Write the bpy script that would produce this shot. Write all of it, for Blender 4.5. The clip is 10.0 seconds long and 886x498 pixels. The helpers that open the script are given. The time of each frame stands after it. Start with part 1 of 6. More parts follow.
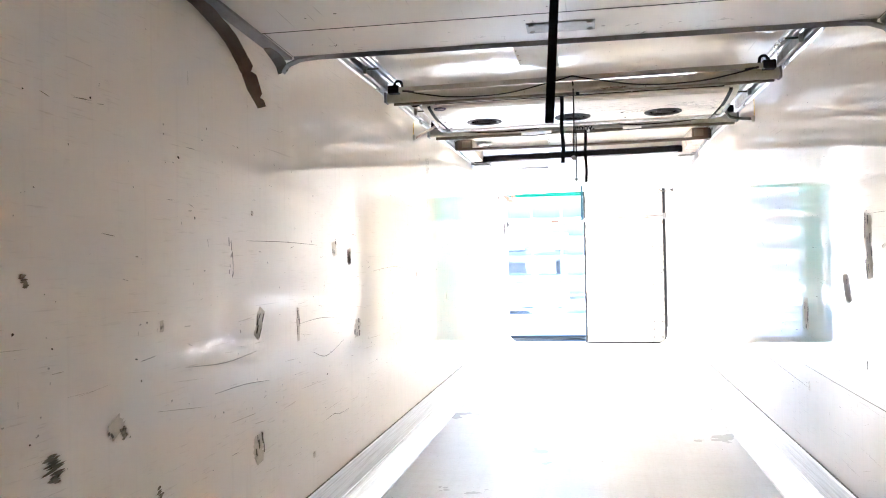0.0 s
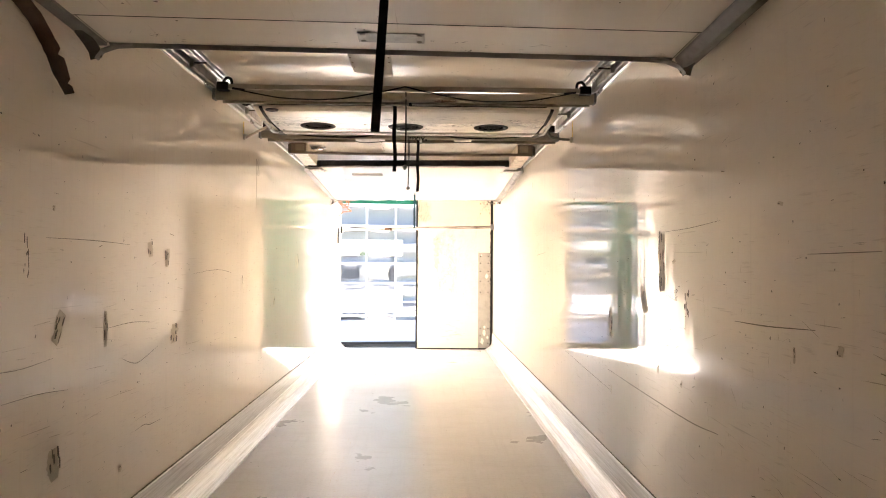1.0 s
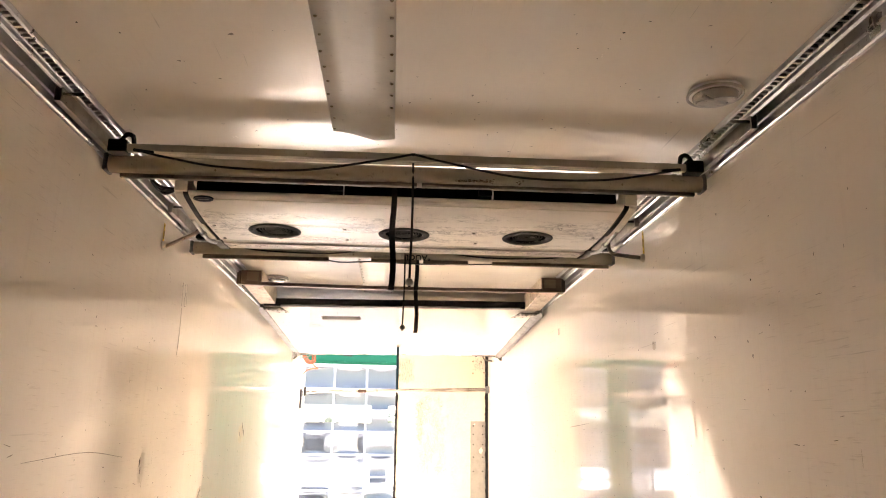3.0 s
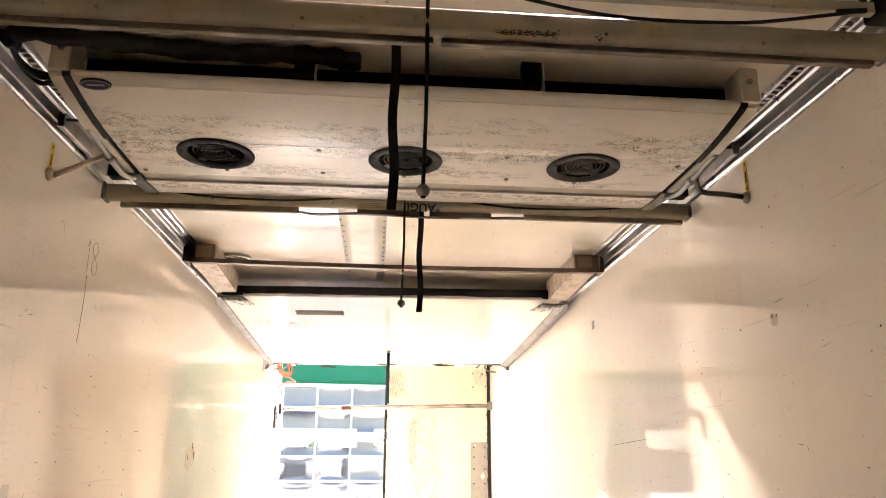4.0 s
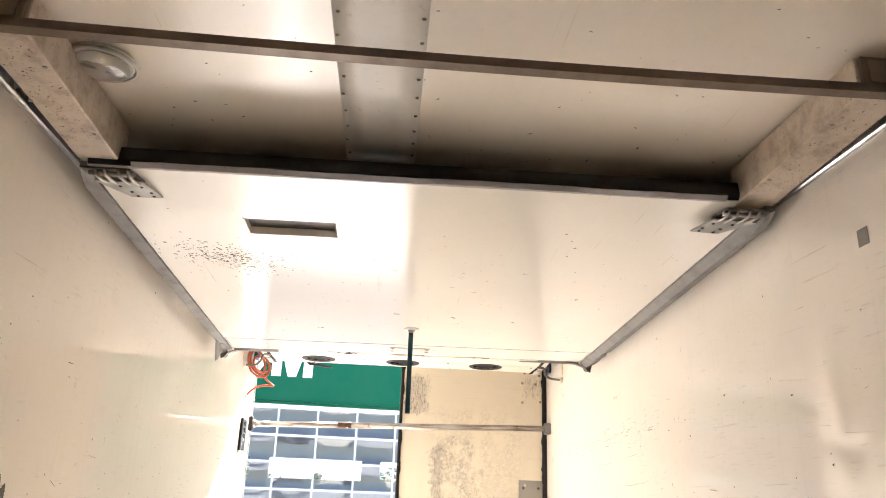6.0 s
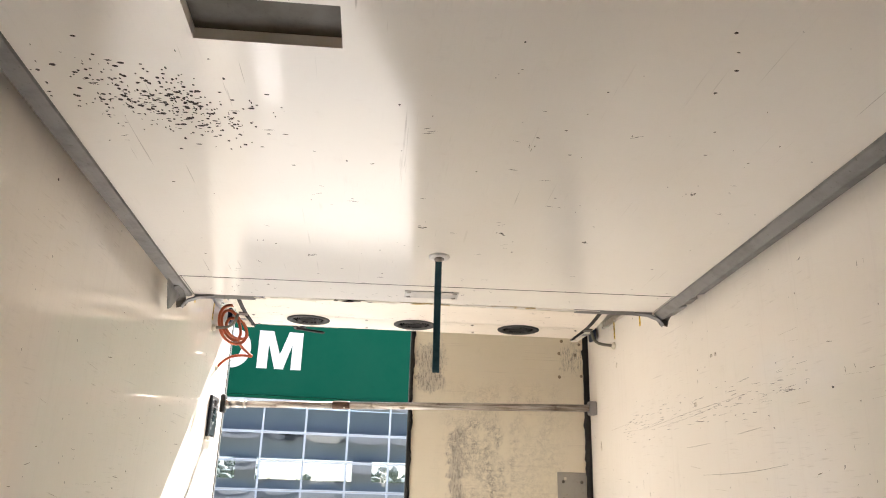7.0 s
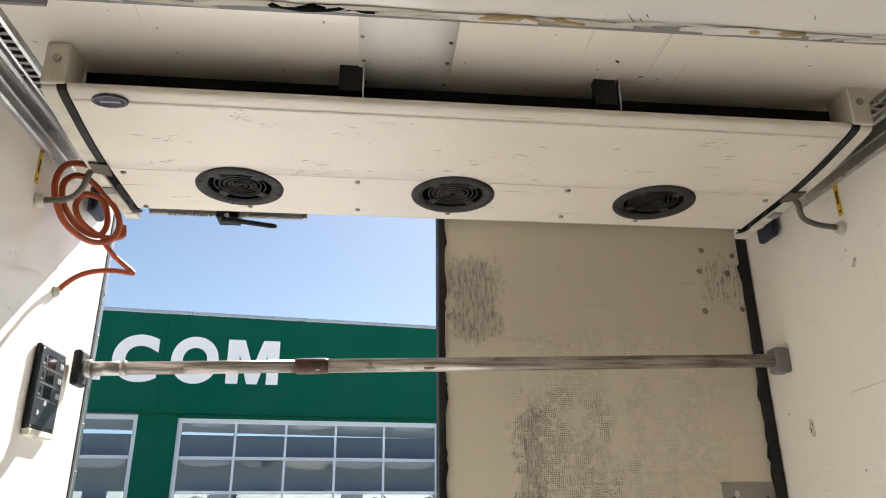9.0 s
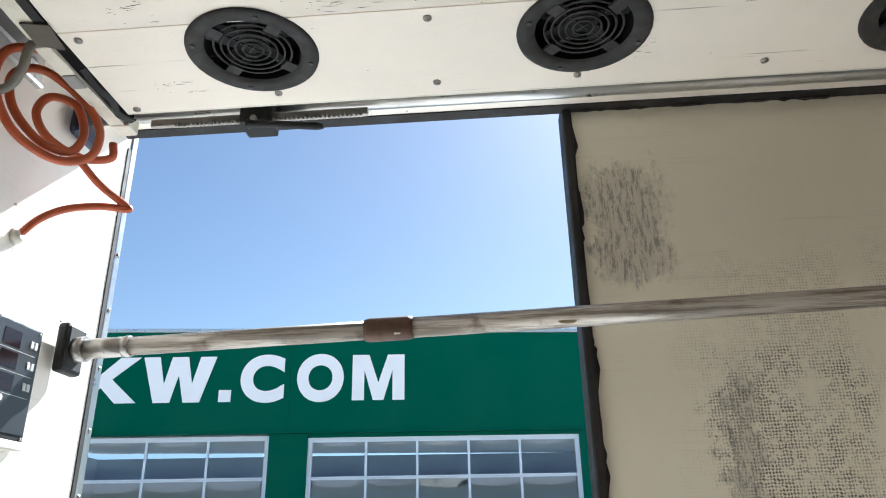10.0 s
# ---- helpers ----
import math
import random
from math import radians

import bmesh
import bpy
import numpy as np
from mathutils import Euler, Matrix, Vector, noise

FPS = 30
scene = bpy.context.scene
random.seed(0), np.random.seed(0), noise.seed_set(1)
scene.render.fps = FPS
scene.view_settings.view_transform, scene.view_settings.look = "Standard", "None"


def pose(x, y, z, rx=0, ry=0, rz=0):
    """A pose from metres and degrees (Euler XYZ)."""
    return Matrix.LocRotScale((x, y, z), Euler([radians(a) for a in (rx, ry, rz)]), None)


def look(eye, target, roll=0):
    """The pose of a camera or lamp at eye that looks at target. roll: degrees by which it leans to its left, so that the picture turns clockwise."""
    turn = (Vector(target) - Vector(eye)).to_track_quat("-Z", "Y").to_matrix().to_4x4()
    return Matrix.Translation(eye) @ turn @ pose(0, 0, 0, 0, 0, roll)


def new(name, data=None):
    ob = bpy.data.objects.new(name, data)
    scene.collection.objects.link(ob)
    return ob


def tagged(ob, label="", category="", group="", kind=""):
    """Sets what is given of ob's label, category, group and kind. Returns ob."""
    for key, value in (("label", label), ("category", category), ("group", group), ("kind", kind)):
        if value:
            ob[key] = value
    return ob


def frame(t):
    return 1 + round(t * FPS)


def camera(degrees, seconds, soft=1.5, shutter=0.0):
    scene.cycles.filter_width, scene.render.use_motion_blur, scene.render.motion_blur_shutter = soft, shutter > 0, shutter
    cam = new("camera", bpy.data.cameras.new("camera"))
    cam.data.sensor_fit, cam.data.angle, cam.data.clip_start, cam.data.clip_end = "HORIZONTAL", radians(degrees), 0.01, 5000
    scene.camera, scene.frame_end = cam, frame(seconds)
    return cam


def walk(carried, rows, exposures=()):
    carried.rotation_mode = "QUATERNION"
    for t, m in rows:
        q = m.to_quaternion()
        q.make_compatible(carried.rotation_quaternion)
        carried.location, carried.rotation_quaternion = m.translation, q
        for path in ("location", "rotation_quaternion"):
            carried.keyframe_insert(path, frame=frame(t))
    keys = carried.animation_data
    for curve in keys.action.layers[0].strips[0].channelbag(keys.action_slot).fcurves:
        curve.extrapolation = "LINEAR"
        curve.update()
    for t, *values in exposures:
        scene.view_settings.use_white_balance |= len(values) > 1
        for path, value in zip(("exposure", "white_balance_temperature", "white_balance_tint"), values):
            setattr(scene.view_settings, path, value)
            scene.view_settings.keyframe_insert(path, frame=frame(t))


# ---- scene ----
cam = camera(62.8, 10.0, soft=1.05)
PATH = [
    (0, (0.089, -0.699, 1.362), (-0.31, 1.261, 1.391), -1.1),
    (0.1, (0.095, -0.724, 1.368), (-0.145, 1.261, 1.392), -1.1),
    (0.2, (0.11, -0.746, 1.37), (-0.028, 1.249, 1.389), -0.6),
    (0.3, (0.121, -0.757, 1.368), (0.051, 1.241, 1.387), -0.5),
    (0.4, (0.13, -0.763, 1.369), (0.103, 1.236, 1.387), -0.2),
    (0.5, (0.143, -0.769, 1.363), (0.141, 1.231, 1.381), 0.0),
    (1, (0.129, -0.709, 1.363), (0.179, 1.29, 1.406), 0.4),
    (1.5, (0.107, -0.419, 1.363), (0.147, 1.569, 1.577), 0.3),
    (2, (0.099, 0.035, 1.393), (0.141, 2.001, 1.76), 0.4),
    (3.5, (-0.101, 1.696, 1.414), (0.06, 3.622, 1.93), 0.5),
    (4, (-0.09, 2.315, 1.39), (0.075, 4.23, 1.941), 0.3),
    (4.5, (-0.096, 2.929, 1.38), (0.061, 4.835, 1.966), 0.5),
    (5, (-0.083, 3.568, 1.41), (0.068, 5.469, 2.011), 1.0),
    (5.5, (-0.083, 4.2, 1.416), (0.058, 6.095, 2.038), 1.4),
    (6, (-0.122, 4.81, 1.434), (0.006, 6.702, 2.072), 2.2),
    (6.2, (-0.142, 5.072, 1.432), (-0.005, 6.966, 2.06), 2.2),
    (7.3, (-0.246, 6.423, 1.389), (-0.072, 8.308, 2.035), 1.4),
    (7.5, (-0.251, 6.673, 1.407), (-0.062, 8.557, 2.054), 1.2),
    (8, (-0.298, 7.301, 1.401), (-0.081, 9.182, 2.045), 0.6),
    (8.5, (-0.274, 7.891, 1.396), (-0.044, 9.761, 2.069), 0.1),
    (9, (-0.272, 8.416, 1.425), (-0.072, 10.275, 2.135), -0.4),
    (9.5, (-0.266, 8.846, 1.458), (-0.162, 10.698, 2.206), -0.9),
    (10, (-0.215, 9.307, 1.477), (-0.351, 11.155, 2.23), -1.1),
]
EXPOSURES = [(0.0, 5.5, 5450, 13), (0.4, 4.85, 6500, 14), (1.0, 4.38, 7400, 19), (2.0, 4.39, 7850, 23), (4.0, 4.2, 7450, 21), (5.0, 3.88, 7200, 19), (5.5, 3.6, 7050, 18), (6.0, 3.28, 6800, 15), (6.5, 2.9, 6650, 13), (7.5, 2.07, 6600, 12), (8.0, 1.86, 6550, 11), (9.0, 1.6, 6300, 9), (9.5, 1.64, 5950, 6), (10.0, 1.68, 5650, 4)]
walk(cam, [(t, look(eye, target, roll)) for t, eye, target, roll in PATH], EXPOSURES)

# ---- world, sun ----
TO_SUN = Vector((0.37, 1.0, 1.02)).normalized()
world = bpy.data.worlds.new("sky")
scene.world = world
world.use_nodes = True
wn = world.node_tree.nodes
sky = wn.new("ShaderNodeTexSky")
sky.sky_type, sky.sun_disc = "NISHITA", False
sky.dust_density, sky.ozone_density = 0.6, 0.4
sky.sun_elevation = math.asin(TO_SUN.z)
sky.sun_rotation = math.atan2(TO_SUN.x, TO_SUN.y)
world.node_tree.links.new(sky.outputs["Color"], wn["Background"].inputs["Color"])
wn["Background"].inputs["Strength"].default_value = 0.041
sun_data = bpy.data.lights.new("sun", "SUN")
sun_data.energy, sun_data.angle, sun_data.color = 5.0, radians(0.53), (1.0, 0.95, 0.88)
sun = new("sun", sun_data)
sun.matrix_basis = look((0, 30, 30), Vector((0, 30, 30)) - TO_SUN)

# many reflections between pale walls carry the daylight into the body
scene.cycles.max_bounces, scene.cycles.diffuse_bounces, scene.cycles.glossy_bounces = 32, 28, 12


# ---- materials ----
def shader(name, base, rough=0.5, metal=0.0, spec=0.5):
    m = bpy.data.materials.new(name)
    m.use_nodes = True
    p = m.node_tree.nodes["Principled BSDF"]
    p.inputs["Base Color"].default_value = (*base, 1)
    p.inputs["Roughness"].default_value = rough
    p.inputs["Metallic"].default_value = metal
    p.inputs["Specular IOR Level"].default_value = spec
    return m


def node(m, kind, **values):
    n = m.node_tree.nodes.new(kind)
    for key, value in values.items():
        n.inputs[key.replace("_", " ")].default_value = value
    return n


def wire(m, a, b):
    m.node_tree.links.new(a, b)


def coords(m, scale=(1, 1, 1), turn=(0, 0, 0), offset=(0, 0, 0)):
    tc = m.node_tree.nodes.new("ShaderNodeTexCoord")
    mp = m.node_tree.nodes.new("ShaderNodeMapping")
    mp.inputs["Scale"].default_value = scale
    mp.inputs["Rotation"].default_value = turn
    mp.inputs["Location"].default_value = offset
    wire(m, tc.outputs["Object"], mp.inputs["Vector"])
    return mp.outputs["Vector"]


def noise_tex(m, vec, scale, detail=3.0, rough=0.5):
    n = node(m, "ShaderNodeTexNoise", Scale=scale, Detail=detail, Roughness=rough)
    wire(m, vec, n.inputs["Vector"])
    return n.outputs["Fac"]


def ramp(m, fac, lo, hi, a=0.0, b=1.0):
    n = m.node_tree.nodes.new("ShaderNodeMapRange")
    n.interpolation_type = "SMOOTHSTEP"
    n.inputs["From Min"].default_value, n.inputs["From Max"].default_value = lo, hi
    n.inputs["To Min"].default_value, n.inputs["To Max"].default_value = a, b
    wire(m, fac, n.inputs["Value"])
    return n.outputs["Result"]


def calc(m, op, a, b):
    n = m.node_tree.nodes.new("ShaderNodeMath")
    n.operation = op
    for i, v in enumerate((a, b)):
        if isinstance(v, (int, float)):
            n.inputs[i].default_value = v
        else:
            wire(m, v, n.inputs[i])
    return n.outputs[0]


def blend(m, fac, a, b):
    n = m.node_tree.nodes.new("ShaderNodeMix")
    n.data_type = "RGBA"
    for i, v in ((0, fac), (6, a), (7, b)):
        if isinstance(v, (int, float)):
            n.inputs[i].default_value = v
        elif isinstance(v, tuple):
            n.inputs[i].default_value = (*v, 1)
        else:
            wire(m, v, n.inputs[i])
    return n.outputs[2]


def finish(m, color=None, rough=None, bump=None, depth=0.002, strength=0.4):
    p = m.node_tree.nodes["Principled BSDF"]
    if color is not None:
        wire(m, color, p.inputs["Base Color"])
    if rough is not None:
        wire(m, rough, p.inputs["Roughness"])
    if bump is not None:
        b = node(m, "ShaderNodeBump", Strength=strength, Distance=depth)
        wire(m, bump, b.inputs["Height"])
        wire(m, b.outputs["Normal"], p.inputs["Normal"])
    return m


def sheet_material(name, base, rough, axis, scratch=0.5, speck=0.5, wave=0.004, dimples=0.0):
    """Glass-fibre sheet: slow colour drift, long scratches, specks, gentle waviness. axis: the thin direction, x or z."""
    m = shader(name, base, rough, spec=0.7 if axis == "z" else 0.32)
    v = coords(m)
    drift = noise_tex(m, v, 0.9, 4, 0.6)
    dark = tuple(c * f for c, f in zip(base, (0.97, 0.96, 0.945)))
    color = blend(m, ramp(m, drift, 0.35, 0.7), base, dark)
    # long thin scratches along the body, and shorter leaning ones
    along = coords(m, (1, 0.7, 38) if axis == "x" else (38, 0.7, 1), (radians(4), 0, 0) if axis == "x" else (0, 0, radians(5)))
    a = ramp(m, noise_tex(m, along, 1.6, 2, 0.55), 0.69, 0.74)
    lean = coords(m, (1, 1.6, 55) if axis == "x" else (55, 1.6, 1), (radians(-16), 0, 0) if axis == "x" else (0, 0, radians(-20)), (3.1, 7.7, 1.3))
    b = ramp(m, noise_tex(m, lean, 1.3, 2, 0.55), 0.71, 0.75)
    where = ramp(m, noise_tex(m, coords(m, offset=(9, 2, 5)), 1.7, 3, 0.6), 0.45, 0.62)
    lines = calc(m, "MULTIPLY", calc(m, "MAXIMUM", a, b), where)
    color = blend(m, calc(m, "MULTIPLY", lines, scratch), color, (0.20, 0.17, 0.14))
    # haze of fine rubbed marks, mostly along the body
    rub = ramp(m, noise_tex(m, coords(m, (1, 5, 70) if axis == "x" else (70, 5, 1), offset=(5, 1, 2)), 1.6, 4, 0.65), 0.56, 0.70)
    zone = ramp(m, noise_tex(m, coords(m, offset=(2, 9, 4)), 2.3, 4, 0.65), 0.42, 0.62)
    color = blend(m, calc(m, "MULTIPLY", calc(m, "MULTIPLY", rub, zone), 0.26 if axis == "x" else 0.06), color, (0.42, 0.36, 0.29))
    grime = ramp(m, noise_tex(m, coords(m, offset=(6, 3, 8)), 11, 5, 0.75), 0.55, 0.78)
    color = blend(m, calc(m, "MULTIPLY", grime, 0.08), color, (0.40, 0.34, 0.27))
    dots = ramp(m, noise_tex(m, v, 34, 2, 0.5), 0.735, 0.76)
    spots = calc(m, "MULTIPLY", dots, ramp(m, noise_tex(m, coords(m, offset=(4, 4, 4)), 2.6, 2, 0.5), 0.5, 0.6))
    color = blend(m, calc(m, "MULTIPLY", spots, speck), color, (0.10, 0.085, 0.07))
    if axis == "x":
        # faint upright streaks in the colour, imitating the sheet's streaky reflections
        sheen = ramp(m, noise_tex(m, coords(m, (1, 22, 0.8), offset=(1, 4, 6)), 1.6, 4, 0.7), 0.55, 0.75)
        color = blend(m, calc(m, "MULTIPLY", sheen, 0.07), color, (0.42, 0.36, 0.29))
    r = ramp(m, noise_tex(m, v, 5.0, 5, 0.65), 0.2, 0.85, rough * 0.7, rough * 1.7)
    # rolled sheets: upright streaks of several widths along the body, and a fine skin
    bands = ((1.1, 0.03), (3.0, 0.05), (6.5, 0.10), (13, 0.06), (30, 0.02)) if axis == "x" else ((1.2, 0.22), (4.0, 0.15), (9.0, 0.08))
    height = calc(m, "MULTIPLY", noise_tex(m, v, 190 if axis == "x" else 40, 2, 0.5), 0.006 if axis == "x" else 0.004)
    if dimples:
        sp = m.node_tree.nodes.new("ShaderNodeSeparateXYZ")
        wire(m, v, sp.inputs[0])
        u, w = (calc(m, "SINE", calc(m, "MULTIPLY", calc(m, op, sp.outputs["X"], sp.outputs["Y"]), 800), 0) for op in ("ADD", "SUBTRACT"))
        height = calc(m, "ADD", height, calc(m, "MULTIPLY", calc(m, "MULTIPLY", u, w), dimples))
    for k, (step, tall) in enumerate(bands):
        swell = noise_tex(m, coords(m, (1, step, 0.05) if axis == "x" else (0.8, step, 1), offset=(k, 0, 0)), 1.6, 2, 0.5)
        height = calc(m, "ADD", height, calc(m, "MULTIPLY", swell, tall))
    return finish(m, color, r, height, wave, 0.5)


def worn(name, base, rough=0.4, metal=0.0, stain=(0.12, 0.10, 0.08), amount=0.4, scale=9.0, bump=0.0006):
    m = shader(name, base, rough, metal)
    v = coords(m)
    n1, n2 = noise_tex(m, v, scale, 5, 0.65), noise_tex(m, v, scale * 9, 3, 0.6)
    f = calc(m, "MULTIPLY", ramp(m, n1, 0.42, 0.72), amount)
    color = blend(m, f, base, tuple(0.5 * (a + b) for a, b in zip(base, stain)))
    color = blend(m, calc(m, "MULTIPLY", ramp(m, n2, 0.62, 0.74), amount), color, stain)
    return finish(m, color, ramp(m, n1, 0.3, 0.75, rough * 0.8, min(1, rough * 1.35)), n2, bump, 0.4)


CREAM = (0.94, 0.89, 0.82)
M_WALL = sheet_material("cream_glass_fibre_wall", CREAM, 0.03, "x", 0.22, 0.6, 0.010)
M_CEIL = sheet_material("cream_glass_fibre_ceiling", (0.93, 0.868, 0.775), 0.17, "z", 0.25, 0.8, 0.012)
M_PANEL = sheet_material("white_partition_sheet", (0.90, 0.87, 0.82), 0.08, "z", 0.4, 0.7, 0.003, 0.012)
M_LEAF = sheet_material("cream_door_sheet", (0.80, 0.735, 0.60), 0.42, "x", 0.12, 0.6, 0.003)


def banded(m, value, a, b, c, d):
    """1 between b and c, falling to 0 at a and d."""
    return calc(m, "MULTIPLY", ramp(m, value, a, b), ramp(m, value, c, d, 1.0, 0.0))


def soil_leaf(m):
    """Waffle-printed dirt, scrapes and streaks of the door leaf, laid over its colour."""
    p = m.node_tree.nodes["Principled BSDF"]
    before = p.inputs["Base Color"].links[0].from_socket
    tc = m.node_tree.nodes.new("ShaderNodeTexCoord")
    sp = m.node_tree.nodes.new("ShaderNodeSeparateXYZ")
    wire(m, tc.outputs["Object"], sp.inputs[0])
    x, z = sp.outputs["X"], sp.outputs["Z"]
    wobble = noise_tex(m, coords(m), 9, 5, 0.75)
    xw = calc(m, "ADD", x, calc(m, "MULTIPLY", calc(m, "SUBTRACT", wobble, 0.5), 0.28))
    zw = calc(m, "ADD", z, calc(m, "MULTIPLY", calc(m, "SUBTRACT", wobble, 0.5), 0.3))
    shake = calc(m, "MULTIPLY", calc(m, "SUBTRACT", noise_tex(m, coords(m), 70, 2, 0.6), 0.5), 0.012)
    xj, zj = calc(m, "ADD", x, shake), calc(m, "SUBTRACT", z, shake)
    grid = calc(m, "MULTIPLY", calc(m, "SINE", calc(m, "MULTIPLY", calc(m, "ADD", xj, zj), 430), 0), calc(m, "SINE", calc(m, "MULTIPLY", calc(m, "SUBTRACT", xj, zj), 430), 0))
    patchy = ramp(m, noise_tex(m, coords(m, (2.2, 1, 1.2)), 3.2, 4, 0.6), 0.34, 0.58)
    near = calc(m, "MULTIPLY", banded(m, xw, -0.36, -0.32, 0.0, 0.18), banded(m, zw, 0.75, 1.0, 1.82, 1.95))
    wide = calc(m, "MULTIPLY", calc(m, "MULTIPLY", banded(m, xw, -0.5, -0.2, 0.3, 0.58), banded(m, zw, 0.5, 0.9, 2.0, 2.2)), 0.4)
    field = calc(m, "MAXIMUM", near, wide)
    dots = calc(m, "MULTIPLY", calc(m, "MULTIPLY", calc(m, "MULTIPLY", ramp(m, grid, -0.02, 0.30), ramp(m, noise_tex(m, coords(m), 38, 4, 0.7), 0.40, 0.52)), field), patchy)
    color = blend(m, calc(m, "MULTIPLY", dots, 0.95), before, (0.085, 0.075, 0.07))
    stroke = ramp(m, noise_tex(m, coords(m, (90, 1, 16), (0, radians(8), 0)), 1.0, 7, 0.85), 0.49, 0.56)
    core = calc(m, "MULTIPLY", banded(m, xw, -0.33, -0.31, -0.27, -0.22), banded(m, zw, 1.2, 1.35, 1.75, 1.85))
    scrape = calc(m, "MULTIPLY", banded(m, xw, -0.58, -0.55, -0.43, -0.36), banded(m, zw, 2.02, 2.08, 2.34, 2.40))
    color = blend(m, calc(m, "MULTIPLY", calc(m, "MAXIMUM", core, scrape), 0.45), color, (0.42, 0.38, 0.33))
    both = calc(m, "MULTIPLY", calc(m, "MAXIMUM", core, scrape), stroke)
    color = blend(m, calc(m, "MULTIPLY", both, 0.62), color, (0.10, 0.09, 0.08))
    low = calc(m, "MULTIPLY", banded(m, xw, -0.32, -0.25, 0.05, 0.2), banded(m, zw, 0.12, 0.2, 0.42, 0.5))
    smear = ramp(m, noise_tex(m, coords(m, (5, 1, 30)), 1.2, 4, 0.7), 0.5, 0.65)
    color = blend(m, calc(m, "MULTIPLY", calc(m, "MULTIPLY", low, smear), 0.5), color, (0.22, 0.2, 0.17))
    corner = calc(m, "MULTIPLY", banded(m, xw, 0.40, 0.45, 0.56, 0.60), banded(m, zw, 2.2, 2.26, 2.36, 2.42))
    color = blend(m, calc(m, "MULTIPLY", calc(m, "MULTIPLY", corner, stroke), 0.6), color, (0.10, 0.09, 0.08))
    wire(m, color, p.inputs["Base Color"])


soil_leaf(M_LEAF)


def housing_material(name, base, mould, lo=0.47, hi=0.60, low=False, band=()):
    """Painted casing: fine scratches along it and, where mouldy, drifts of black specks."""
    m = shader(name, base, 0.36)
    v = coords(m)
    drift = noise_tex(m, v, 2.0, 4, 0.6)
    color = blend(m, ramp(m, drift, 0.35, 0.75), base, tuple(c * 0.93 for c in base))
    a = ramp(m, noise_tex(m, coords(m, (1.5, 60, 60), offset=(2, 5, 1)), 1.5, 3, 0.6), 0.67, 0.72)
    where = ramp(m, noise_tex(m, coords(m, offset=(7, 1, 3)), 3.3, 3, 0.6), 0.48, 0.62)
    color = blend(m, calc(m, "MULTIPLY", calc(m, "MULTIPLY", a, where), 0.65), color, (0.16, 0.13, 0.11))
    patch = ramp(m, noise_tex(m, coords(m, (0.55, 2.2, 1), offset=(1, 8, 2)), 3.5, 5, 0.7), lo, hi)
    specks = ramp(m, noise_tex(m, coords(m, (0.9, 1, 1)), 170, 5, 0.75), 0.46, 0.55)
    clumps = ramp(m, noise_tex(m, coords(m, (0.85, 1, 1), offset=(3, 3, 9)), 22, 5, 0.75), 0.42, 0.54)
    specks = calc(m, "MULTIPLY", specks, clumps)
    if band:
        sp = m.node_tree.nodes.new("ShaderNodeSeparateXYZ")
        wire(m, v, sp.inputs[0])
        yw = calc(m, "ADD", sp.outputs["Y"], calc(m, "MULTIPLY", calc(m, "SUBTRACT", noise_tex(m, v, 14, 4, 0.7), 0.5), 0.06))
        patch = calc(m, "MULTIPLY", patch, calc(m, "MULTIPLY", ramp(m, yw, band[0], band[1]), ramp(m, yw, band[2], band[3], 1.0, 0.05)))
    if low:
        sp = m.node_tree.nodes.new("ShaderNodeSeparateXYZ")
        wire(m, v, sp.inputs[0])
        patch = calc(m, "MULTIPLY", patch, ramp(m, sp.outputs["Y"], -0.36, -0.19, 0.12, 1.0))
    color = blend(m, calc(m, "MULTIPLY", calc(m, "MULTIPLY", specks, patch), mould), color, (0.10, 0.085, 0.07))
    return finish(m, color, ramp(m, drift, 0.3, 0.75, 0.28, 0.5), noise_tex(m, v, 90, 3, 0.6), 0.0006, 0.3)


M_HOUSING = housing_material("cream_painted_housing", (0.86, 0.785, 0.69), 0.04)
M_MOULD = housing_material("mould_speckled_housing", (0.82, 0.77, 0.70), 0.95, 0.435, 0.58, True)
M_TRAY = housing_material("mouldy_drip_tray", (0.82, 0.77, 0.70), 0.95, 0.30, 0.46, band=(0.285, 0.305, 0.355, 0.385))
M_COVER = worn("pale_lacquered_sheet_metal", (0.82, 0.80, 0.76), 0.42, 0.0, (0.45, 0.42, 0.38), 0.35, 4)
M_CAP = worn("ivory_plastic", (0.74, 0.70, 0.60), 0.45, 0, (0.25, 0.2, 0.15), 0.5, 12)
M_ALU = worn("brushed_aluminium", (0.62, 0.62, 0.62), 0.32, 1.0, (0.22, 0.20, 0.18), 0.5, 6)
M_KICK = shader("streaked_pale_aluminium", (0.66, 0.65, 0.63), 0.44, 0.5)
_s = noise_tex(M_KICK, coords(M_KICK, (60, 1.2, 60)), 1.6, 5, 0.7)
_p = noise_tex(M_KICK, coords(M_KICK, (1, 0.6, 1)), 5, 5, 0.65)
_c = blend(M_KICK, ramp(M_KICK, _s, 0.36, 0.66), (0.72, 0.735, 0.76), (0.58, 0.59, 0.605))
_c = blend(M_KICK, calc(M_KICK, "MULTIPLY", ramp(M_KICK, _s, 0.60, 0.68), 0.22), _c, (0.30, 0.28, 0.25))
_c = blend(M_KICK, calc(M_KICK, "MULTIPLY", ramp(M_KICK, _p, 0.55, 0.75), 0.25), _c, (0.40, 0.38, 0.34))
finish(M_KICK, _c, ramp(M_KICK, _s, 0.3, 0.7, 0.34, 0.52), _s, 0.0006, 0.3)
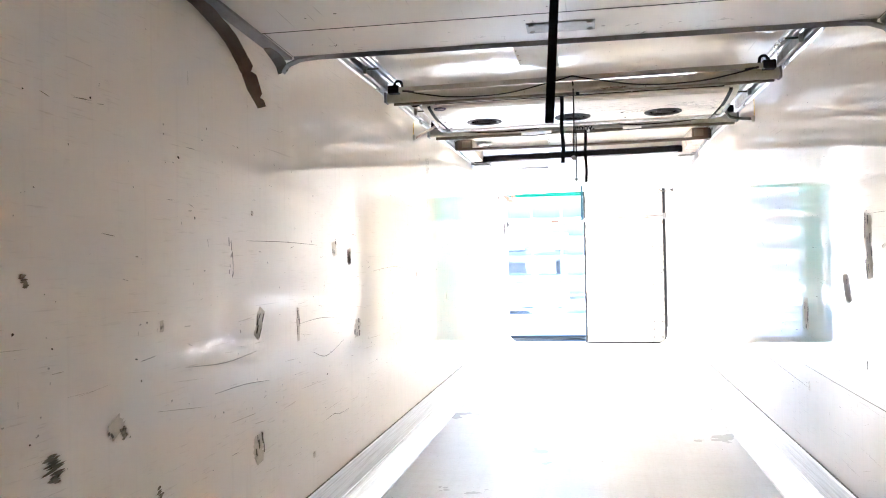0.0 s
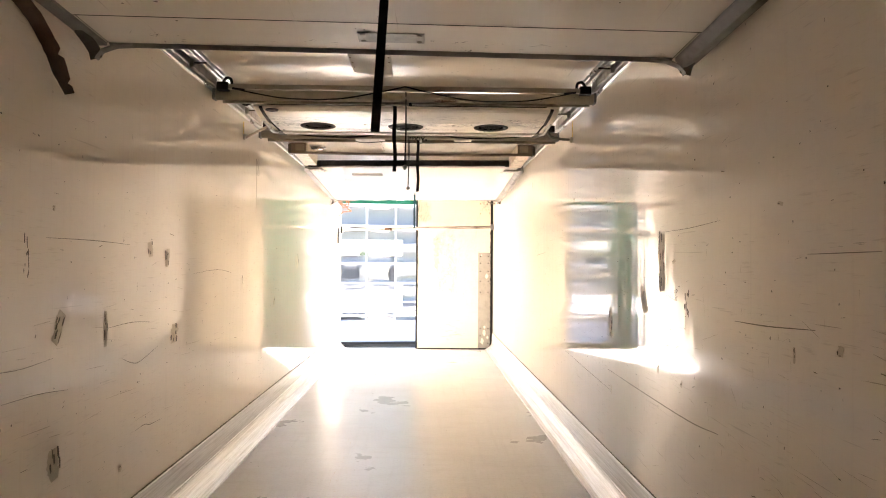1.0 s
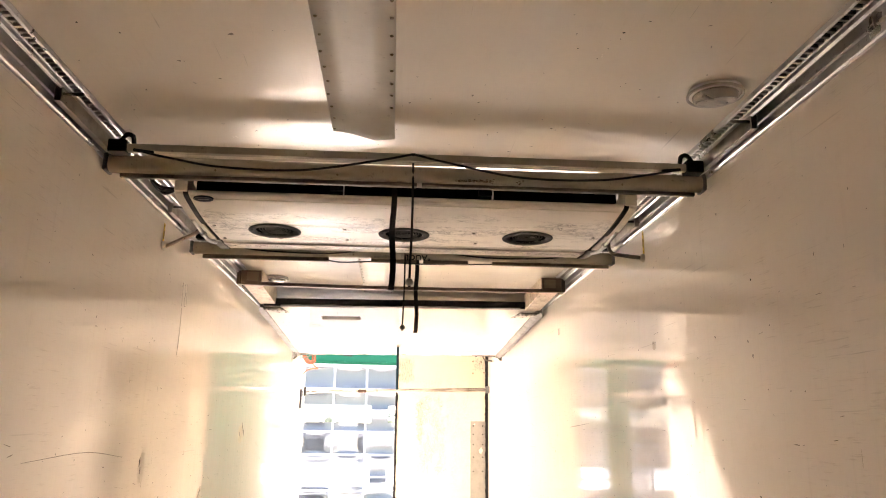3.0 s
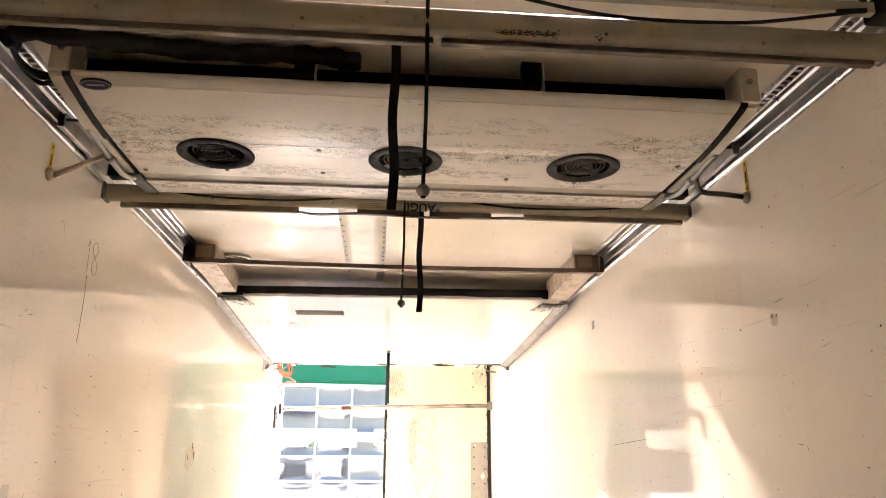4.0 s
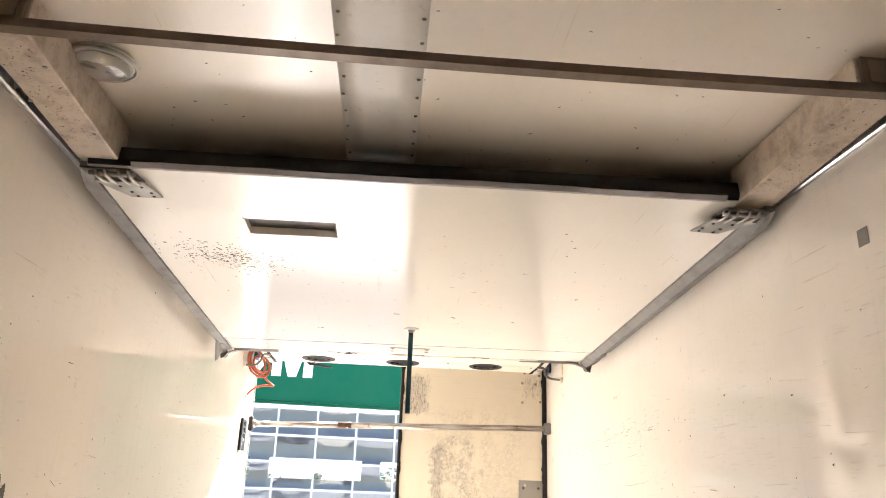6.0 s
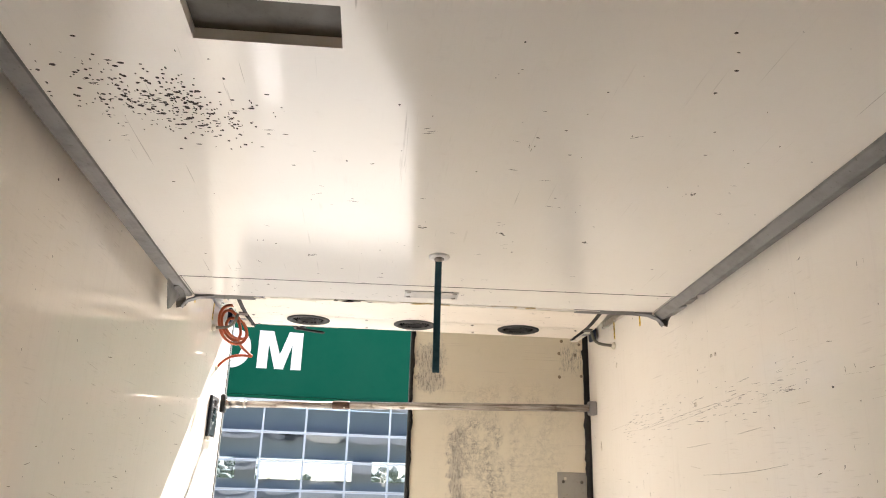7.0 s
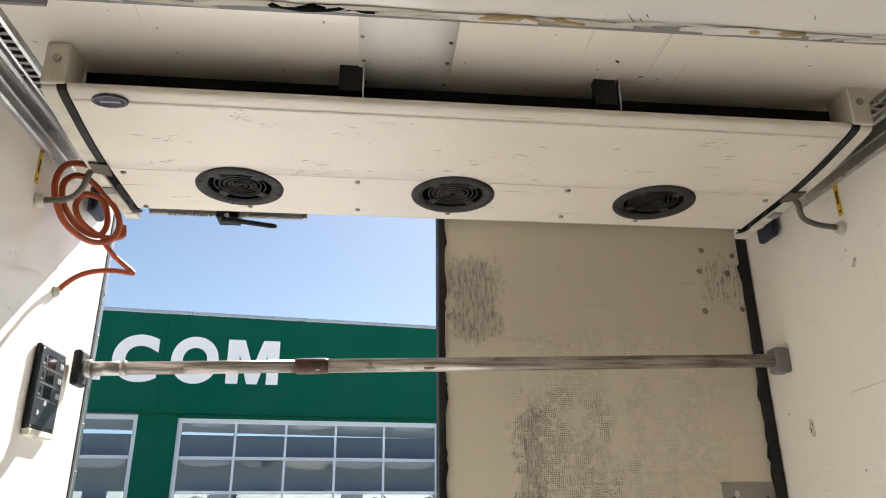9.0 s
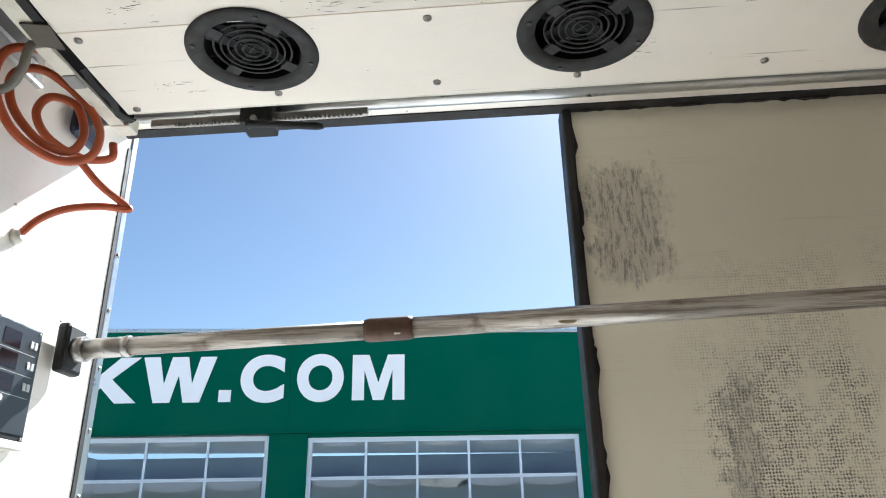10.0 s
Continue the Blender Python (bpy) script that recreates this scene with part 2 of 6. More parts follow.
M_ALU_DULL = worn("dull_aluminium", (0.50, 0.49, 0.47), 0.42, 0.85, (0.16, 0.14, 0.12), 0.6, 8)
M_PLATE = worn("grey_zinc_plate", (0.40, 0.40, 0.38), 0.5, 0.5, (0.18, 0.16, 0.14), 0.5, 14)
M_LEAFPLATE = worn("dull_zinc_sheet", (0.36, 0.345, 0.31), 0.55, 0.25, (0.20, 0.18, 0.15), 0.5, 8)
M_STEEL = worn("dirty_steel", (0.42, 0.40, 0.37), 0.40, 0.9, (0.10, 0.07, 0.05), 0.6, 11)
M_BEAM = worn("taupe_painted_beam", (0.50, 0.455, 0.375), 0.45, 0.0, (0.16, 0.11, 0.07), 0.5, 6)
M_FADED = worn("faded_paper", (0.56, 0.50, 0.40), 0.7, 0, (0.3, 0.25, 0.18), 0.4, 20)
M_TAN = worn("brown_stained_steel", (0.23, 0.185, 0.14), 0.45, 0.1, (0.10, 0.07, 0.045), 0.5, 14)
M_ARM = worn("stained_steel_arm", (0.66, 0.565, 0.465), 0.45, 0.1, (0.18, 0.11, 0.065), 0.9, 14)
M_RUBBER = worn("black_rubber", (0.012, 0.011, 0.010), 0.65, 0, (0.035, 0.03, 0.028), 0.5, 14)
M_SEAL = worn("grey_rubber_seal", (0.25, 0.245, 0.24), 0.5, 0, (0.07, 0.06, 0.05), 0.5, 9)
M_BARBROWN = worn("rusty_brown_steel", (0.16, 0.12, 0.088), 0.45, 0.4, (0.09, 0.05, 0.03), 0.6, 12)
M_BARTUBE = shader("streaked_galvanised_tube", (0.42, 0.38, 0.33), 0.34, 0.45)
_s = noise_tex(M_BARTUBE, coords(M_BARTUBE, (3.5, 70, 70)), 1.0, 5, 0.7)
_p = noise_tex(M_BARTUBE, coords(M_BARTUBE), 9, 4, 0.6)
_c = blend(M_BARTUBE, ramp(M_BARTUBE, _s, 0.38, 0.62), (0.52, 0.48, 0.43), (0.20, 0.165, 0.13))
_c = blend(M_BARTUBE, calc(M_BARTUBE, "MULTIPLY", ramp(M_BARTUBE, _p, 0.58, 0.70), 0.7), _c, (0.10, 0.065, 0.045))
finish(M_BARTUBE, _c, ramp(M_BARTUBE, _s, 0.3, 0.7, 0.28, 0.55), _s, 0.0006, 0.3)
M_CLAMP = worn("rust_brown_sleeve", (0.095, 0.050, 0.030), 0.55, 0.2, (0.03, 0.018, 0.012), 0.6, 30)
M_BOLTTAN = worn("tan_plastic_plug", (0.36, 0.29, 0.19), 0.5, 0, (0.15, 0.11, 0.07), 0.6, 60)
M_LIP = worn("grey_wavy_rubber", (0.46, 0.44, 0.45), 0.5, 0, (0.2, 0.19, 0.18), 0.5, 9)
M_STRIP = worn("weathered_taupe_rubber", (0.24, 0.205, 0.155), 0.5, 0, (0.07, 0.055, 0.04), 0.6, 9)
M_LOOSE = worn("reddish_brown_rubber", (0.15, 0.098, 0.06), 0.55, 0, (0.05, 0.033, 0.02), 0.6, 16)
M_BROWNSEAL = worn("brown_rubber_strip", (0.085, 0.072, 0.055), 0.5, 0, (0.03, 0.025, 0.02), 0.5, 9)
M_BLACK = shader("black_plastic", (0.014, 0.014, 0.015), 0.5, spec=0.3)
M_GRILLE = worn("dark_grey_fan_plastic", (0.022, 0.021, 0.020), 0.7, 0, (0.07, 0.06, 0.05), 0.35, 30)
M_GRILLE_PALE = worn("faded_grey_fan_plastic", (0.060, 0.058, 0.057), 0.75, 0, (0.05, 0.045, 0.04), 0.4, 30)
# near-black for hollows, gaps and joints, with their deep shade in the colour
M_DARK = shader("cavity_shade_black", (0.006, 0.006, 0.006), 0.9, spec=0.15)
M_BRASS = worn("dull_screw", (0.30, 0.25, 0.18), 0.45, 0.7, (0.05, 0.04, 0.03), 0.5, 40)
M_STRAP_BLACK = worn("black_webbing", (0.012, 0.012, 0.013), 0.75, 0, (0.04, 0.04, 0.04), 0.4, 40)
M_STRAP_TEAL = worn("dark_teal_webbing", (0.010, 0.070, 0.098), 0.7, 0, (0.02, 0.02, 0.02), 0.4, 40)
M_CORD = shader("black_cord", (0.015, 0.014, 0.013), 0.8)
M_KNOB = worn("grey_plastic_knob", (0.32, 0.30, 0.27), 0.45, 0, (0.1, 0.09, 0.08), 0.4, 40)
M_ORANGE = worn("orange_rubber_hose", (0.44, 0.088, 0.028), 0.38, 0, (0.16, 0.05, 0.03), 0.5, 14)
M_HOSE = worn("braided_grey_hose", (0.17, 0.155, 0.125), 0.5, 0.2, (0.12, 0.10, 0.08), 0.5, 30)
M_YELLOW = shader("yellow_sticker", (0.72, 0.46, 0.02), 0.45)
M_INK = shader("black_ink", (0.02, 0.02, 0.02), 0.6)
M_PENCIL = shader("pencil_line", (0.20, 0.17, 0.13), 0.7)
M_SCUFF = worn("exposed_grey_scuff", (0.62, 0.56, 0.47), 0.75, 0, (0.24, 0.20, 0.15), 0.45, 40)
M_SCUFF_PALE = worn("pale_grey_scuff", (0.70, 0.66, 0.59), 0.7, 0, (0.40, 0.35, 0.28), 0.4, 40)
M_SMEAR = worn("dark_rubbed_dirt", (0.15, 0.125, 0.10), 0.7, 0, (0.30, 0.26, 0.20), 0.6, 60)
M_FOAM = worn("yellow_foam", (0.55, 0.42, 0.22), 0.8, 0, (0.3, 0.2, 0.08), 0.6, 20)
M_BLUE = shader("blue_plastic_pad", (0.010, 0.016, 0.045), 0.5)
M_BADGE = shader("dark_blue_badge", (0.015, 0.015, 0.05), 0.35)
M_BADGE_RIM = shader("pale_badge_rim", (0.32, 0.31, 0.36), 0.4)
M_LENS = shader("clear_lamp_lens", (0.92, 0.91, 0.88), 0.08)
M_LENS.node_tree.nodes["Principled BSDF"].inputs["Transmission Weight"].default_value = 0.9
M_WHITE = worn("white_gloss_paint", (0.78, 0.78, 0.77), 0.35, 0, (0.4, 0.38, 0.35), 0.3, 3)

# floor: pale grey coating with dull trodden patches and fine grit
M_FLOOR = shader("pale_grey_floor_coating", (0.54, 0.57, 0.61), 0.3, spec=0.4)
_v = coords(M_FLOOR)
_n = noise_tex(M_FLOOR, _v, 1.3, 5, 0.65)
_g = noise_tex(M_FLOOR, _v, 48, 2, 0.5)
_l = noise_tex(M_FLOOR, coords(M_FLOOR, (14, 0.6, 1)), 1.5, 3, 0.6)
_x = noise_tex(M_FLOOR, coords(M_FLOOR, (2.0, 7.0, 1)), 1.5, 3, 0.6)
_c = blend(M_FLOOR, ramp(M_FLOOR, _n, 0.35, 0.7), (0.575, 0.59, 0.61), (0.53, 0.54, 0.555))
_c = blend(M_FLOOR, calc(M_FLOOR, "MULTIPLY", ramp(M_FLOOR, _l, 0.5, 0.75), 0.25), _c, (0.42, 0.425, 0.43))
_c = blend(M_FLOOR, calc(M_FLOOR, "MULTIPLY", ramp(M_FLOOR, _x, 0.48, 0.72), 0.22), _c, (0.40, 0.40, 0.40))
_c = blend(M_FLOOR, calc(M_FLOOR, "MULTIPLY", ramp(M_FLOOR, _g, 0.50, 0.72), 0.14), _c, (0.22, 0.21, 0.20))
_h = calc(M_FLOOR, "ADD", _g, calc(M_FLOOR, "MULTIPLY", _l, 0.6))
finish(M_FLOOR, _c, ramp(M_FLOOR, _n, 0.3, 0.75, 0.27, 0.34), _h, 0.0012, 0.3)

M_ASPHALT = worn("pale_yard_concrete", (0.64, 0.625, 0.60), 0.85, 0, (0.30, 0.29, 0.28), 0.5, 0.6, 0.004)
M_GREEN = worn("dark_green_cladding", (0.001, 0.080, 0.050), 0.7, 0, (0.001, 0.062, 0.040), 0.3, 0.8, 0.0002)
M_GREEN.node_tree.nodes["Principled BSDF"].inputs["Specular IOR Level"].default_value = 0.12
M_LETTER = worn("white_sign_letter", (0.80, 0.80, 0.84), 0.4, 0, (0.6, 0.6, 0.6), 0.2, 2, 0.0002)
M_FRAME = worn("white_door_frame", (0.56, 0.63, 0.72), 0.4, 0, (0.42, 0.46, 0.5), 0.25, 2, 0.0002)
M_DOORPANEL = worn("pale_blue_grey_door_panel", (0.50, 0.56, 0.66), 0.4, 0, (0.35, 0.38, 0.42), 0.25, 2, 0.0002)
M_CONCRETE = worn("grey_concrete", (0.32, 0.31, 0.30), 0.8, 0, (0.18, 0.17, 0.16), 0.5, 1.2, 0.002)
M_HALL = worn("pale_hall_wall", (0.46, 0.47, 0.48), 0.7, 0, (0.3, 0.3, 0.3), 0.3, 0.7, 0.001)
M_LEAVES = worn("dark_foliage", (0.05, 0.08, 0.035), 0.7, 0, (0.02, 0.03, 0.015), 0.7, 0.5)

M_GLASS = bpy.data.materials.new("door_pane_glass")
M_GLASS.use_nodes = True
_t = M_GLASS.node_tree
_t.nodes.remove(_t.nodes["Principled BSDF"])
_tr = node(M_GLASS, "ShaderNodeBsdfTransparent", Color=(0.62, 0.74, 0.92, 1))
_gl = node(M_GLASS, "ShaderNodeBsdfGlossy", Roughness=0.06, Color=(0.74, 0.85, 1.0, 1))
_fr = node(M_GLASS, "ShaderNodeFresnel", IOR=1.6)
_mx = M_GLASS.node_tree.nodes.new("ShaderNodeMixShader")
wire(M_GLASS, calc(M_GLASS, "MULTIPLY", _fr.outputs[0], 1.8), _mx.inputs[0])
wire(M_GLASS, _tr.outputs[0], _mx.inputs[1])
wire(M_GLASS, _gl.outputs[0], _mx.inputs[2])
wire(M_GLASS, _mx.outputs[0], _t.nodes["Material Output"].inputs["Surface"])


# ---- mesh helpers ----
BASE = {}


def box(bm, x0, x1, y0, y1, z0, z1, bevel=0.0, m=None):
    vs = [bm.verts.new(p) for p in ((x0, y0, z0), (x1, y0, z0), (x1, y1, z0), (x0, y1, z0), (x0, y0, z1), (x1, y0, z1), (x1, y1, z1), (x0, y1, z1))]
    fs = [bm.faces.new([vs[i] for i in q]) for q in ((3, 2, 1, 0), (4, 5, 6, 7), (0, 1, 5, 4), (1, 2, 6, 5), (2, 3, 7, 6), (3, 0, 4, 7))]
    if m is not None:
        for v in vs:
            v.co = m @ v.co
    if bevel:
        edges = {e for f in fs for e in f.edges}
        bmesh.ops.bevel(bm, geom=list(edges), offset=bevel, segments=2, affect="EDGES", profile=0.5)
    return bm


def solid(*a, **k):
    return box(bmesh.new(), *a, **k)


def prism(bm, outline, axis, a, b, smooth=False):
    """An outline of two coordinates pulled along axis from a to b."""
    def place(p, t):
        return {"x": (t, *p), "y": (p[0], t, p[1]), "z": (*p, t)}[axis]
    n = len(outline)
    v0 = [bm.verts.new(place(p, a)) for p in outline]
    v1 = [bm.verts.new(place(p, b)) for p in outline]
    for i in range(n):
        f = bm.faces.new((v0[i], v0[(i + 1) % n], v1[(i + 1) % n], v1[i]))
        f.smooth = smooth
    bm.faces.new(v0[::-1])
    bm.faces.new(v1)
    bmesh.ops.recalc_face_normals(bm, faces=bm.faces)
    return bm


def tube(bm, pts, r, seg=10, caps=True):
    """A round tube through points; r may be one radius or one a point."""
    pts = [Vector(p) for p in pts]
    rs = r if isinstance(r, (list, tuple)) else [r] * len(pts)
    rings, up = [], None
    for i, p in enumerate(pts):
        d = (pts[min(i + 1, len(pts) - 1)] - pts[max(i - 1, 0)]).normalized()
        if up is None:
            up = d.orthogonal().normalized()
        up = (up - d * up.dot(d)).normalized()
        side = d.cross(up)
        rings.append([bm.verts.new(p + rs[i] * (math.cos(2 * math.pi * k / seg) * up + math.sin(2 * math.pi * k / seg) * side)) for k in range(seg)])
    for a, b in zip(rings, rings[1:]):
        for k in range(seg):
            bm.faces.new((a[k], a[(k + 1) % seg], b[(k + 1) % seg], b[k])).smooth = True
    if caps:
        bm.faces.new(rings[0][::-1])
        bm.faces.new(rings[-1])
    return bm


def ribbon(bm, pts, half, thick):
    """A flat band through points; half: the vector of half its width; thick: the vector of its thickness."""
    half, thick = Vector(half), Vector(thick)
    rows = [[bm.verts.new(Vector(p) + a) for a in (-half, half, half + thick, -half + thick)] for p in pts]
    for a, b in zip(rows, rows[1:]):
        for k in range(4):
            bm.faces.new((a[k], a[(k + 1) % 4], b[(k + 1) % 4], b[k]))
    bm.faces.new(rows[0][::-1])
    bm.faces.new(rows[-1])
    bmesh.ops.recalc_face_normals(bm, faces=bm.faces)
    return bm


def smooth_line(pts, n=8):
    """A smooth line through points."""
    pts = [Vector(p) for p in pts]
    p = [2 * pts[0] - pts[1], *pts, 2 * pts[-1] - pts[-2]]
    out = []
    for i in range(1, len(p) - 2):
        a, b, c, d = p[i - 1:i + 3]
        for k in range(n):
            t = k / n
            out.append(0.5 * (2 * b + (c - a) * t + (2 * a - 5 * b + 4 * c - d) * t * t + (3 * b - a - 3 * c + d) * t ** 3))
    return out + [pts[-1]]


def part(name, bm, material, parent=None, label="", local=False):
    """Links a bmesh as one mesh object under a thing or part. Coordinates are the world's unless local."""
    base = BASE.get(parent.name, Vector()) if parent else Vector()
    if parent and not local:
        for v in bm.verts:
            v.co -= base
    me = bpy.data.meshes.new(name)
    bm.to_mesh(me)
    bm.free()
    me.materials.append(material)
    ob = new(name, me)
    if parent:
        ob.parent = parent
        BASE[ob.name] = base
    if label:
        tagged(ob, label)
    return ob


def more(name, ob, parent, m):
    """Another piece on the mesh of ob, at the pose m, under the same parent."""
    o = new(name, ob.data)
    o.parent = parent
    o.matrix_basis = m
    return o


def thing(name, at, label, category, group="", kind="", turn=(0, 0, 0)):
    ob = new(name)
    ob.empty_display_size = 0.1
    ob.matrix_basis = pose(*at, *turn)
    BASE[ob.name] = Vector(at)
    return tagged(ob, label, category, group, kind)


def single(name, bm, material, label, category="", kind="", group=""):
    return tagged(part(name, bm, material), label, category, group, kind)


# ---- the body: floor, walls, ceiling ----
W, CEIL, REAR, FRONT = 1.23, 2.55, 11.04, -1.2
floor = single("floor", solid(-W, W, FRONT, REAR + 0.04, -0.12, 0.0), M_FLOOR, "pale grey coated floor of the cargo body, scuffed and dull", kind="structure")
wall_west = single("wall_west", solid(-W - 0.07, -W, FRONT, REAR, -0.12, CEIL + 0.07), M_WALL, "glossy cream glass-fibre side wall with scratches and chips", kind="structure")
wall_east = single("wall_east", solid(W, W + 0.07, FRONT, REAR, -0.12, CEIL + 0.07), M_WALL, "glossy cream glass-fibre side wall with long scratches", kind="structure")
# never in view; FRONT is pulled near so this wall throws daylight back
single("wall_front", solid(-W, W, FRONT - 0.07, FRONT, -0.12, CEIL), M_WALL, "unseen cream front wall, set close to bounce light into the body", kind="structure")
ceiling = single("ceiling", solid(-W, W, FRONT, 10.997, CEIL, CEIL + 0.07), M_CEIL, "cream glass-fibre ceiling with faint sags and stains", kind="structure")


def kick_plate(side):
    s = side
    outline = [(s * W, 0.0), (s * (W - 0.118), 0.0), (s * (W - 0.116), 0.012), (s * (W - 0.085), 0.024), (s * (W - 0.04), 0.062), (s * (W - 0.022), 0.098),
               (s * (W - 0.017), 0.115), (s * (W - 0.0195), 0.119), (s * (W - 0.0195), 0.124), (s * (W - 0.015), 0.128), (s * (W - 0.010), 0.258), (s * (W - 0.006), 0.264), (s * W, 0.265)]
    return prism(bmesh.new(), outline, "y", FRONT, REAR - 0.06)


single("trim", kick_plate(-1), M_KICK, "ribbed aluminium kick plate along the wall's foot", kind="structure")
single("trim", kick_plate(1), M_KICK, "ribbed aluminium kick plate along the wall's foot", kind="structure")
# dark strip along each plate's top edge stands in for a shaded gap
for _s in (-1, 1):
    single("trim", solid(*sorted((_s * W, _s * (W - 0.005))), FRONT, REAR - 0.06, 0.2655, 0.2705), M_BROWNSEAL, "dark strip drawn as the shaded gap above the kick plate", kind="structure")


# ---- light rails in the corners under the ceiling ----
def ceiling_rail(s):
    rail = thing("ceiling_rail", (s * W, 4.0, 2.5), "aluminium guide rail with a slotted track under the ceiling", "rail", "rails along both walls")
    y0, y1 = FRONT + 0.01, 10.62
    b = bmesh.new()
    prism(b, [(s * (W - 0.001), 2.450), (s * (W - 0.012), 2.450), (s * (W - 0.017), 2.455), (s * (W - 0.017), 2.461), (s * (W - 0.007), 2.466), (s * (W - 0.007), 2.492), (s * (W - 0.014), 2.495), (s * (W - 0.014), 2.500), (s * (W - 0.006), 2.504), (s * (W - 0.006), 2.549), (s * (W - 0.001), 2.549)], "y", y0, y1)
    part("wall_flange", b, M_ALU, rail)
    part("middle_rib", prism(bmesh.new(), [(s * (W - 0.030), 2.549), (s * (W - 0.030), 2.520), (s * (W - 0.035), 2.516), (s * (W - 0.042), 2.522), (s * (W - 0.045), 2.534), (s * (W - 0.050), 2.537), (s * (W - 0.050), 2.549)], "y", y0, y1), M_ALU, rail)
    part("track_edge", prism(bmesh.new(), [(s * (W - 0.080), 2.549), (s * (W - 0.080), 2.532), (s * (W - 0.087), 2.536), (s * (W - 0.092), 2.549)], "y", y0, y1), M_ALU, rail)
    part("track_bed", solid(*sorted((s * (W - 0.030), s * (W - 0.006))), y0, y1, 2.541, 2.5495), M_STEEL, rail)
    part("slot_shadow", solid(*sorted((s * (W - 0.080), s * (W - 0.050))), y0, y1, 2.545, 2.5495), M_DARK, rail)
    xa, xb = sorted((s * (W - 0.050), s * (W - 0.080)))
    first, y = None, y0 + 0.02
    while y < y1:
        if first is None:
            first = part("track_rung", solid(xa, xb, y, y + 0.012, 2.536, 2.545), M_ALU_DULL, rail)
        else:
            more("track_rung", first, rail, Matrix.Translation((0, y - y0 - 0.02, 0)) @ first.matrix_basis)
        y += 0.030
    return rail


for _s in (-1, 1):
    ceiling_rail(_s)


# ---- riveted cover sheets along the ceiling ----
def rivets(name, parent, points, r, h, normal, material):
    """Rows of alike small heads on one shared mesh."""
    bm = bmesh.new()
    tube(bm, [(0, 0, 0), (0, 0, h * 0.6), (0, 0, h)], [r, r * 0.85, r * 0.4], 8)
    first, base = None, BASE.get(parent.name, Vector())
    q = Vector(normal).to_track_quat("Z", "Y").to_matrix().to_4x4()
    for p in points:
        m = Matrix.Translation(Vector(p) - base) @ q
        if first is None:
            first = part(name, bm, material, parent, local=True)
            first.matrix_basis = m
        else:
            more(name, first, parent, m)


def ceiling_cover(y0, y1, sag):
    ob = thing("ceiling_cover", (-0.19, y0, CEIL), "riveted pale sheet-metal cover strip on the ceiling", "cover", "cover strips on the ceiling")
    b = bmesh.new()
    rows = []
    n = 30
    for i in range(n + 1):
        t = i / n
        y = y0 + (y1 - y0) * t
        dip = sag * max(0, (t - 0.8) / 0.2) ** 1.5
        rows.append([b.verts.new((x, y, CEIL - 0.003 - 0.002 - (dip if k == 2 else dip * 0.25 * k) - 0.0003 * math.sin(9 * y + k))) for k, x in enumerate((-0.315, -0.245, -0.15, -0.075))])
    for p, q in zip(rows, rows[1:]):
        for k in range(3):
            b.faces.new((p[k], p[k + 1], q[k + 1], q[k])).smooth = True
    geo = bmesh.ops.extrude_face_region(b, geom=b.faces[:])
    for v in geo["geom"]:
        if isinstance(v, bmesh.types.BMVert):
            v.co.z += 0.0025
    bmesh.ops.recalc_face_normals(b, faces=b.faces)
    part("sheet", b, M_COVER, ob)
    pts, y, i = [], y0 + 0.05, 0
    while y < y1 - 0.02:
        pts += [(-0.303 + 0.004 * math.sin(i * 2.1), y, CEIL - 0.005), (-0.087, y + 0.01 * math.sin(i * 1.3), CEIL - 0.005)]
        y, i = y + 0.098, i + 1
    rivets("rivet", ob, pts, 0.006, 0.004, (0, 0, -1), M_BRASS)


ceiling_cover(2.6, 3.755, 0.034)
ceiling_cover(5.3, 7.16, 0.0)
ceiling_cover(9.66, 10.3, 0.0)


def ceiling_lamp(x, y):
    ob = thing("ceiling_lamp", (x, y, CEIL), "unlit flat round ceiling lamp with a pale metal rim", "lamp", "round lamps on the ceiling")
    b = bmesh.new()
    tube(b, [(x, y, CEIL), (x, y, CEIL - 0.012), (x, y, CEIL - 0.018)], [0.088, 0.088, 0.080], 32)
    part("base", b, M_WHITE, ob)
    b = bmesh.new()
    tube(b, [(x + 0.090 * math.cos(2 * math.pi * k / 40), y + 0.090 * math.sin(2 * math.pi * k / 40), CEIL - 0.016) for k in range(41)], 0.0045, 8, False)
    part("rim", b, M_STEEL, ob, "dull metal ring")
    b = bmesh.new()
    tube(b, [(x, y, CEIL - 0.0195), (x, y, CEIL - 0.028), (x, y, CEIL - 0.036), (x, y, CEIL - 0.040)], [0.076, 0.073, 0.055, 0.025], 32)
    part("lens", b, M_LENS, ob, "clear domed lens")
    b = bmesh.new()
    tube(b, [(x, y, CEIL - 0.0185), (x, y, CEIL - 0.0190)], 0.072, 32)
    part("reflector", b, M_CAP, ob)
    for a in (0.4, 3.5):
        b = bmesh.new()
        tube(b, [(x + 0.012 * math.cos(a), y + 0.012 * math.sin(a), CEIL - 0.024), (x + 0.045 * math.cos(a), y + 0.045 * math.sin(a), CEIL - 0.024), (x + 0.052 * math.cos(a), y + 0.052 * math.sin(a), CEIL - 0.024)], [0.005, 0.008, 0.004], 10)
        part("bulb", b, M_KNOB, ob)
    rivets("screw", ob, [(x + 0.085 * math.cos(a), y + 0.085 * math.sin(a), CEIL - 0.015) for a in (0.5, 2.1, 3.6, 5.2)], 0.004, 0.004, (0, 0, -1), M_BRASS)


ceiling_lamp(1.01, 3.30)
ceiling_lamp(-0.97, 6.64)


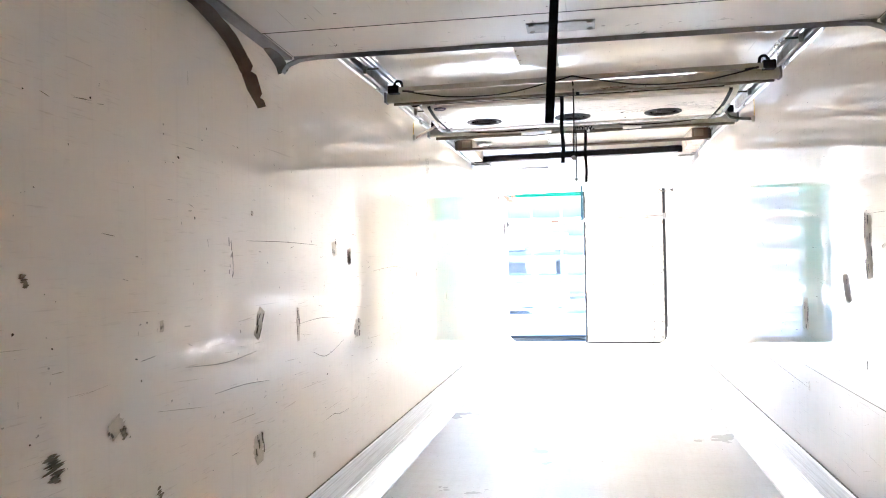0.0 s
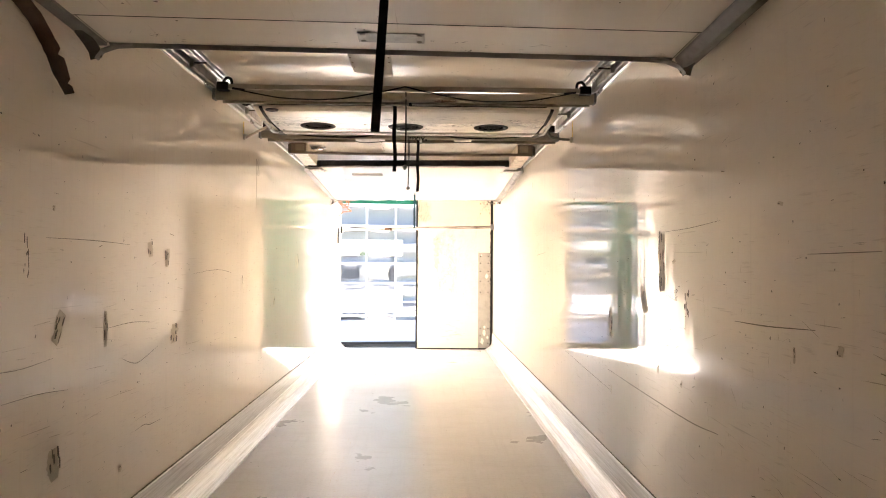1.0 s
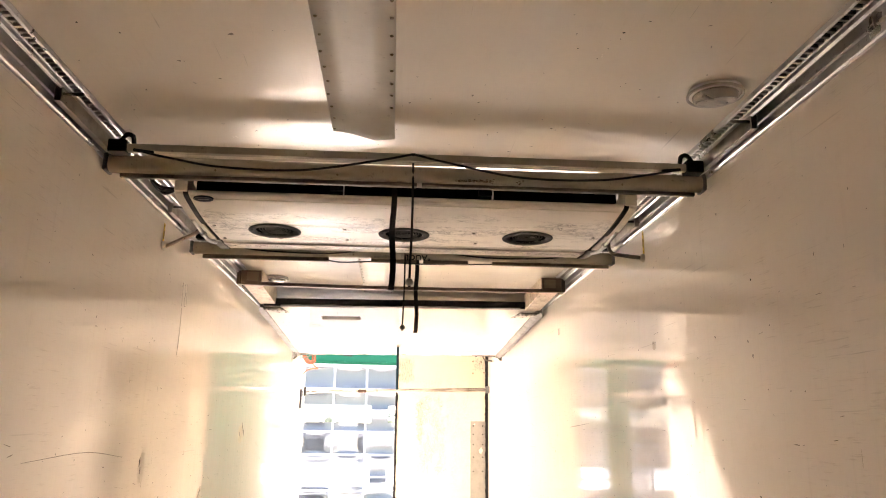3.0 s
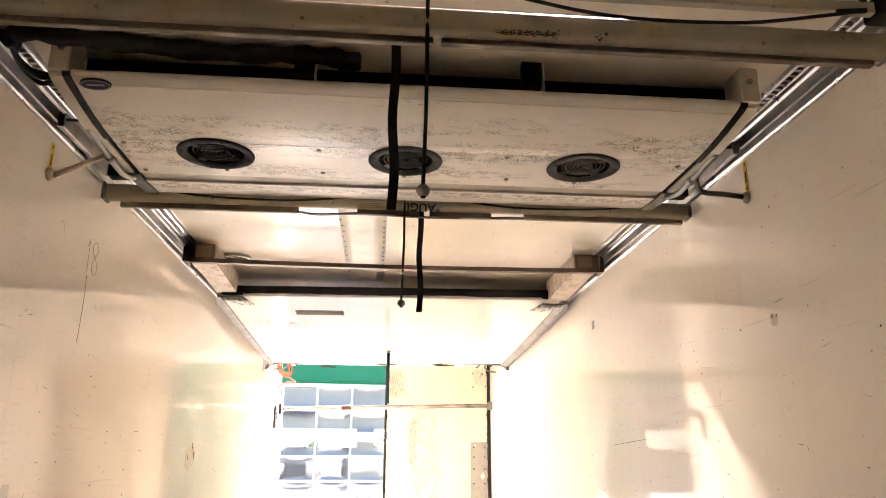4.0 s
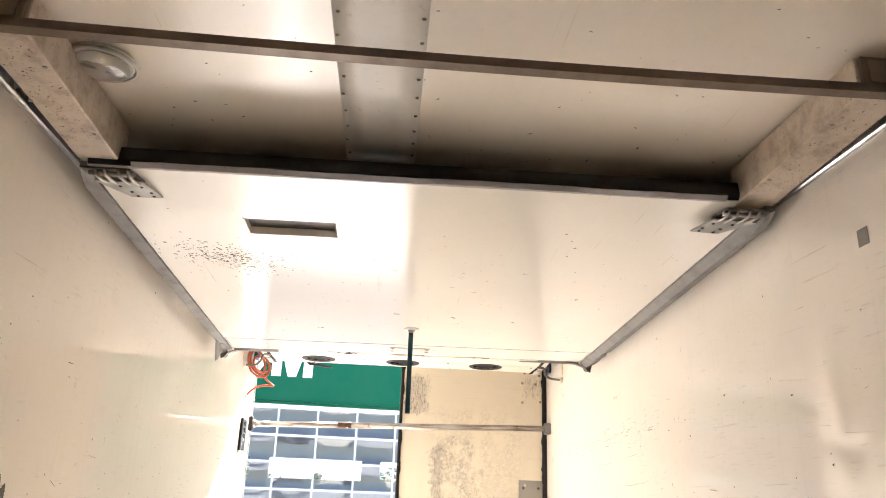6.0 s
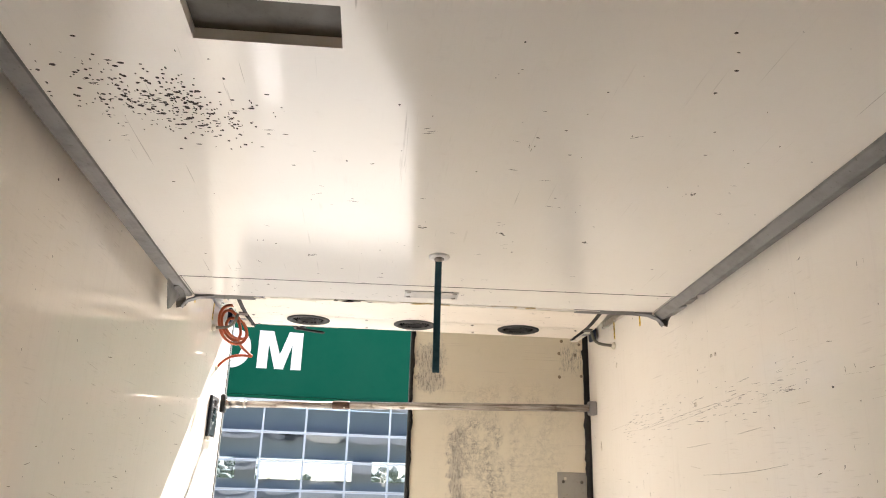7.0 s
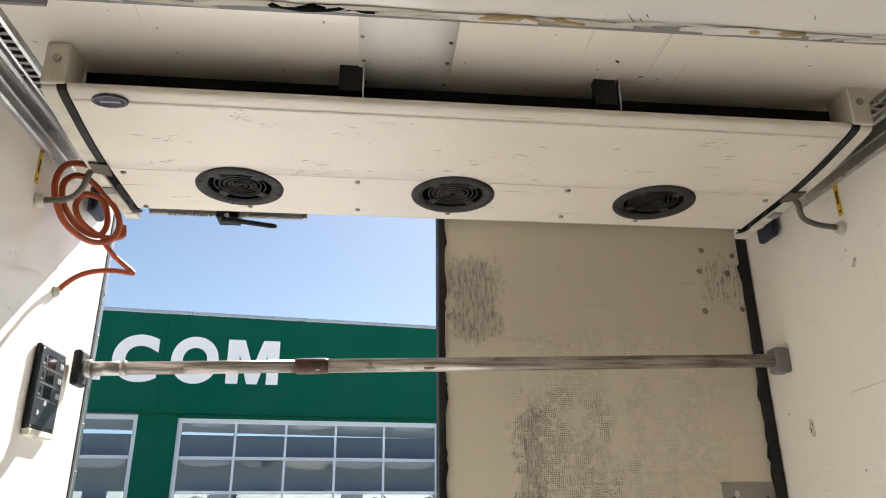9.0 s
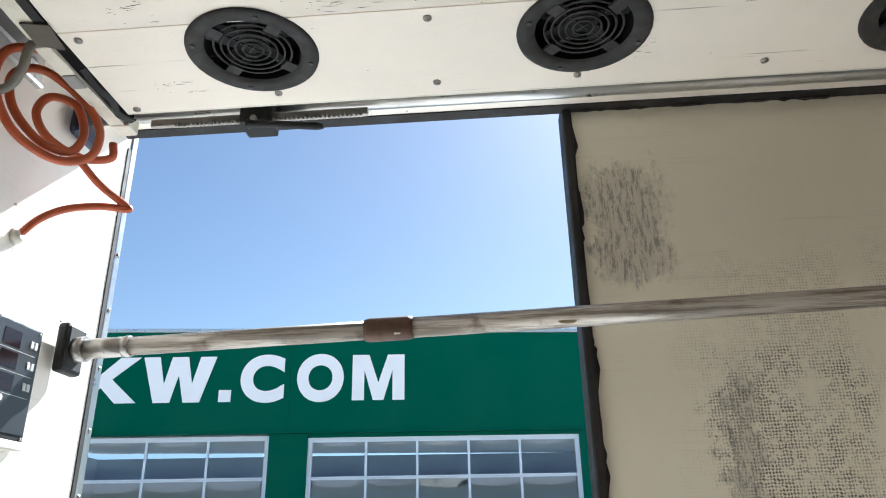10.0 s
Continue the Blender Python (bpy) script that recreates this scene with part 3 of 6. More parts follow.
# ---- lifted partitions ----
def partition(y_end, z_end, slope, lean, damaged, y_strap):
    L = 2.47
    ob = thing("bulkhead_partition", (0, y_end, z_end), "white insulated bulkhead partition swung up under the ceiling" + (", its edge torn" if damaged else ""), "partition",
               "lifted partitions", turn=(-slope, lean, 0))
    hw, th = 1.12, 0.06
    # main board, with the slot of a recessed handle let into it where it shows
    yj = -0.272 if damaged else Y_JOINT
    if damaged:
        b = bmesh.new()
        xs, ys = (-hw, -0.69, -0.352, hw), (-L, -2.10, -1.955, yj - 0.0028)
        for i in range(3):
            for j in range(3):
                if (i, j) != (1, 1):
                    box(b, xs[i], xs[i + 1], ys[j], ys[j + 1], 0, th)
        bmesh.ops.remove_doubles(b, verts=b.verts, dist=1e-5)
        part("board", b, M_PANEL, ob, local=True)
        part("handle_slot", solid(-0.69, -0.352, -2.10, -1.955, 0.03, 0.034), M_BROWNSEAL, ob, "dark recessed handle slot", local=True)
    else:
        part("board", solid(-hw, hw, -L, yj - 0.0028, 0, th), M_PANEL, ob, local=True)
    part("edge_board", solid(-hw, hw, yj + 0.0028, -0.013, 0.0008, th, 0.001), M_PANEL, ob, local=True)
    part("joint_line", solid(-hw + 0.002, hw - 0.002, yj - 0.0027, yj + 0.0027, -0.0006, 0.02), M_DARK, ob, "dark joint between the boards", local=True)
    for s in (-1, 1):
        part("joint_line", solid(*sorted((s * (hw - 0.010), s * (hw - 0.0075))), yj + 0.003, -0.0135, 0.0002, 0.02), M_RUBBER, ob, local=True)
    part("joint_line", solid(-hw + 0.001, hw - 0.001, -0.0125, -0.0105, 0.003, 0.02), M_RUBBER, ob, local=True)
    # rubber seals: one along the free edge, one at each side, turned down at the corners
    for xa, xb in ((-hw + 0.01, -0.83), (0.72, hw - 0.01)) if damaged else ((-hw + 0.01, hw - 0.01),):
        if damaged and xa < 0:
            part("end_seal", prism(bmesh.new(), [(-0.004, 0.016), (0.028, 0.018), (0.03, 0.052), (-0.004, 0.05)], "x", -0.83, 0.72), M_SEAL, ob, "grey rubber lip behind the torn edge", local=True)
        part("end_seal", prism(bmesh.new(), [(-0.012, 0.0), (0.006, -0.012), (0.014, -0.010), (0.016, 0.05), (-0.012, 0.05)], "x", xa, xb), M_SEAL, ob, "grey rubber lip", local=True)
    for s in (-1, 1):
        # ribbed side seal; where torn, bites are missing from its outer edge
        stations = [(-L + 0.012, 0.45), (-L + 0.16, 1.0), (0.0, 1.0)]
        if damaged and s > 0:
            stations = [(-L + 0.012, 0.45), (-L + 0.16, 1.0), (-0.40, 1.0), (-0.385, 0.6), (-0.36, 0.78), (-0.335, 0.62), (-0.325, 1.0), (-0.25, 1.0), (-0.24, 0.5), (-0.215, 0.64), (-0.205, 1.0), (-0.06, 1.0), (0.0, 0.72)]
        drop = 1.0 if s > 0 else 0.25
        wide = 0.082 if s > 0 else 0.062
        profile = [(0.0, 0.012), (0.003, -0.008), (0.036, -0.034 * drop), (wide, -0.022 * drop), (wide - 0.006, 0.045), (0.0, 0.045)]
        b = bmesh.new()
        rows = [[b.verts.new((s * (hw + px * (k if px > 0.05 or q == 0 else 1.0)), y, pz)) for px, pz in profile] for q, (y, k) in enumerate(stations)]
        for p, q in zip(rows, rows[1:]):
            for c in range(6):
                b.faces.new((p[c], p[(c + 1) % 6], q[(c + 1) % 6], q[c]))
        b.faces.new(rows[0][::-1])
        b.faces.new(rows[-1])
        bmesh.ops.recalc_face_normals(b, faces=b.faces)
        part("side_seal", b, M_SEAL, ob, "grey rubber seal", local=True)
        b = bmesh.new()
        ribbon(b, [(s * (hw - 0.10), 0.004, -0.008), (s * (hw - 0.03), 0.004, -0.012), (s * (hw + 0.02), 0.006, -0.030), (s * (hw + 0.045), 0.012, -0.060)], (0, 0.018, 0), (0.0, 0.004, 0.008))
        part("corner_lip", b, M_SEAL, ob, local=True)
        b = bmesh.new()
        ribbon(b, [(s * (hw + 0.03), -0.16, -0.010), (s * (hw + 0.045), -0.06, -0.016), (s * (hw + 0.05), 0.0, -0.03), (s * (hw + 0.05), 0.02, -0.055)], (s * 0.022, 0, -0.006), (0, 0.0, 0.006))
        part("corner_flap", b, M_BROWNSEAL, ob, local=True)
    if damaged:
        b = bmesh.new()
        rows = []
        for i in range(7):
            t = i / 6
            y = -0.26 + 0.20 * t
            low = -0.02 - 0.105 * max(0.0, 1 - abs(t - 0.55) / 0.5)
            rows.append([b.verts.new(p) for p in ((-hw - 0.045, y, 0.0), (-hw - 0.050 - 0.012 * math.sin(3 * t), y + 0.02, low), (-hw - 0.054 - 0.012 * math.sin(3 * t), y + 0.02, low), (-hw - 0.049, y, 0.0))])
        for p, q in zip(rows, rows[1:]):
            for c in range(4):
                b.faces.new((p[c], p[(c + 1) % 4], q[(c + 1) % 4], q[c]))
        b.faces.new(rows[0][::-1])
        b.faces.new(rows[-1])
        bmesh.ops.recalc_face_normals(b, faces=b.faces)
        part("torn_flap", b, M_SEAL, ob, "torn grey flap of the side seal", local=True)
    # plate with four screws, pull strap on its washer
    plate = part("handle_plate", solid(-0.127, 0.122, -0.198, -0.106, -0.004, 0.002, 0.0015), M_ALU_DULL if damaged else M_PLATE, ob, "screwed grey metal plate", local=True)
    first = None
    for x, y in ((-0.108, -0.184), (0.103, -0.184), (-0.108, -0.12), (0.103, -0.12)):
        if first is None:
            b = bmesh.new()
            tube(b, [(0, 0, -0.004), (0, 0, -0.007), (0, 0, -0.008)], [0.011, 0.009, 0.004], 12)
            first = part("screw", b, M_STEEL, plate, local=True)
            first.matrix_basis = pose(x, y, 0)
        else:
            more("screw", first, plate, pose(x, y, 0))
    b = bmesh.new()
    wr, bx = (0.042, -0.01) if damaged else (0.024, 0.008)
    tube(b, [(bx, y_strap, 0.001), (bx, y_strap, -0.006), (bx, y_strap, -0.008)], [wr, wr - 0.001, wr * 0.7], 28)
    part("washer", b, M_WHITE if damaged else M_BROWNSEAL, ob, "pale round washer" if damaged else "dark round washer", local=True)
    b = bmesh.new()
    tube(b, [(bx, y_strap, -0.006), (bx, y_strap, -0.016), (bx, y_strap, -0.022)], [0.02, 0.02, 0.012], 6)
    part("bolt", b, M_STEEL, ob, local=True)
    # strap: a doubled band hanging straight down in the world
    a = radians(slope)
    down = Vector((0, math.sin(a), -math.cos(a)))
    fwd = Vector((0, math.cos(a), math.sin(a)))
    top = Vector((bx - 0.002, y_strap, -0.012))
    b = bmesh.new()
    run = [top + fwd * 0.003 * math.sin(3.1 * t) + Vector(((-0.002 if damaged else -0.022) * t, 0, 0)) + down * (0.445 if damaged else 0.465) * t for t in [i / 10 for i in range(11)]]
    back = [p + fwd * 0.012 for p in reversed(run[1:])]
    tip = [run[-1] + down * 0.008 + fwd * 0.006]
    ribbon(b, run + tip + back, (0.0130, 0, 0), fwd * 0.0025)
    part("pull_strap", b, M_STRAP_TEAL if damaged else M_STRAP_BLACK, ob, "dark teal webbing pull strap" if damaged else "black webbing pull strap", local=True)
    # dark soft seal along the hinged edge
    b = bmesh.new()
    prism(b, [(-L - 0.016, 0.018), (-L - 0.006, 0.004), (-L - 0.001, 0.002), (-L - 0.001, 0.066), (-L - 0.010, 0.064), (-L - 0.015, 0.040)], "x", -hw + 0.004, hw - 0.004)
    part("hinge_seal", b, M_RUBBER, ob, "dark rubber seal along the hinged edge", local=True)
    b = bmesh.new()
    rows = []
    for i in range(61):
        x = -0.978 + 1.956 * i / 60
        d = 0.005 * math.sin(7 * x) + 0.003 * math.sin(19 * x) + 0.002 * math.sin(43 * x + 1)
        rows.append([b.verts.new(p) for p in ((x, -L - 0.024 + d, 0.006 + 0.8 * d), (x, -L - 0.008, -0.005 + 0.3 * d), (x, -L + 0.003, -0.005), (x, -L + 0.003, -0.001), (x, -L - 0.006, -0.001), (x, -L - 0.021 + d, 0.009 + 0.8 * d))])
    for p, q in zip(rows, rows[1:]):
        for c in range(6):
            b.faces.new((p[c], p[(c + 1) % 6], q[(c + 1) % 6], q[c]))
    b.faces.new(rows[0][::-1])
    b.faces.new(rows[-1])
    bmesh.ops.recalc_face_normals(b, faces=b.faces)
    part("hinge_lip", b, M_LIP, ob, "grey wavy rubber lip", local=True)
    # dark soft sheet that closes the gap between the hinged edge and the ceiling
    up = (CEIL - 0.006 - (z_end + L * math.sin(radians(slope))))
    b = bmesh.new()
    prism(b, [(-L + 0.002, 0.061), (-L + 0.10, 0.078), (-L + 0.22, 0.105), (-L + 0.36, up), (-L + 0.38, up), (-L + 0.24, 0.098), (-L + 0.11, 0.070), (-L + 0.02, 0.061)], "x", -1.10, 1.10)
    part("gap_curtain", b, M_RUBBER, ob, "black rubber curtain up to the ceiling", local=True)
    if damaged:
        rnd = random.Random(5)
        for x0, x1, mat, nm in ((-0.52, -0.27, M_DARK, "torn_gap"), (-0.14, 0.10, M_FOAM, "exposed_foam"), (0.30, 0.52, M_FOAM, "exposed_foam")):
            b = bmesh.new()
            pts = [(x0 + (x1 - x0) * i / 11, -0.010 + rnd.uniform(-0.003, 0.003), 0.001 + rnd.uniform(-0.003, 0.003)) for i in range(12)]
            tube(b, pts, [0.002 + 0.004 * math.sin(math.pi * (i + 0.3) / 11.6) + rnd.uniform(0, 0.003) for i in range(12)], 7)
            part(nm, b, mat, ob, "yellowed foam where the skin is torn" if mat is M_FOAM else "", local=True)
        for k in range(26):
            # long splinters of the skin, lifted along the torn edge
            x, w = rnd.uniform(-0.84, 0.66), rnd.choice((rnd.uniform(0.03, 0.08), rnd.uniform(0.10, 0.26)))
            y, lift, dep = -0.013 + rnd.uniform(-0.004, 0.006), rnd.uniform(0.001, 0.010), rnd.uniform(0.002, 0.009)
            n = 5
            b = bmesh.new()
            rows = []
            for i in range(n + 1):
                t = i / n
                h = dep * (0.25 + math.sin(math.pi * min(1, t + 0.08)) * rnd.uniform(0.5, 1.0))
                z = -0.0006 - lift * (t ** 2 if k % 2 else (1 - t) ** 2)
                rows.append([b.verts.new(p) for p in ((x + w * t, y - h, z), (x + w * t, y + h * 0.5, z - 0.002), (x + w * t, y + h * 0.5, z - 0.0035), (x + w * t, y - h, z - 0.0012))])
            for p, q in zip(rows, rows[1:]):
                for c in range(4):
                    b.faces.new((p[c], p[(c + 1) % 4], q[(c + 1) % 4], q[c]))
            b.faces.new(rows[0][::-1])
            b.faces.new(rows[-1])
            bmesh.ops.recalc_face_normals(b, faces=b.faces)
            part("peeled_flake", b, M_PANEL if k % 3 else M_CAP, ob, local=True)
    return ob


Y_JOINT = -0.288
PARTITIONS = [partition(2.15, 2.205, 3.0, 0.75, False, -0.708), partition(9.47, 2.268, 3.0, -0.55, True, -0.648)]


def hanging_seal():
    ob = thing("loose_seal", (-1.18, 1.8, 2.25), "torn brown rubber seal strip dangling beside the wall", "seal")
    pts = smooth_line([(-1.16, 1.30, 2.25), (-1.185, 1.55, 2.235), (-1.195, 1.74, 2.195), (-1.195, 1.86, 2.125), (-1.19, 1.93, 2.045), (-1.185, 1.965, 1.975)], 6)
    # its width changes along it, and its end is torn to a notch
    rnd = random.Random(3)
    b, rows, n = bmesh.new(), [], len(pts)
    half, thick = Vector((0.020, 0.018, 0.009)), Vector((0.004, -0.005, 0))
    for i, p in enumerate(pts):
        a, c = 1.0 - 0.12 * rnd.random(), 1.0 - 0.12 * rnd.random()
        if i > n - 7:
            a *= 1 - 0.13 * (i - n + 7)
        if i in (n - 11, n - 4):
            c *= 0.45
        rows.append([b.verts.new(p + q) for q in (-half * a, half * c, half * c + thick, -half * a + thick)])
    for p, q in zip(rows, rows[1:]):
        for k in range(4):
            b.faces.new((p[k], p[(k + 1) % 4], q[(k + 1) % 4], q[k]))
    b.faces.new(rows[0][::-1])
    b.faces.new(rows[-1])
    bmesh.ops.recalc_face_normals(b, faces=b.faces)
    part("strip", b, M_LOOSE, ob)


hanging_seal()


# ---- carriage that the partition hinges on ----
def carriage(y0, y1):
    ob = thing("partition_carriage", (0, y0, 2.43), "stained steel carriage with two arms and a thin cross bar", "carriage", "partition carriages")
    for s in (-1, 1):
        xa, xb = sorted((s * 1.022, s * 1.150))
        b = solid(xa, xb, y0 + 0.012, y1, 2.43, CEIL - 0.012, 0.004)
        for v in b.verts:
            if v.co.y > y1 - 0.02 and v.co.z < 2.44:
                v.co.z -= 0.028
        arm = part("arm", b, M_ARM, ob, "stained steel box arm")
        rivets("bolt_head", arm, [(s * (1.04 + 0.11 * (k % 2)), y0 + 0.16 + 0.17 * k, 2.43 - 0.028 * (0.16 + 0.17 * k) / (y1 - y0)) for k in range(4)], 0.007, 0.004, (0, 0, -1), M_STEEL)
        xa, xb = sorted((s * 1.03, s * 1.172))
        part("end_box", solid(xa, xb, y0 - 0.004, y0 + 0.010, 2.44, CEIL - 0.016, 0.003), M_BARBROWN, ob, "dark brown steel end plate")
        part("end_face", solid(*sorted((s * 1.046, s * 1.130)), y0 - 0.0075, y0 - 0.0045, 2.458, 2.522, 0.001), M_TAN, ob, "tan steel face")
        rivets("bolt_head", ob, [(s * 1.06, y0 - 0.005, 2.446), (s * 1.14, y0 - 0.005, 2.447)], 0.005, 0.004, (0, -1, 0), M_STEEL)
        part("end_bracket", solid(*sorted((s * 1.172, s * 1.20)), y0 - 0.01, y0 + 0.10, 2.43, CEIL - 0.02, 0.003), M_BROWNSEAL, ob)
        # hinge: dark backing, bolted plate, pale straps over the pin
        z = 2.384
        b = bmesh.new()
        outline = [(s * 1.142, y1 - 0.034), (s * 0.985, y1 - 0.034), (s * 0.968, y1 + 0.062), (s * 1.128, y1 + 0.075)]
        prism(b, outline if s < 0 else outline[::-1], "z", z - 0.008, z - 0.002)
        hinge = part("hinge_plate", b, M_BROWNSEAL, ob, "bolted grey hinge plate with dark knuckles")
        b = bmesh.new()
        outline = [(s * 1.128, y1 + 0.055), (s * 0.968, y1 + 0.045), (s * 0.940, y1 + 0.175), (s * 1.045, y1 + 0.182)]
        prism(b, outline if s < 0 else outline[::-1], "z", z - 0.015, z - 0.009)
        part("plate_leaf", b, M_PLATE, hinge, "grey metal leaf")
        rivets("bolt_head", hinge, [(s * 1.055, y1 + 0.086, z - 0.015), (s * 0.985, y1 + 0.085, z - 0.015), (s * 1.030, y1 + 0.130, z - 0.016), (s * 0.965, y1 + 0.130, z - 0.016), (s * 0.965, y1 + 0.160, z - 0.016), (s * 1.02, y1 + 0.165, z - 0.016)], 0.006, 0.004, (0, 0, -1), M_BROWNSEAL)
        for x in (0.995, 1.025, 1.068, 1.098):
            b = bmesh.new()
            tube(b, [(s * x, y1 - 0.028, z - 0.004), (s * x, y1 - 0.012, z - 0.020), (s * (x - 0.004), y1 + 0.03, z - 0.020), (s * (x - 0.010), y1 + 0.066, z - 0.014)], 0.0055, 8)
            part("knuckle", b, M_STEEL, hinge)
        b = bmesh.new()
        tube(b, [(s * 0.98, y1 - 0.004, z - 0.012), (s * 1.125, y1 - 0.004, z - 0.012)], 0.008, 10)
        part("hinge_pin", b, M_STEEL, hinge)
    bar = bmesh.new()
    n = 24
    rows = []
    for i in range(n + 1):
        x = -1.17 + 2.34 * i / n
        sag = -0.012 * (1 - (x / 1.17) ** 2)
        rows.append([bar.verts.new((x, y, z + sag)) for y, z in ((y0 - 0.012, 2.428), (y0 + 0.022, 2.428), (y0 + 0.022, 2.432), (y0 - 0.008, 2.432), (y0 - 0.008, 2.452), (y0 - 0.012, 2.452))])
    for a, b in zip(rows, rows[1:]):
        for k in range(6):
            bar.faces.new((a[k], a[(k + 1) % 6], b[(k + 1) % 6], b[k]))
    bar.faces.new(rows[0][::-1])
    bar.faces.new(rows[-1])
    bmesh.ops.recalc_face_normals(bar, faces=bar.faces)
    part("cross_bar", bar, M_BARBROWN, ob, "thin sagging steel angle bar")
    return ob


CARRIAGE = carriage(6.33, 7.04)
carriage(-0.99, -0.28)


# ---- locking beams with their pull cords ----
def locking_beam(y, zc, rubber_gap, cord_x, strap_x, text):
    ob = thing("locking_beam", (0, y, 2.40), "taupe tubular locking beam across the body with a rubber strip", "beam", "locking beams")
    b = bmesh.new()
    outline = [(y + 0.034 * math.copysign(abs(math.cos(a)) ** 0.8, math.cos(a)), zc + 0.034 * math.copysign(abs(math.sin(a)) ** 0.8, math.sin(a))) for a in [2 * math.pi * k / 20 for k in range(20)]]
    prism(b, outline, "x", -1.195, 1.215, True)
    part("tube", b, M_BEAM, ob)
    for s in (-1, 1):
        part("end_cap", solid(*sorted((s * 1.198, s * 1.214)), y - 0.036, y + 0.036, zc - 0.036, zc + 0.036, 0.006), M_SEAL, ob, "grey end cap against the wall")
    runs = ((-1.15, -0.44), (-0.20, 0.06), (0.10, 0.36), (0.50, 1.19)) if rubber_gap else ((-1.16, 0.02), (0.04, 1.18))
    for k, (xa, xb) in enumerate(runs):
        part("rubber_strip", solid(xa, xb, y + 0.008, y + 0.030, zc - (0.056 if rubber_gap else 0.050) + 0.003 * (k % 2), zc - 0.026, 0.004), M_STRIP, ob, "weathered taupe rubber strip")
    if rubber_gap:
        b = bmesh.new()
        ribbon(b, smooth_line([(-0.46, y + 0.02, zc - 0.048), (-0.36, y + 0.02, zc - 0.060), (-0.18, y + 0.02, zc - 0.050), (0.1, y + 0.02, zc - 0.058), (0.52, y + 0.02, zc - 0.048)], 5), (0, 0.010, 0), (0, 0, 0.004))
        part("loose_lip", b, M_RUBBER, ob)
    # flat bar in front of it, with its latches
    yb = y - 0.13
    part("latch_bar", solid(-1.11, 1.12, yb - 0.012, yb + 0.012, 2.432, 2.462, 0.003), M_BEAM, ob)
    for s in (-1, 1):
        b = bmesh.new()
        tube(b, smooth_line([(s * 1.065, yb, 2.462), (s * 1.072, yb, 2.495), (s * 1.10, yb + 0.01, 2.505), (s * 1.125, yb + 0.02, 2.48)], 5), 0.009, 8)
        part("latch_hook", b, M_RUBBER, ob)
        part("latch_block", solid(*sorted((s * 1.085, s * 1.155)), yb - 0.022, yb + 0.035, 2.425, 2.475, 0.004), M_RUBBER, ob)
        part("side_plate", solid(*sorted((s * 1.188, s * 1.2125)), yb - 0.35, yb + 0.11, 2.470, 2.525, 0.003), M_STEEL, ob)
        b = bmesh.new()
        tube(b, [(s * 1.21, yb - 0.34, 2.50), (s * 1.12, yb - 0.34, 2.50)], 0.0055, 8)
        part("pin", b, M_BROWNSEAL, ob)
    # rope sagging from the latches to the middle
    sag = 2.386 if text else 2.376
    for s in (-1, 1):
        b = bmesh.new()
        yr = y - 0.048 if text else yb - 0.02
        tube(b, smooth_line([(s * 1.05, yb - 0.012, 2.435), (s * 0.92, yr, 2.405), (s * 0.72, yr, sag), (s * 0.42, yr, sag), (s * 0.14, yr, 2.425), (cord_x, yb - 0.016, 2.458)], 7), 0.0045, 6)
        part("rope", b, M_CORD, ob)
        b = bmesh.new()
        tube(b, [(s * 1.06, yb - 0.012, 2.436), (s * 0.985, yb - 0.014, 2.427)], 0.0065, 8)
        part("rope_knot", b, M_CORD, ob)
    # cord with a ball, and a webbing strap
    cord, yc = bmesh.new(), y - 0.016
    tube(cord, smooth_line([(cord_x, yb - 0.018, 2.455), (cord_x + 0.001, y - 0.06, zc + 0.025), (cord_x + 0.003, yc - 0.008, zc - 0.03), (cord_x + 0.003, yc, 2.2), (cord_x - 0.002, yc, 1.995)], 6), 0.005, 6)
    pull = part("pull_cord", cord, M_CORD, ob, "black pull cord ending in a grey ball")
    b = bmesh.new()
    bmesh.ops.create_icosphere(b, subdivisions=2, radius=0.0165, matrix=pose(cord_x - 0.002, yc, 1.978))
    for f in b.faces:
        f.smooth = True
    part("ball", b, M_KNOB, pull)
    b = bmesh.new()
    tube(b, [(cord_x - 0.002, yc, 1.966), (cord_x - 0.002, yc, 1.9608)], 0.0062, 12)
    part("cord_hole", b, M_DARK, pull)
    b = bmesh.new()
    ys = y + 0.078
    pts = smooth_line([(strap_x, y + 0.036, zc - 0.02), (strap_x + 0.002, ys - 0.01, 2.32), (strap_x - 0.004, ys, 2.20), (strap_x + 0.004, ys, 2.07), (strap_x - 0.001, ys, 1.962)], 4)
    ribbon(b, pts, (0.0118, 0, 0), (0, 0.003, 0))
    part("hanging_strap", b, M_STRAP_BLACK, ob, "black webbing strap hanging free")
    rivets("rivet", ob, [(x, y - 0.028, zc - 0.022) for x in (-0.78, -0.3, 0.45, 0.86)], 0.005, 0.004, (0, -0.8, -0.6), M_BRASS)
    if text:
        c = bpy.data.curves.new("lettering", "FONT")
        c.body, c.size, c.extrude, c.offset = "\u00b0AUGL", 0.050, 0.0004, 0.0014
        c.align_x, c.align_y = "CENTER", "CENTER"
        tmp = bpy.data.objects.new("tmp", c)
        me = bpy.data.meshes.new_from_object(tmp)
        bpy.data.objects.remove(tmp)
        me.materials.append(M_INK)
        o = new("lettering", me)
        o.parent = ob
        o.matrix_basis = Matrix.Translation(Vector((0.066, y - 0.0265, zc - 0.0265)) - BASE[ob.name]) @ pose(0, 0, 0, 135, 0, 0) @ pose(0, 0, 0, 0, 0, 180)
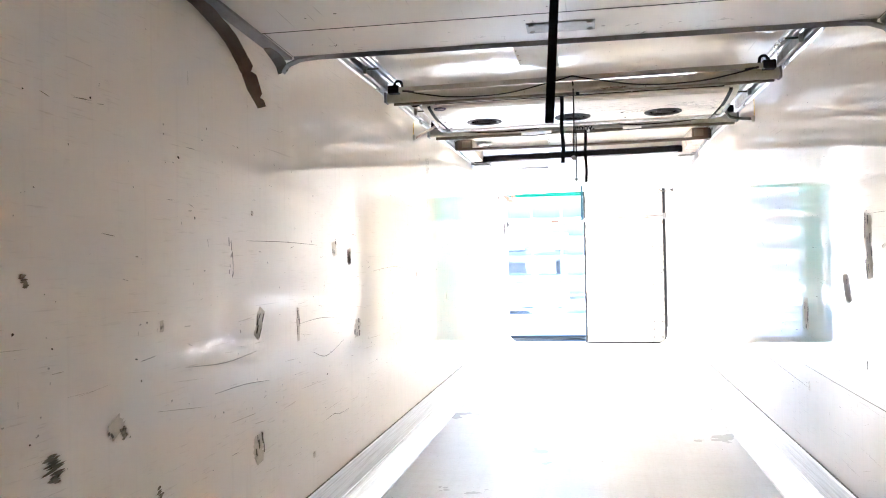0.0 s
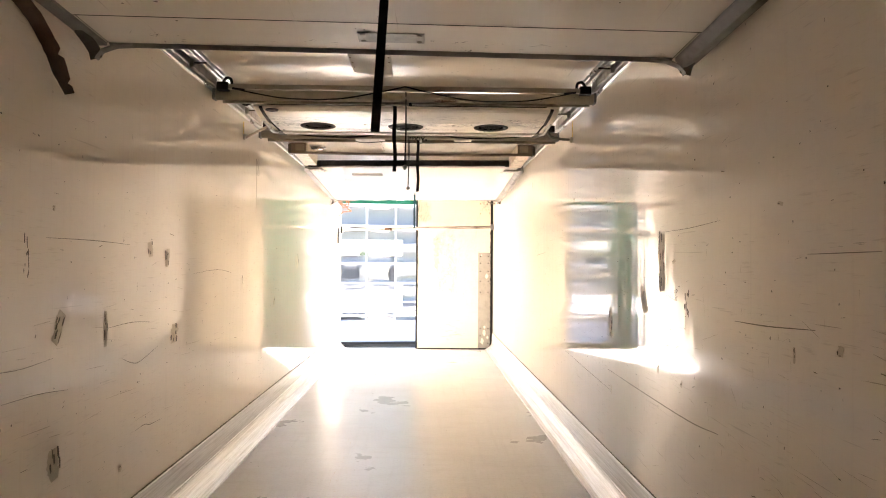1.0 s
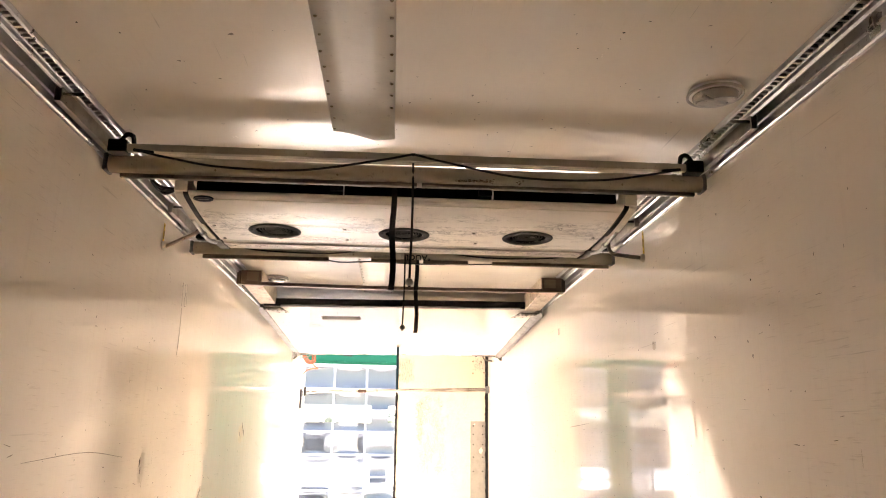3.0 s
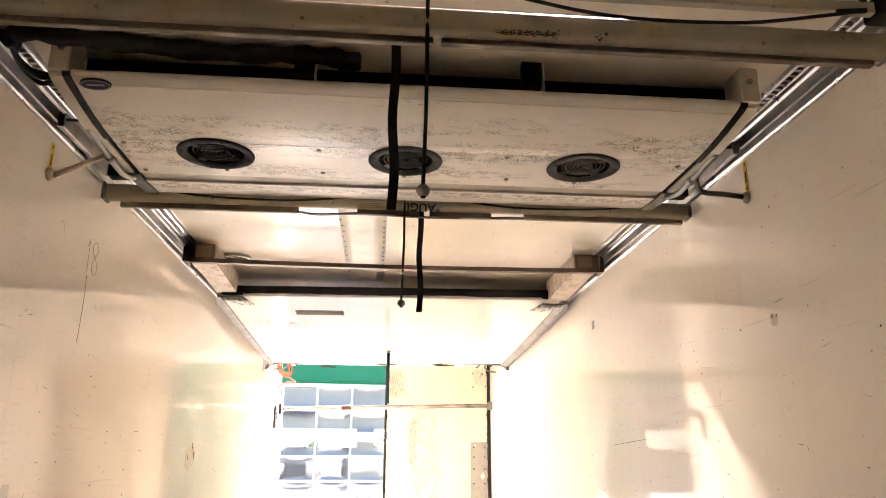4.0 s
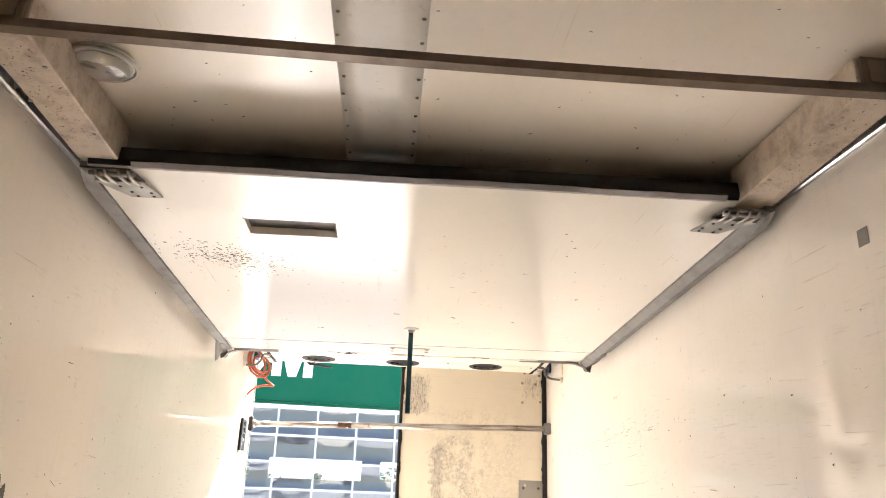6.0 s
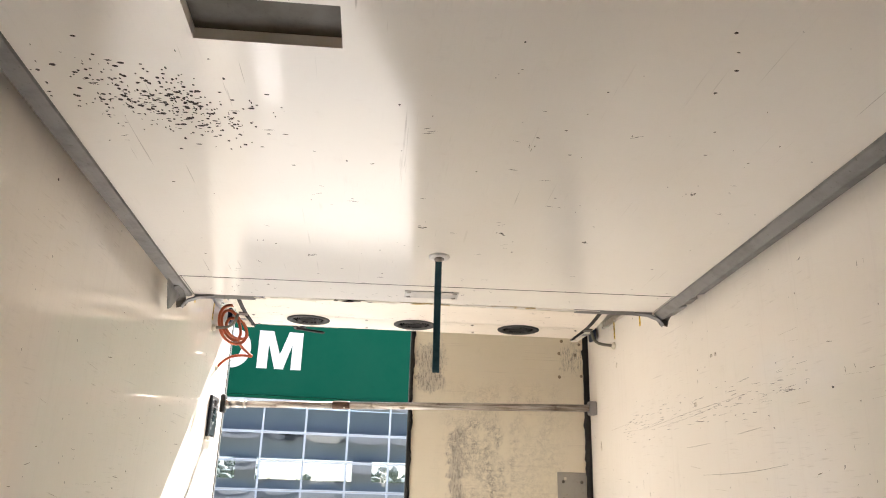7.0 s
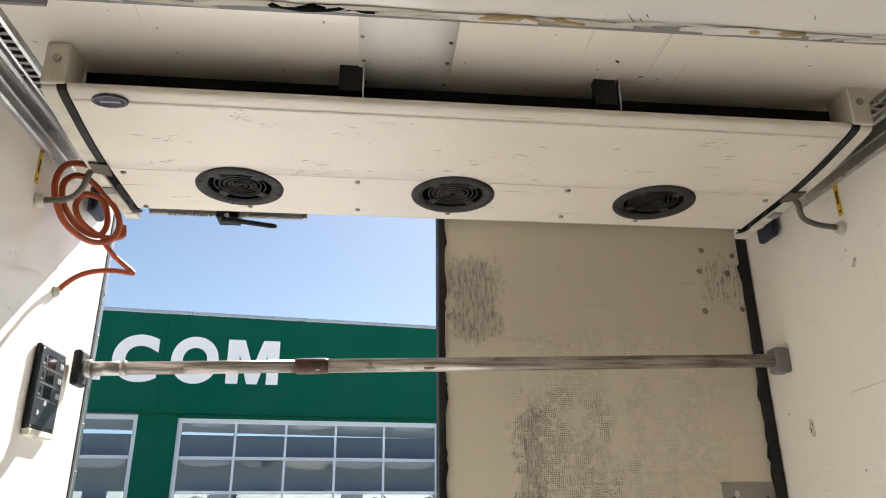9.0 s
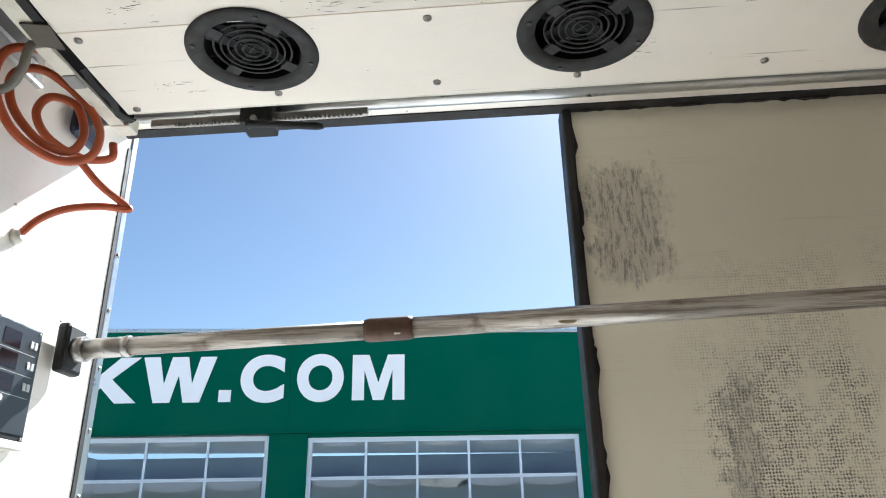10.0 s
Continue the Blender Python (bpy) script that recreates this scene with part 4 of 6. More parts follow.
        part("paper_label", solid(-0.20, -0.03, -0.001, 0.001, -0.018, 0.018), M_FADED, ob, "faded paper label", local=True).matrix_basis = Matrix.Translation(Vector((0, y - 0.0262, zc - 0.0262)) - BASE[ob.name]) @ pose(0, 0, 0, 45, 0, 0)
        for k in range(3):
            part("label_bar", solid(-0.185, -0.06 - 0.02 * k, -0.0025, -0.001, -0.011 + 0.009 * k, -0.008 + 0.009 * k), M_KNOB, ob, local=True).matrix_basis = Matrix.Translation(Vector((0, y - 0.0262, zc - 0.0262)) - BASE[ob.name]) @ pose(0, 0, 0, 45, 0, 0)
    return ob


BEAM = locking_beam(3.895, 2.428, False, 0.0, -0.072, False)
locking_beam(5.17, 2.408, True, -0.009, 0.066, True)


# ---- evaporators ----
def fan_plate(bm, cx, half_w, y0, y1, r, seg=40):
    """A flat plate with a round hole at (cx, 0)."""
    inner, outer = [], []
    corners = [math.atan2(y, x) for x, y in ((half_w, y1), (-half_w, y1), (-half_w, y0), (half_w, y0))]
    angles = sorted({round(a, 6) for a in [2 * math.pi * k / seg - math.pi for k in range(seg)] + corners})
    for a in angles:
        c, s = math.cos(a), math.sin(a)
        k = min(half_w / abs(c) if abs(c) > 1e-6 else 1e9, (y1 if s > 0 else -y0) / abs(s) if abs(s) > 1e-6 else 1e9)
        inner.append(bm.verts.new((cx + r * c, r * s, 0)))
        outer.append(bm.verts.new((cx + k * c, k * s, 0)))
    n = len(angles)
    for i in range(n):
        bm.faces.new((inner[i], outer[i], outer[(i + 1) % n], inner[(i + 1) % n]))


FRONT_CURVE = [(-0.445, 0.050), (-0.444, 0.043), (-0.437, 0.037), (-0.413, 0.031), (-0.36, 0.0235), (-0.29, 0.0135), (-0.21, 0.0055), (-0.14, 0.0015), (-0.094, 0.0)]


def evaporator(y, mouldy, tail, hw):
    ob = thing("evaporator_unit", (0, y, 2.387), ("mould-speckled" if mouldy else "scratched") + " cream ceiling evaporator with three dark round fans", "evaporator", "evaporators under the ceiling")
    skin = M_MOULD if mouldy else M_HOUSING
    # curved front sheet
    b = bmesh.new()
    lower = [[b.verts.new((x, p, q)) for p, q in FRONT_CURVE] for x in (-hw, hw)]
    upper = [[b.verts.new((x, p + 0.004, q + 0.006)) for p, q in FRONT_CURVE] for x in (-hw, hw)]
    for k in range(len(FRONT_CURVE) - 1):
        for l, flip in ((lower, 1), (upper, -1)):
            b.faces.new([l[0][k], l[1][k], l[1][k + 1], l[0][k + 1]][::flip]).smooth = True
    for k in (0, -1):
        b.faces.new((lower[0][k], upper[0][k], upper[1][k], lower[1][k]))
    bmesh.ops.recalc_face_normals(b, faces=b.faces)
    front = part("front_cover", b, skin, ob, local=True)
    part("top_bead", prism(bmesh.new(), [(-0.409, 0.0290), (-0.405, 0.0268), (-0.399, 0.0278), (-0.399, 0.036)], "x", -hw + 0.002, hw - 0.002), M_CAP, front, local=True)
    # bottom plate with three fan holes
    b = bmesh.new()
    y0, y1, r = -0.091, 0.20 if tail else 0.184, 0.118
    fans = (-0.645, 0.0, 0.643)
    e = 0.0 if tail else 0.014
    cells = [(-hw, -0.86), (-0.86, -0.48), (-0.48, -0.21), (-0.21, 0.17), (0.17, 0.42 + e), (0.42 + e, 0.81 + e), (0.81 + e, hw)]
    for a, c in cells:
        mid = (a + c) / 2
        if any(abs(mid - (f - 0.022)) < 0.02 for f in fans):
            fan_plate(b, mid, (c - a) / 2, y0, y1, r)
        else:
            vs = [b.verts.new(p) for p in ((a, y0, 0), (c, y0, 0), (c, y1, 0), (a, y1, 0))]
            b.faces.new(vs)
    bmesh.ops.remove_doubles(b, verts=b.verts, dist=1e-5)
    bmesh.ops.recalc_face_normals(b, faces=b.faces)
    for f in b.faces:
        if f.normal.z > 0:
            f.normal_flip()
    geo = bmesh.ops.extrude_face_region(b, geom=b.faces[:])
    for v in geo["geom"]:
        if isinstance(v, bmesh.types.BMVert):
            v.co.z += 0.004
    bmesh.ops.recalc_face_normals(b, faces=b.faces)
    part("bottom_plate", b, skin, ob, local=True)
    part("rear_lip", solid(-hw, hw, y1, y1 + 0.006, 0.0, 0.05), M_CAP, ob, local=True)
    # coil behind as a plain block, deep shade put in as black
    part("coil", solid(-hw + 0.02, hw - 0.02, -0.395, 0.19, 0.052, 0.118), M_DARK, ob, "plain coil block, blackened for the shade under the ceiling", local=True)
    # fans
    proto = None
    for a, c in cells:
        mid = (a + c) / 2
        if not any(abs(mid - (f - 0.022)) < 0.02 for f in fans):
            continue
        if proto is None:
            b = bmesh.new()
            prof = [(0.130, 0.0), (0.129, -0.004), (0.122, -0.007), (0.100, -0.006), (0.094, 0.002)]
            seg = 40
            rings = [[b.verts.new((rr * math.cos(2 * math.pi * k / seg), rr * math.sin(2 * math.pi * k / seg), zz)) for k in range(seg)] for rr, zz in prof]
            for p, q in zip(rings, rings[1:]):
                for k in range(seg):
                    b.faces.new((p[k], p[(k + 1) % seg], q[(k + 1) % seg], q[k])).smooth = True
            flange = part("fan", b, M_GRILLE if not mouldy else M_GRILLE_PALE, ob, "dark grey fan with a ringed guard", local=True)
            flange.matrix_basis = pose(mid, 0, 0)
            # near-black cup stands in for the shade behind the guard
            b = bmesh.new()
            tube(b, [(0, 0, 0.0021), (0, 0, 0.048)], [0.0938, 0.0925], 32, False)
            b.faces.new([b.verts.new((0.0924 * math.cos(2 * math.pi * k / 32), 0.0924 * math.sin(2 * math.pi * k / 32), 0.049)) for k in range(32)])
            kids = [part("fan_well", b, M_DARK, flange, "hollow behind the guard, blackened for its shade", local=True)]
            for rr in (0.020, 0.034, 0.048, 0.062, 0.076):
                b = bmesh.new()
                tube(b, [(rr * math.cos(2 * math.pi * k / 32), rr * math.sin(2 * math.pi * k / 32), 0.006) for k in range(33)], 0.0025, 6, False)
                kids.append(part("guard_ring", b, M_GRILLE_PALE if mouldy else M_GRILLE, flange, local=True))
            for k in range(2):
                b = bmesh.new()
                t = 0.785 + k * math.pi / 2
                tube(b, [(-0.078 * math.cos(t), -0.078 * math.sin(t), 0.009), (0.078 * math.cos(t), 0.078 * math.sin(t), 0.009)], 0.0022, 6)
                kids.append(part("guard_spoke", b, M_GRILLE, flange, local=True))
            for k in range(4):
                t = 0.785 + k * math.pi / 2
                b = solid(0.068, 0.098, -0.014, 0.014, 0.002, 0.008, m=pose(0, 0, 0, 0, 0, math.degrees(t)))
                kids.append(part("guard_tab", b, M_GRILLE, flange, local=True))
            for k in range(4):
                t = 0.35 + k * math.pi / 2
                b = bmesh.new()
                tube(b, [(0.114 * math.cos(t), 0.114 * math.sin(t), -0.005), (0.114 * math.cos(t), 0.114 * math.sin(t), -0.010)], 0.005, 8)
                kids.append(part("rim_bolt", b, M_GRILLE_PALE, flange, local=True))
            b = bmesh.new()
            tube(b, [(0, 0, 0.020), (0, 0, 0.05)], 0.03, 16)
            for k in range(5):
                box(b, 0.025, 0.088, -0.02, 0.02, 0.030, 0.033, m=pose(0, 0, 0, 25, 0, 72 * k) )
            kids.append(part("impeller", b, M_BLACK, flange, local=True))
            proto = (flange, kids)
        else:
            flange = more("fan", proto[0], ob, pose(mid, 0, 0))
            tagged(flange, "dark grey fan with a ringed guard")
            for o in proto[1]:
                more(o.name.split(".")[0], o, flange, o.matrix_basis.copy())
    # end caps with their dark curved seals
    for s in (-1, 1):
        xa, xb = sorted((s * (hw + 0.022), s * (hw + 0.060)))
        if tail:
            cap = [(p, q - 0.002) for p, q in FRONT_CURVE] + [(0.26, 0.0), (0.26, 0.05), (-0.40, 0.15), (-0.455, 0.15)]
            part("end_cap", prism(bmesh.new(), cap, "x", xa, xb), M_CAP, ob, local=True)
        else:
            cap = [(p, q - 0.002) for p, q in FRONT_CURVE] + [(-0.06, 0.0), (-0.06, 0.05), (-0.40, 0.15), (-0.455, 0.15)]
            part("end_cap", prism(bmesh.new(), cap, "x", xa, xb), M_CAP, ob, local=True)
            part("end_strip", prism(bmesh.new(), [(s * (hw + 0.034), -0.058), (s * (hw + 0.066), -0.058), (s * (hw + 0.060), 0.262), (s * (hw + 0.026), 0.262)][::s], "z", -0.003, 0.022), M_CAP, ob, "worn ivory edge strip", local=True)
            part("strip_clip", solid(*sorted((s * (hw + 0.032), s * (hw + 0.063))), 0.03, 0.075, -0.007, -0.002, 0.002), M_SEAL, ob, local=True)
        xa, xb = sorted((s * (hw + 0.002), s * (hw + 0.022)))
        band = [(p - 0.004, q - 0.004) for p, q in FRONT_CURVE] + [(p + 0.004, q + 0.012) for p, q in reversed(FRONT_CURVE)]
        part("edge_seal", prism(bmesh.new(), band, "x", xa, xb), M_RUBBER, ob, local=True)
        # near-black filler draws the shade in the gap beside the plate
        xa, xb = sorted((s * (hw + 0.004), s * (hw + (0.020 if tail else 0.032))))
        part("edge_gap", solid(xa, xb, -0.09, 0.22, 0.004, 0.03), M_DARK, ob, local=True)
        xa, xb = sorted((s * (hw + 0.002), s * (hw + 0.060)))
        bracket = part("bracket", solid(xa, xb, -0.455, -0.36, 0.046, 0.162, 0.004), M_CAP, ob, "ivory bracket to the ceiling", local=True)
        b = bmesh.new()
        tube(b, [(s * (hw + 0.03), -0.455, 0.115), (s * (hw + 0.03), -0.460, 0.115)], 0.010, 10)
        part("screw", b, M_STEEL, bracket, local=True)
    for x in (-0.335, 0.345):
        part("hanger", solid(x - 0.03, x + 0.03, -0.425, -0.40, 0.085, 0.162), M_BLACK, ob, local=True)
        part("hanger_edge", solid(x + 0.031, x + 0.034, -0.442, -0.40, 0.06, 0.155), M_ALU, ob, local=True)
    # badge as a plain oval
    b = bmesh.new()
    m = pose(-0.925, -0.412, 0.0295, -15, 0, 0)
    ring = [(0.044 * math.cos(2 * math.pi * k / 28), 0.0215 * math.sin(2 * math.pi * k / 28)) for k in range(28)]
    prism(b, ring, "z", -0.006, 0.004)
    for v in b.verts:
        v.co = m @ v.co
    badge = part("badge", b, M_BADGE, ob, "dark blue oval badge", local=True)
    b = bmesh.new()
    tube(b, [m @ Vector((0.040 * math.cos(2 * math.pi * k / 28), 0.018 * math.sin(2 * math.pi * k / 28), -0.0065)) for k in range(29)], 0.0011, 5, False)
    part("badge_rim", b, M_BADGE_RIM, badge, local=True)
    part("badge_bar", solid(-0.024, 0.025, -0.003, 0.003, -0.0072, -0.005, m=m), M_BADGE_RIM, badge, local=True)
    # screws
    first = None
    for x, p in ((-0.316, -0.066), (0.33, -0.066), (-0.316, 0.138), (0.36, 0.133), (0.03 - hw, -0.07), (hw - 0.04, -0.05), (0.03 - hw, 0.17), (-0.02, 0.142), (-0.66, 0.142), (0.62, 0.142)):
        if first is None:
            b = bmesh.new()
            tube(b, [(0, 0, 0), (0, 0, -0.004), (0, 0, -0.0055), (0, 0, -0.0035)], [0.0085, 0.0078, 0.004, 0.0022], 12)
            first = part("screw", b, M_STEEL, ob, local=True)
            first.matrix_basis = pose(x, p, 0)
        else:
            more("screw", first, ob, pose(x, p, 0))
    if not tail:
        for s in (-1, 1):
            b = bmesh.new()
            ribbon(b, smooth_line([(s * (hw + 0.012), 0.02, 0.002), (s * (hw + 0.014), 0.08, -0.003), (s * (hw + 0.006), 0.13, -0.004), (s * (hw + 0.014), 0.175, -0.010), (s * (hw - 0.002), 0.212, -0.006)], 5), (0.006, 0, 0.003), (0, 0, 0.004))
            part("torn_seal", b, M_RUBBER, ob, "torn black seal", local=True)
            part("seal_flap", prism(bmesh.new(), [(s * (hw - 0.004), -0.125), (s * (hw + 0.046), -0.135), (s * (hw + 0.050), -0.072), (s * (hw + 0.006), -0.052)][::s], "z", -0.008, -0.0035), M_BROWNSEAL, ob, "dark rubber flap", local=True)
            part("corner_plate", solid(*sorted((s * (hw + 0.016), s * (hw + 0.060))), 0.225, 0.270, -0.006, 0.03, 0.003), M_CAP, ob, "ivory corner plate", local=True)
    if tail:
        part("rear_groove", solid(-hw, hw, 0.206, 0.275, 0.006, 0.03), M_BEAM, ob, local=True)
        part("rear_tray", prism(bmesh.new(), [(0.278, -0.002), (0.44, 0.012), (0.446, 0.022), (0.278, 0.03)], "x", -hw, hw), M_TRAY, ob, "mould-speckled drip tray", local=True)
        for s in (-1, 1):
            xa, xb = sorted((s * (hw + 0.002), s * (hw + 0.05)))
            part("tray_end", prism(bmesh.new(), [(0.21, -0.004), (0.27, -0.006), (0.45, 0.008), (0.45, 0.04), (0.21, 0.04)], "x", xa, xb), M_BROWNSEAL, ob, local=True)
    return ob


EVAPORATORS = [evaporator(4.68, True, True, 0.985), evaporator(10.46, False, False, 1.02)]


def drain_hose(s, y, y_wall, rigid=False, reach=0.0):
    """A drain hose from the evaporator's corner to its nozzle in the wall."""
    ob = thing("drain_hose", (s * 1.2, y_wall, 2.3), ("stained tan drain pipe running" if rigid else "grey drain hose bent") + " from the evaporator to the wall", "hose", "drain hoses")
    b = bmesh.new()
    if rigid:
        tube(b, [(s * 1.05, y + 0.01, 2.388), (s * 1.228, y_wall, 2.292)], 0.0095, 10)
    else:
        tube(b, smooth_line([(s * (1.04 + reach), y + 0.02, 2.405), (s * (1.047 + reach), y + 0.0, 2.375), (s * (1.075 + reach * 0.7), y + 0.015, 2.335), (s * 1.14, y_wall - 0.01, 2.310), (s * 1.228, y_wall, 2.305)], 6), 0.009 if reach else 0.010, 10)
    part("hose", b, M_ARM if rigid else M_HOSE, ob)
    b = bmesh.new()
    tube(b, [(s * 1.229, y_wall, 2.305), (s * 1.215, y_wall, 2.305), (s * 1.208, y_wall, 2.305)], [0.023, 0.020, 0.015], 14)
    part("nozzle", b, M_CAP, ob)
    if reach:
        return
    b = bmesh.new()
    tube(b, smooth_line([(s * 1.036, y - 0.20, 2.392), (s * 1.038, y - 0.06, 2.384), (s * 1.040, y + 0.11, 2.374), (s * 1.034, y + 0.17, 2.376), (s * 1.018, y + 0.21, 2.384)], 5), 0.0110, 10)
    part("valve_pipe", b, M_PLATE, ob, "grey metal pipe")
    b = bmesh.new()
    tube(b, [(s * 1.039, y + 0.005, 2.380), (s * 1.039, y + 0.035, 2.378)], 0.0165, 8)
    part("union_nut", b, M_STEEL, ob)


drain_hose(-1, 4.72, 4.72, True)
drain_hose(1, 4.72, 4.70)
drain_hose(-1, 10.385, 10.43, reach=0.035)
drain_hose(1, 10.40, 10.42, reach=0.035)


def sticker(s, y, z0, z1):
    ob = thing("sticker", (s * 1.229, y, z0), "narrow yellow sticker with small dark lettering bars", "sticker", "yellow stickers")
    xa, xb = sorted((s * 1.2295, s * 1.2283))
    part("film", solid(xa, xb, y - 0.011, y + 0.011, z0, z1), M_YELLOW, ob)
    xa, xb = sorted((s * 1.2283, s * 1.2276))
    L = z1 - z0
    for k, (a, c) in enumerate(((0.30, 0.66), (0.08, 0.14), (0.86, 0.93))):
        part("print_bar", solid(xa, xb, y - 0.004, y + 0.004, z0 + a * L, z0 + c * L), M_INK, ob)


for _s, _y, _a, _b in ((-1, 4.725, 2.305, 2.42), (1, 4.695, 2.325, 2.445), (-1, 10.40, 2.345, 2.46), (1, 10.41, 2.345, 2.475), (-1, 9.95, 2.335, 2.455), (1, 9.96, 2.33, 2.475)):
    sticker(_s, _y, _a, _b)


def hose_bundle():
    ob = thing("hose_bundle", (-0.95, 4.28, 2.5), "black wrapped hose bundle lying behind the evaporator's front", "hose")
    b = bmesh.new()
    pts = smooth_line([(-1.16, 4.20, 2.50), (-1.10, 4.19, 2.525), (-0.9, 4.20, 2.515), (-0.6, 4.22, 2.508), (-0.36, 4.22, 2.512), (-0.22, 4.23, 2.515)], 5)
    tube(b, pts, [0.026 + 0.005 * math.sin(i * 1.9) for i in range(len(pts))], 10)
    part("wrapping", b, M_STRAP_BLACK, ob)
    part("end_wrap", solid(-0.24, -0.17, 4.21, 4.26, 2.488, 2.53, 0.008), M_STRAP_BLACK, ob)
    for k in range(3):
        b = bmesh.new()
        tube(b, smooth_line([(-1.13, 4.20 + 0.012 * k, 2.51), (-1.155 - 0.005 * k, 4.25 + 0.02 * k, 2.495), (-1.14, 4.33 + 0.03 * k, 2.485 - 0.006 * k), (-1.08, 4.38, 2.49)], 5), 0.0075, 7)
        part("cable", b, M_RUBBER, ob)


hose_bundle()


# ---- rear end: door leaf, header, opening trim ----
leaf = thing("door_1", (0.6, 11.0, 0.0), "closed cream rear door leaf, smeared with dark scuffs", "door", kind="structure")
part("panel", solid(0.006, 1.196, 11.0, 11.075, 0.018, 2.578, 0.004), M_LEAF, leaf)
part("edge_seal", solid(-0.014, 0.011, 10.985, 11.09, 0.0, 2.58, 0.006), M_RUBBER, leaf, "black rubber edge seal")
part("hinge_seal", solid(1.190, 1.228, 10.985, 11.06, 0.0, 2.545, 0.006), M_RUBBER, leaf, "black rubber edge seal")
_rnd = random.Random(17)
for _x, _s, _z0 in ((0.009, 1, 0.03), (1.192, -1, 0.03)):
    _out, _z = [(_x, _z0)], _z0
    while _z < 2.50:
        _out.append((_x + _s * _rnd.choice((0.001, 0.002, 0.004, 0.006, 0.011)) * _rnd.uniform(0.6, 1.2), _z))
        _z += _rnd.uniform(0.008, 0.06)
    _out.append((_x, 2.52))
    part("ragged_lip", prism(bmesh.new(), _out if _s > 0 else _out[::-1], "y", 10.992, 10.9995), M_RUBBER, leaf, "torn black rubber lip")
part("bottom_seal", solid(0.018, 1.19, 10.99, 11.05, 0.0, 0.022, 0.004), M_RUBBER, leaf)
b = bmesh.new()
_rnd = random.Random(3)
_top = [(x, 2.547 - _rnd.uniform(0, 0.008) * _rnd.choice((0.2, 0.5, 1))) for x in [0.02 + 0.0177 * i for i in range(66)]]
prism(b, _top + [(1.19, 2.565), (0.02, 2.565)], "y", 10.99, 11.0)
part("top_seal", b, M_RUBBER, leaf, "ragged black rubber seal")
hinge_plate = part("hinge_plate", solid(0.992, 1.186, 10.994, 11.001, 0.02, 1.56, 0.002), M_LEAFPLATE, leaf, "long worn grey metal plate with bolts")
rivets("bolt_head", hinge_plate, [(x, 10.994, z) for z in (0.10, 0.22, 0.34, 0.92, 1.10, 1.26, 1.39, 1.50) for x in (1.03, 1.155)], 0.011, 0.006, (0, -1, 0), M_BROWNSEAL)
_rnd = random.Random(29)
for _x, _z, _w, _h in ((1.13, 1.18, 0.030, 0.05), (1.09, 0.27, 0.035, 0.06), (1.06, 0.13, 0.03, 0.06), (1.10, 0.36, 0.025, 0.03), (1.15, 0.20, 0.02, 0.04), (1.045, 1.52, 0.014, 0.016)):
    _ring = [(_x + _w * _rnd.uniform(0.45, 1.0) * math.cos(2 * math.pi * k / 13), _z + _h * _rnd.uniform(0.45, 1.0) * math.sin(2 * math.pi * k / 13)) for k in range(13)]
    part("paint_remnant", prism(bmesh.new(), _ring, "y", 10.9925, 10.9938), M_CAP, hinge_plate, "pale flaked paint")
rivets("bolt_head", leaf, [(1.041, 11.0, 2.44), (1.022, 11.0, 2.352), (1.022, 11.0, 2.19)], 0.012, 0.003, (0, -1, 0), M_BOLTTAN)
rivets("rusty_bolt", leaf, [(1.166, 11.0, 2.421), (1.136, 11.0, 2.346), (1.175, 11.0, 2.20)], 0.011, 0.006, (0, -1, 0), M_BRASS)

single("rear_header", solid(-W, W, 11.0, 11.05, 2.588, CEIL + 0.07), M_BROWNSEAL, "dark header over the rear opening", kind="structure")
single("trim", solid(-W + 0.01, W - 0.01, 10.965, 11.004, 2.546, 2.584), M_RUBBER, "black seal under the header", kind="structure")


def opening_trim(s):
    ob = thing("rear_trim", (s * W, 11.1, 0.0), "riveted aluminium profile closing the wall's rear edge", "trim", kind="structure")
    xa, xb = sorted((s * (W - 0.004), s * (W + 0.075)))
    part("profile", solid(xa, xb, REAR + 0.002, REAR + 0.030, -0.12, CEIL + 0.035, 0.003), M_ALU, ob)
    xa, xb = sorted((s * (W - 0.003), s * W))
    part("seal_line", solid(xa, xb, REAR - 0.014, REAR + 0.001, 0.0, 2.53), M_RUBBER, ob)
    rivets("rivet", ob, [(s * (W - 0.004), REAR + 0.016, 0.2 + 0.155 * k) for k in range(15)], 0.007, 0.004, (-s, 0, 0), M_STEEL)


opening_trim(-1)
opening_trim(1)


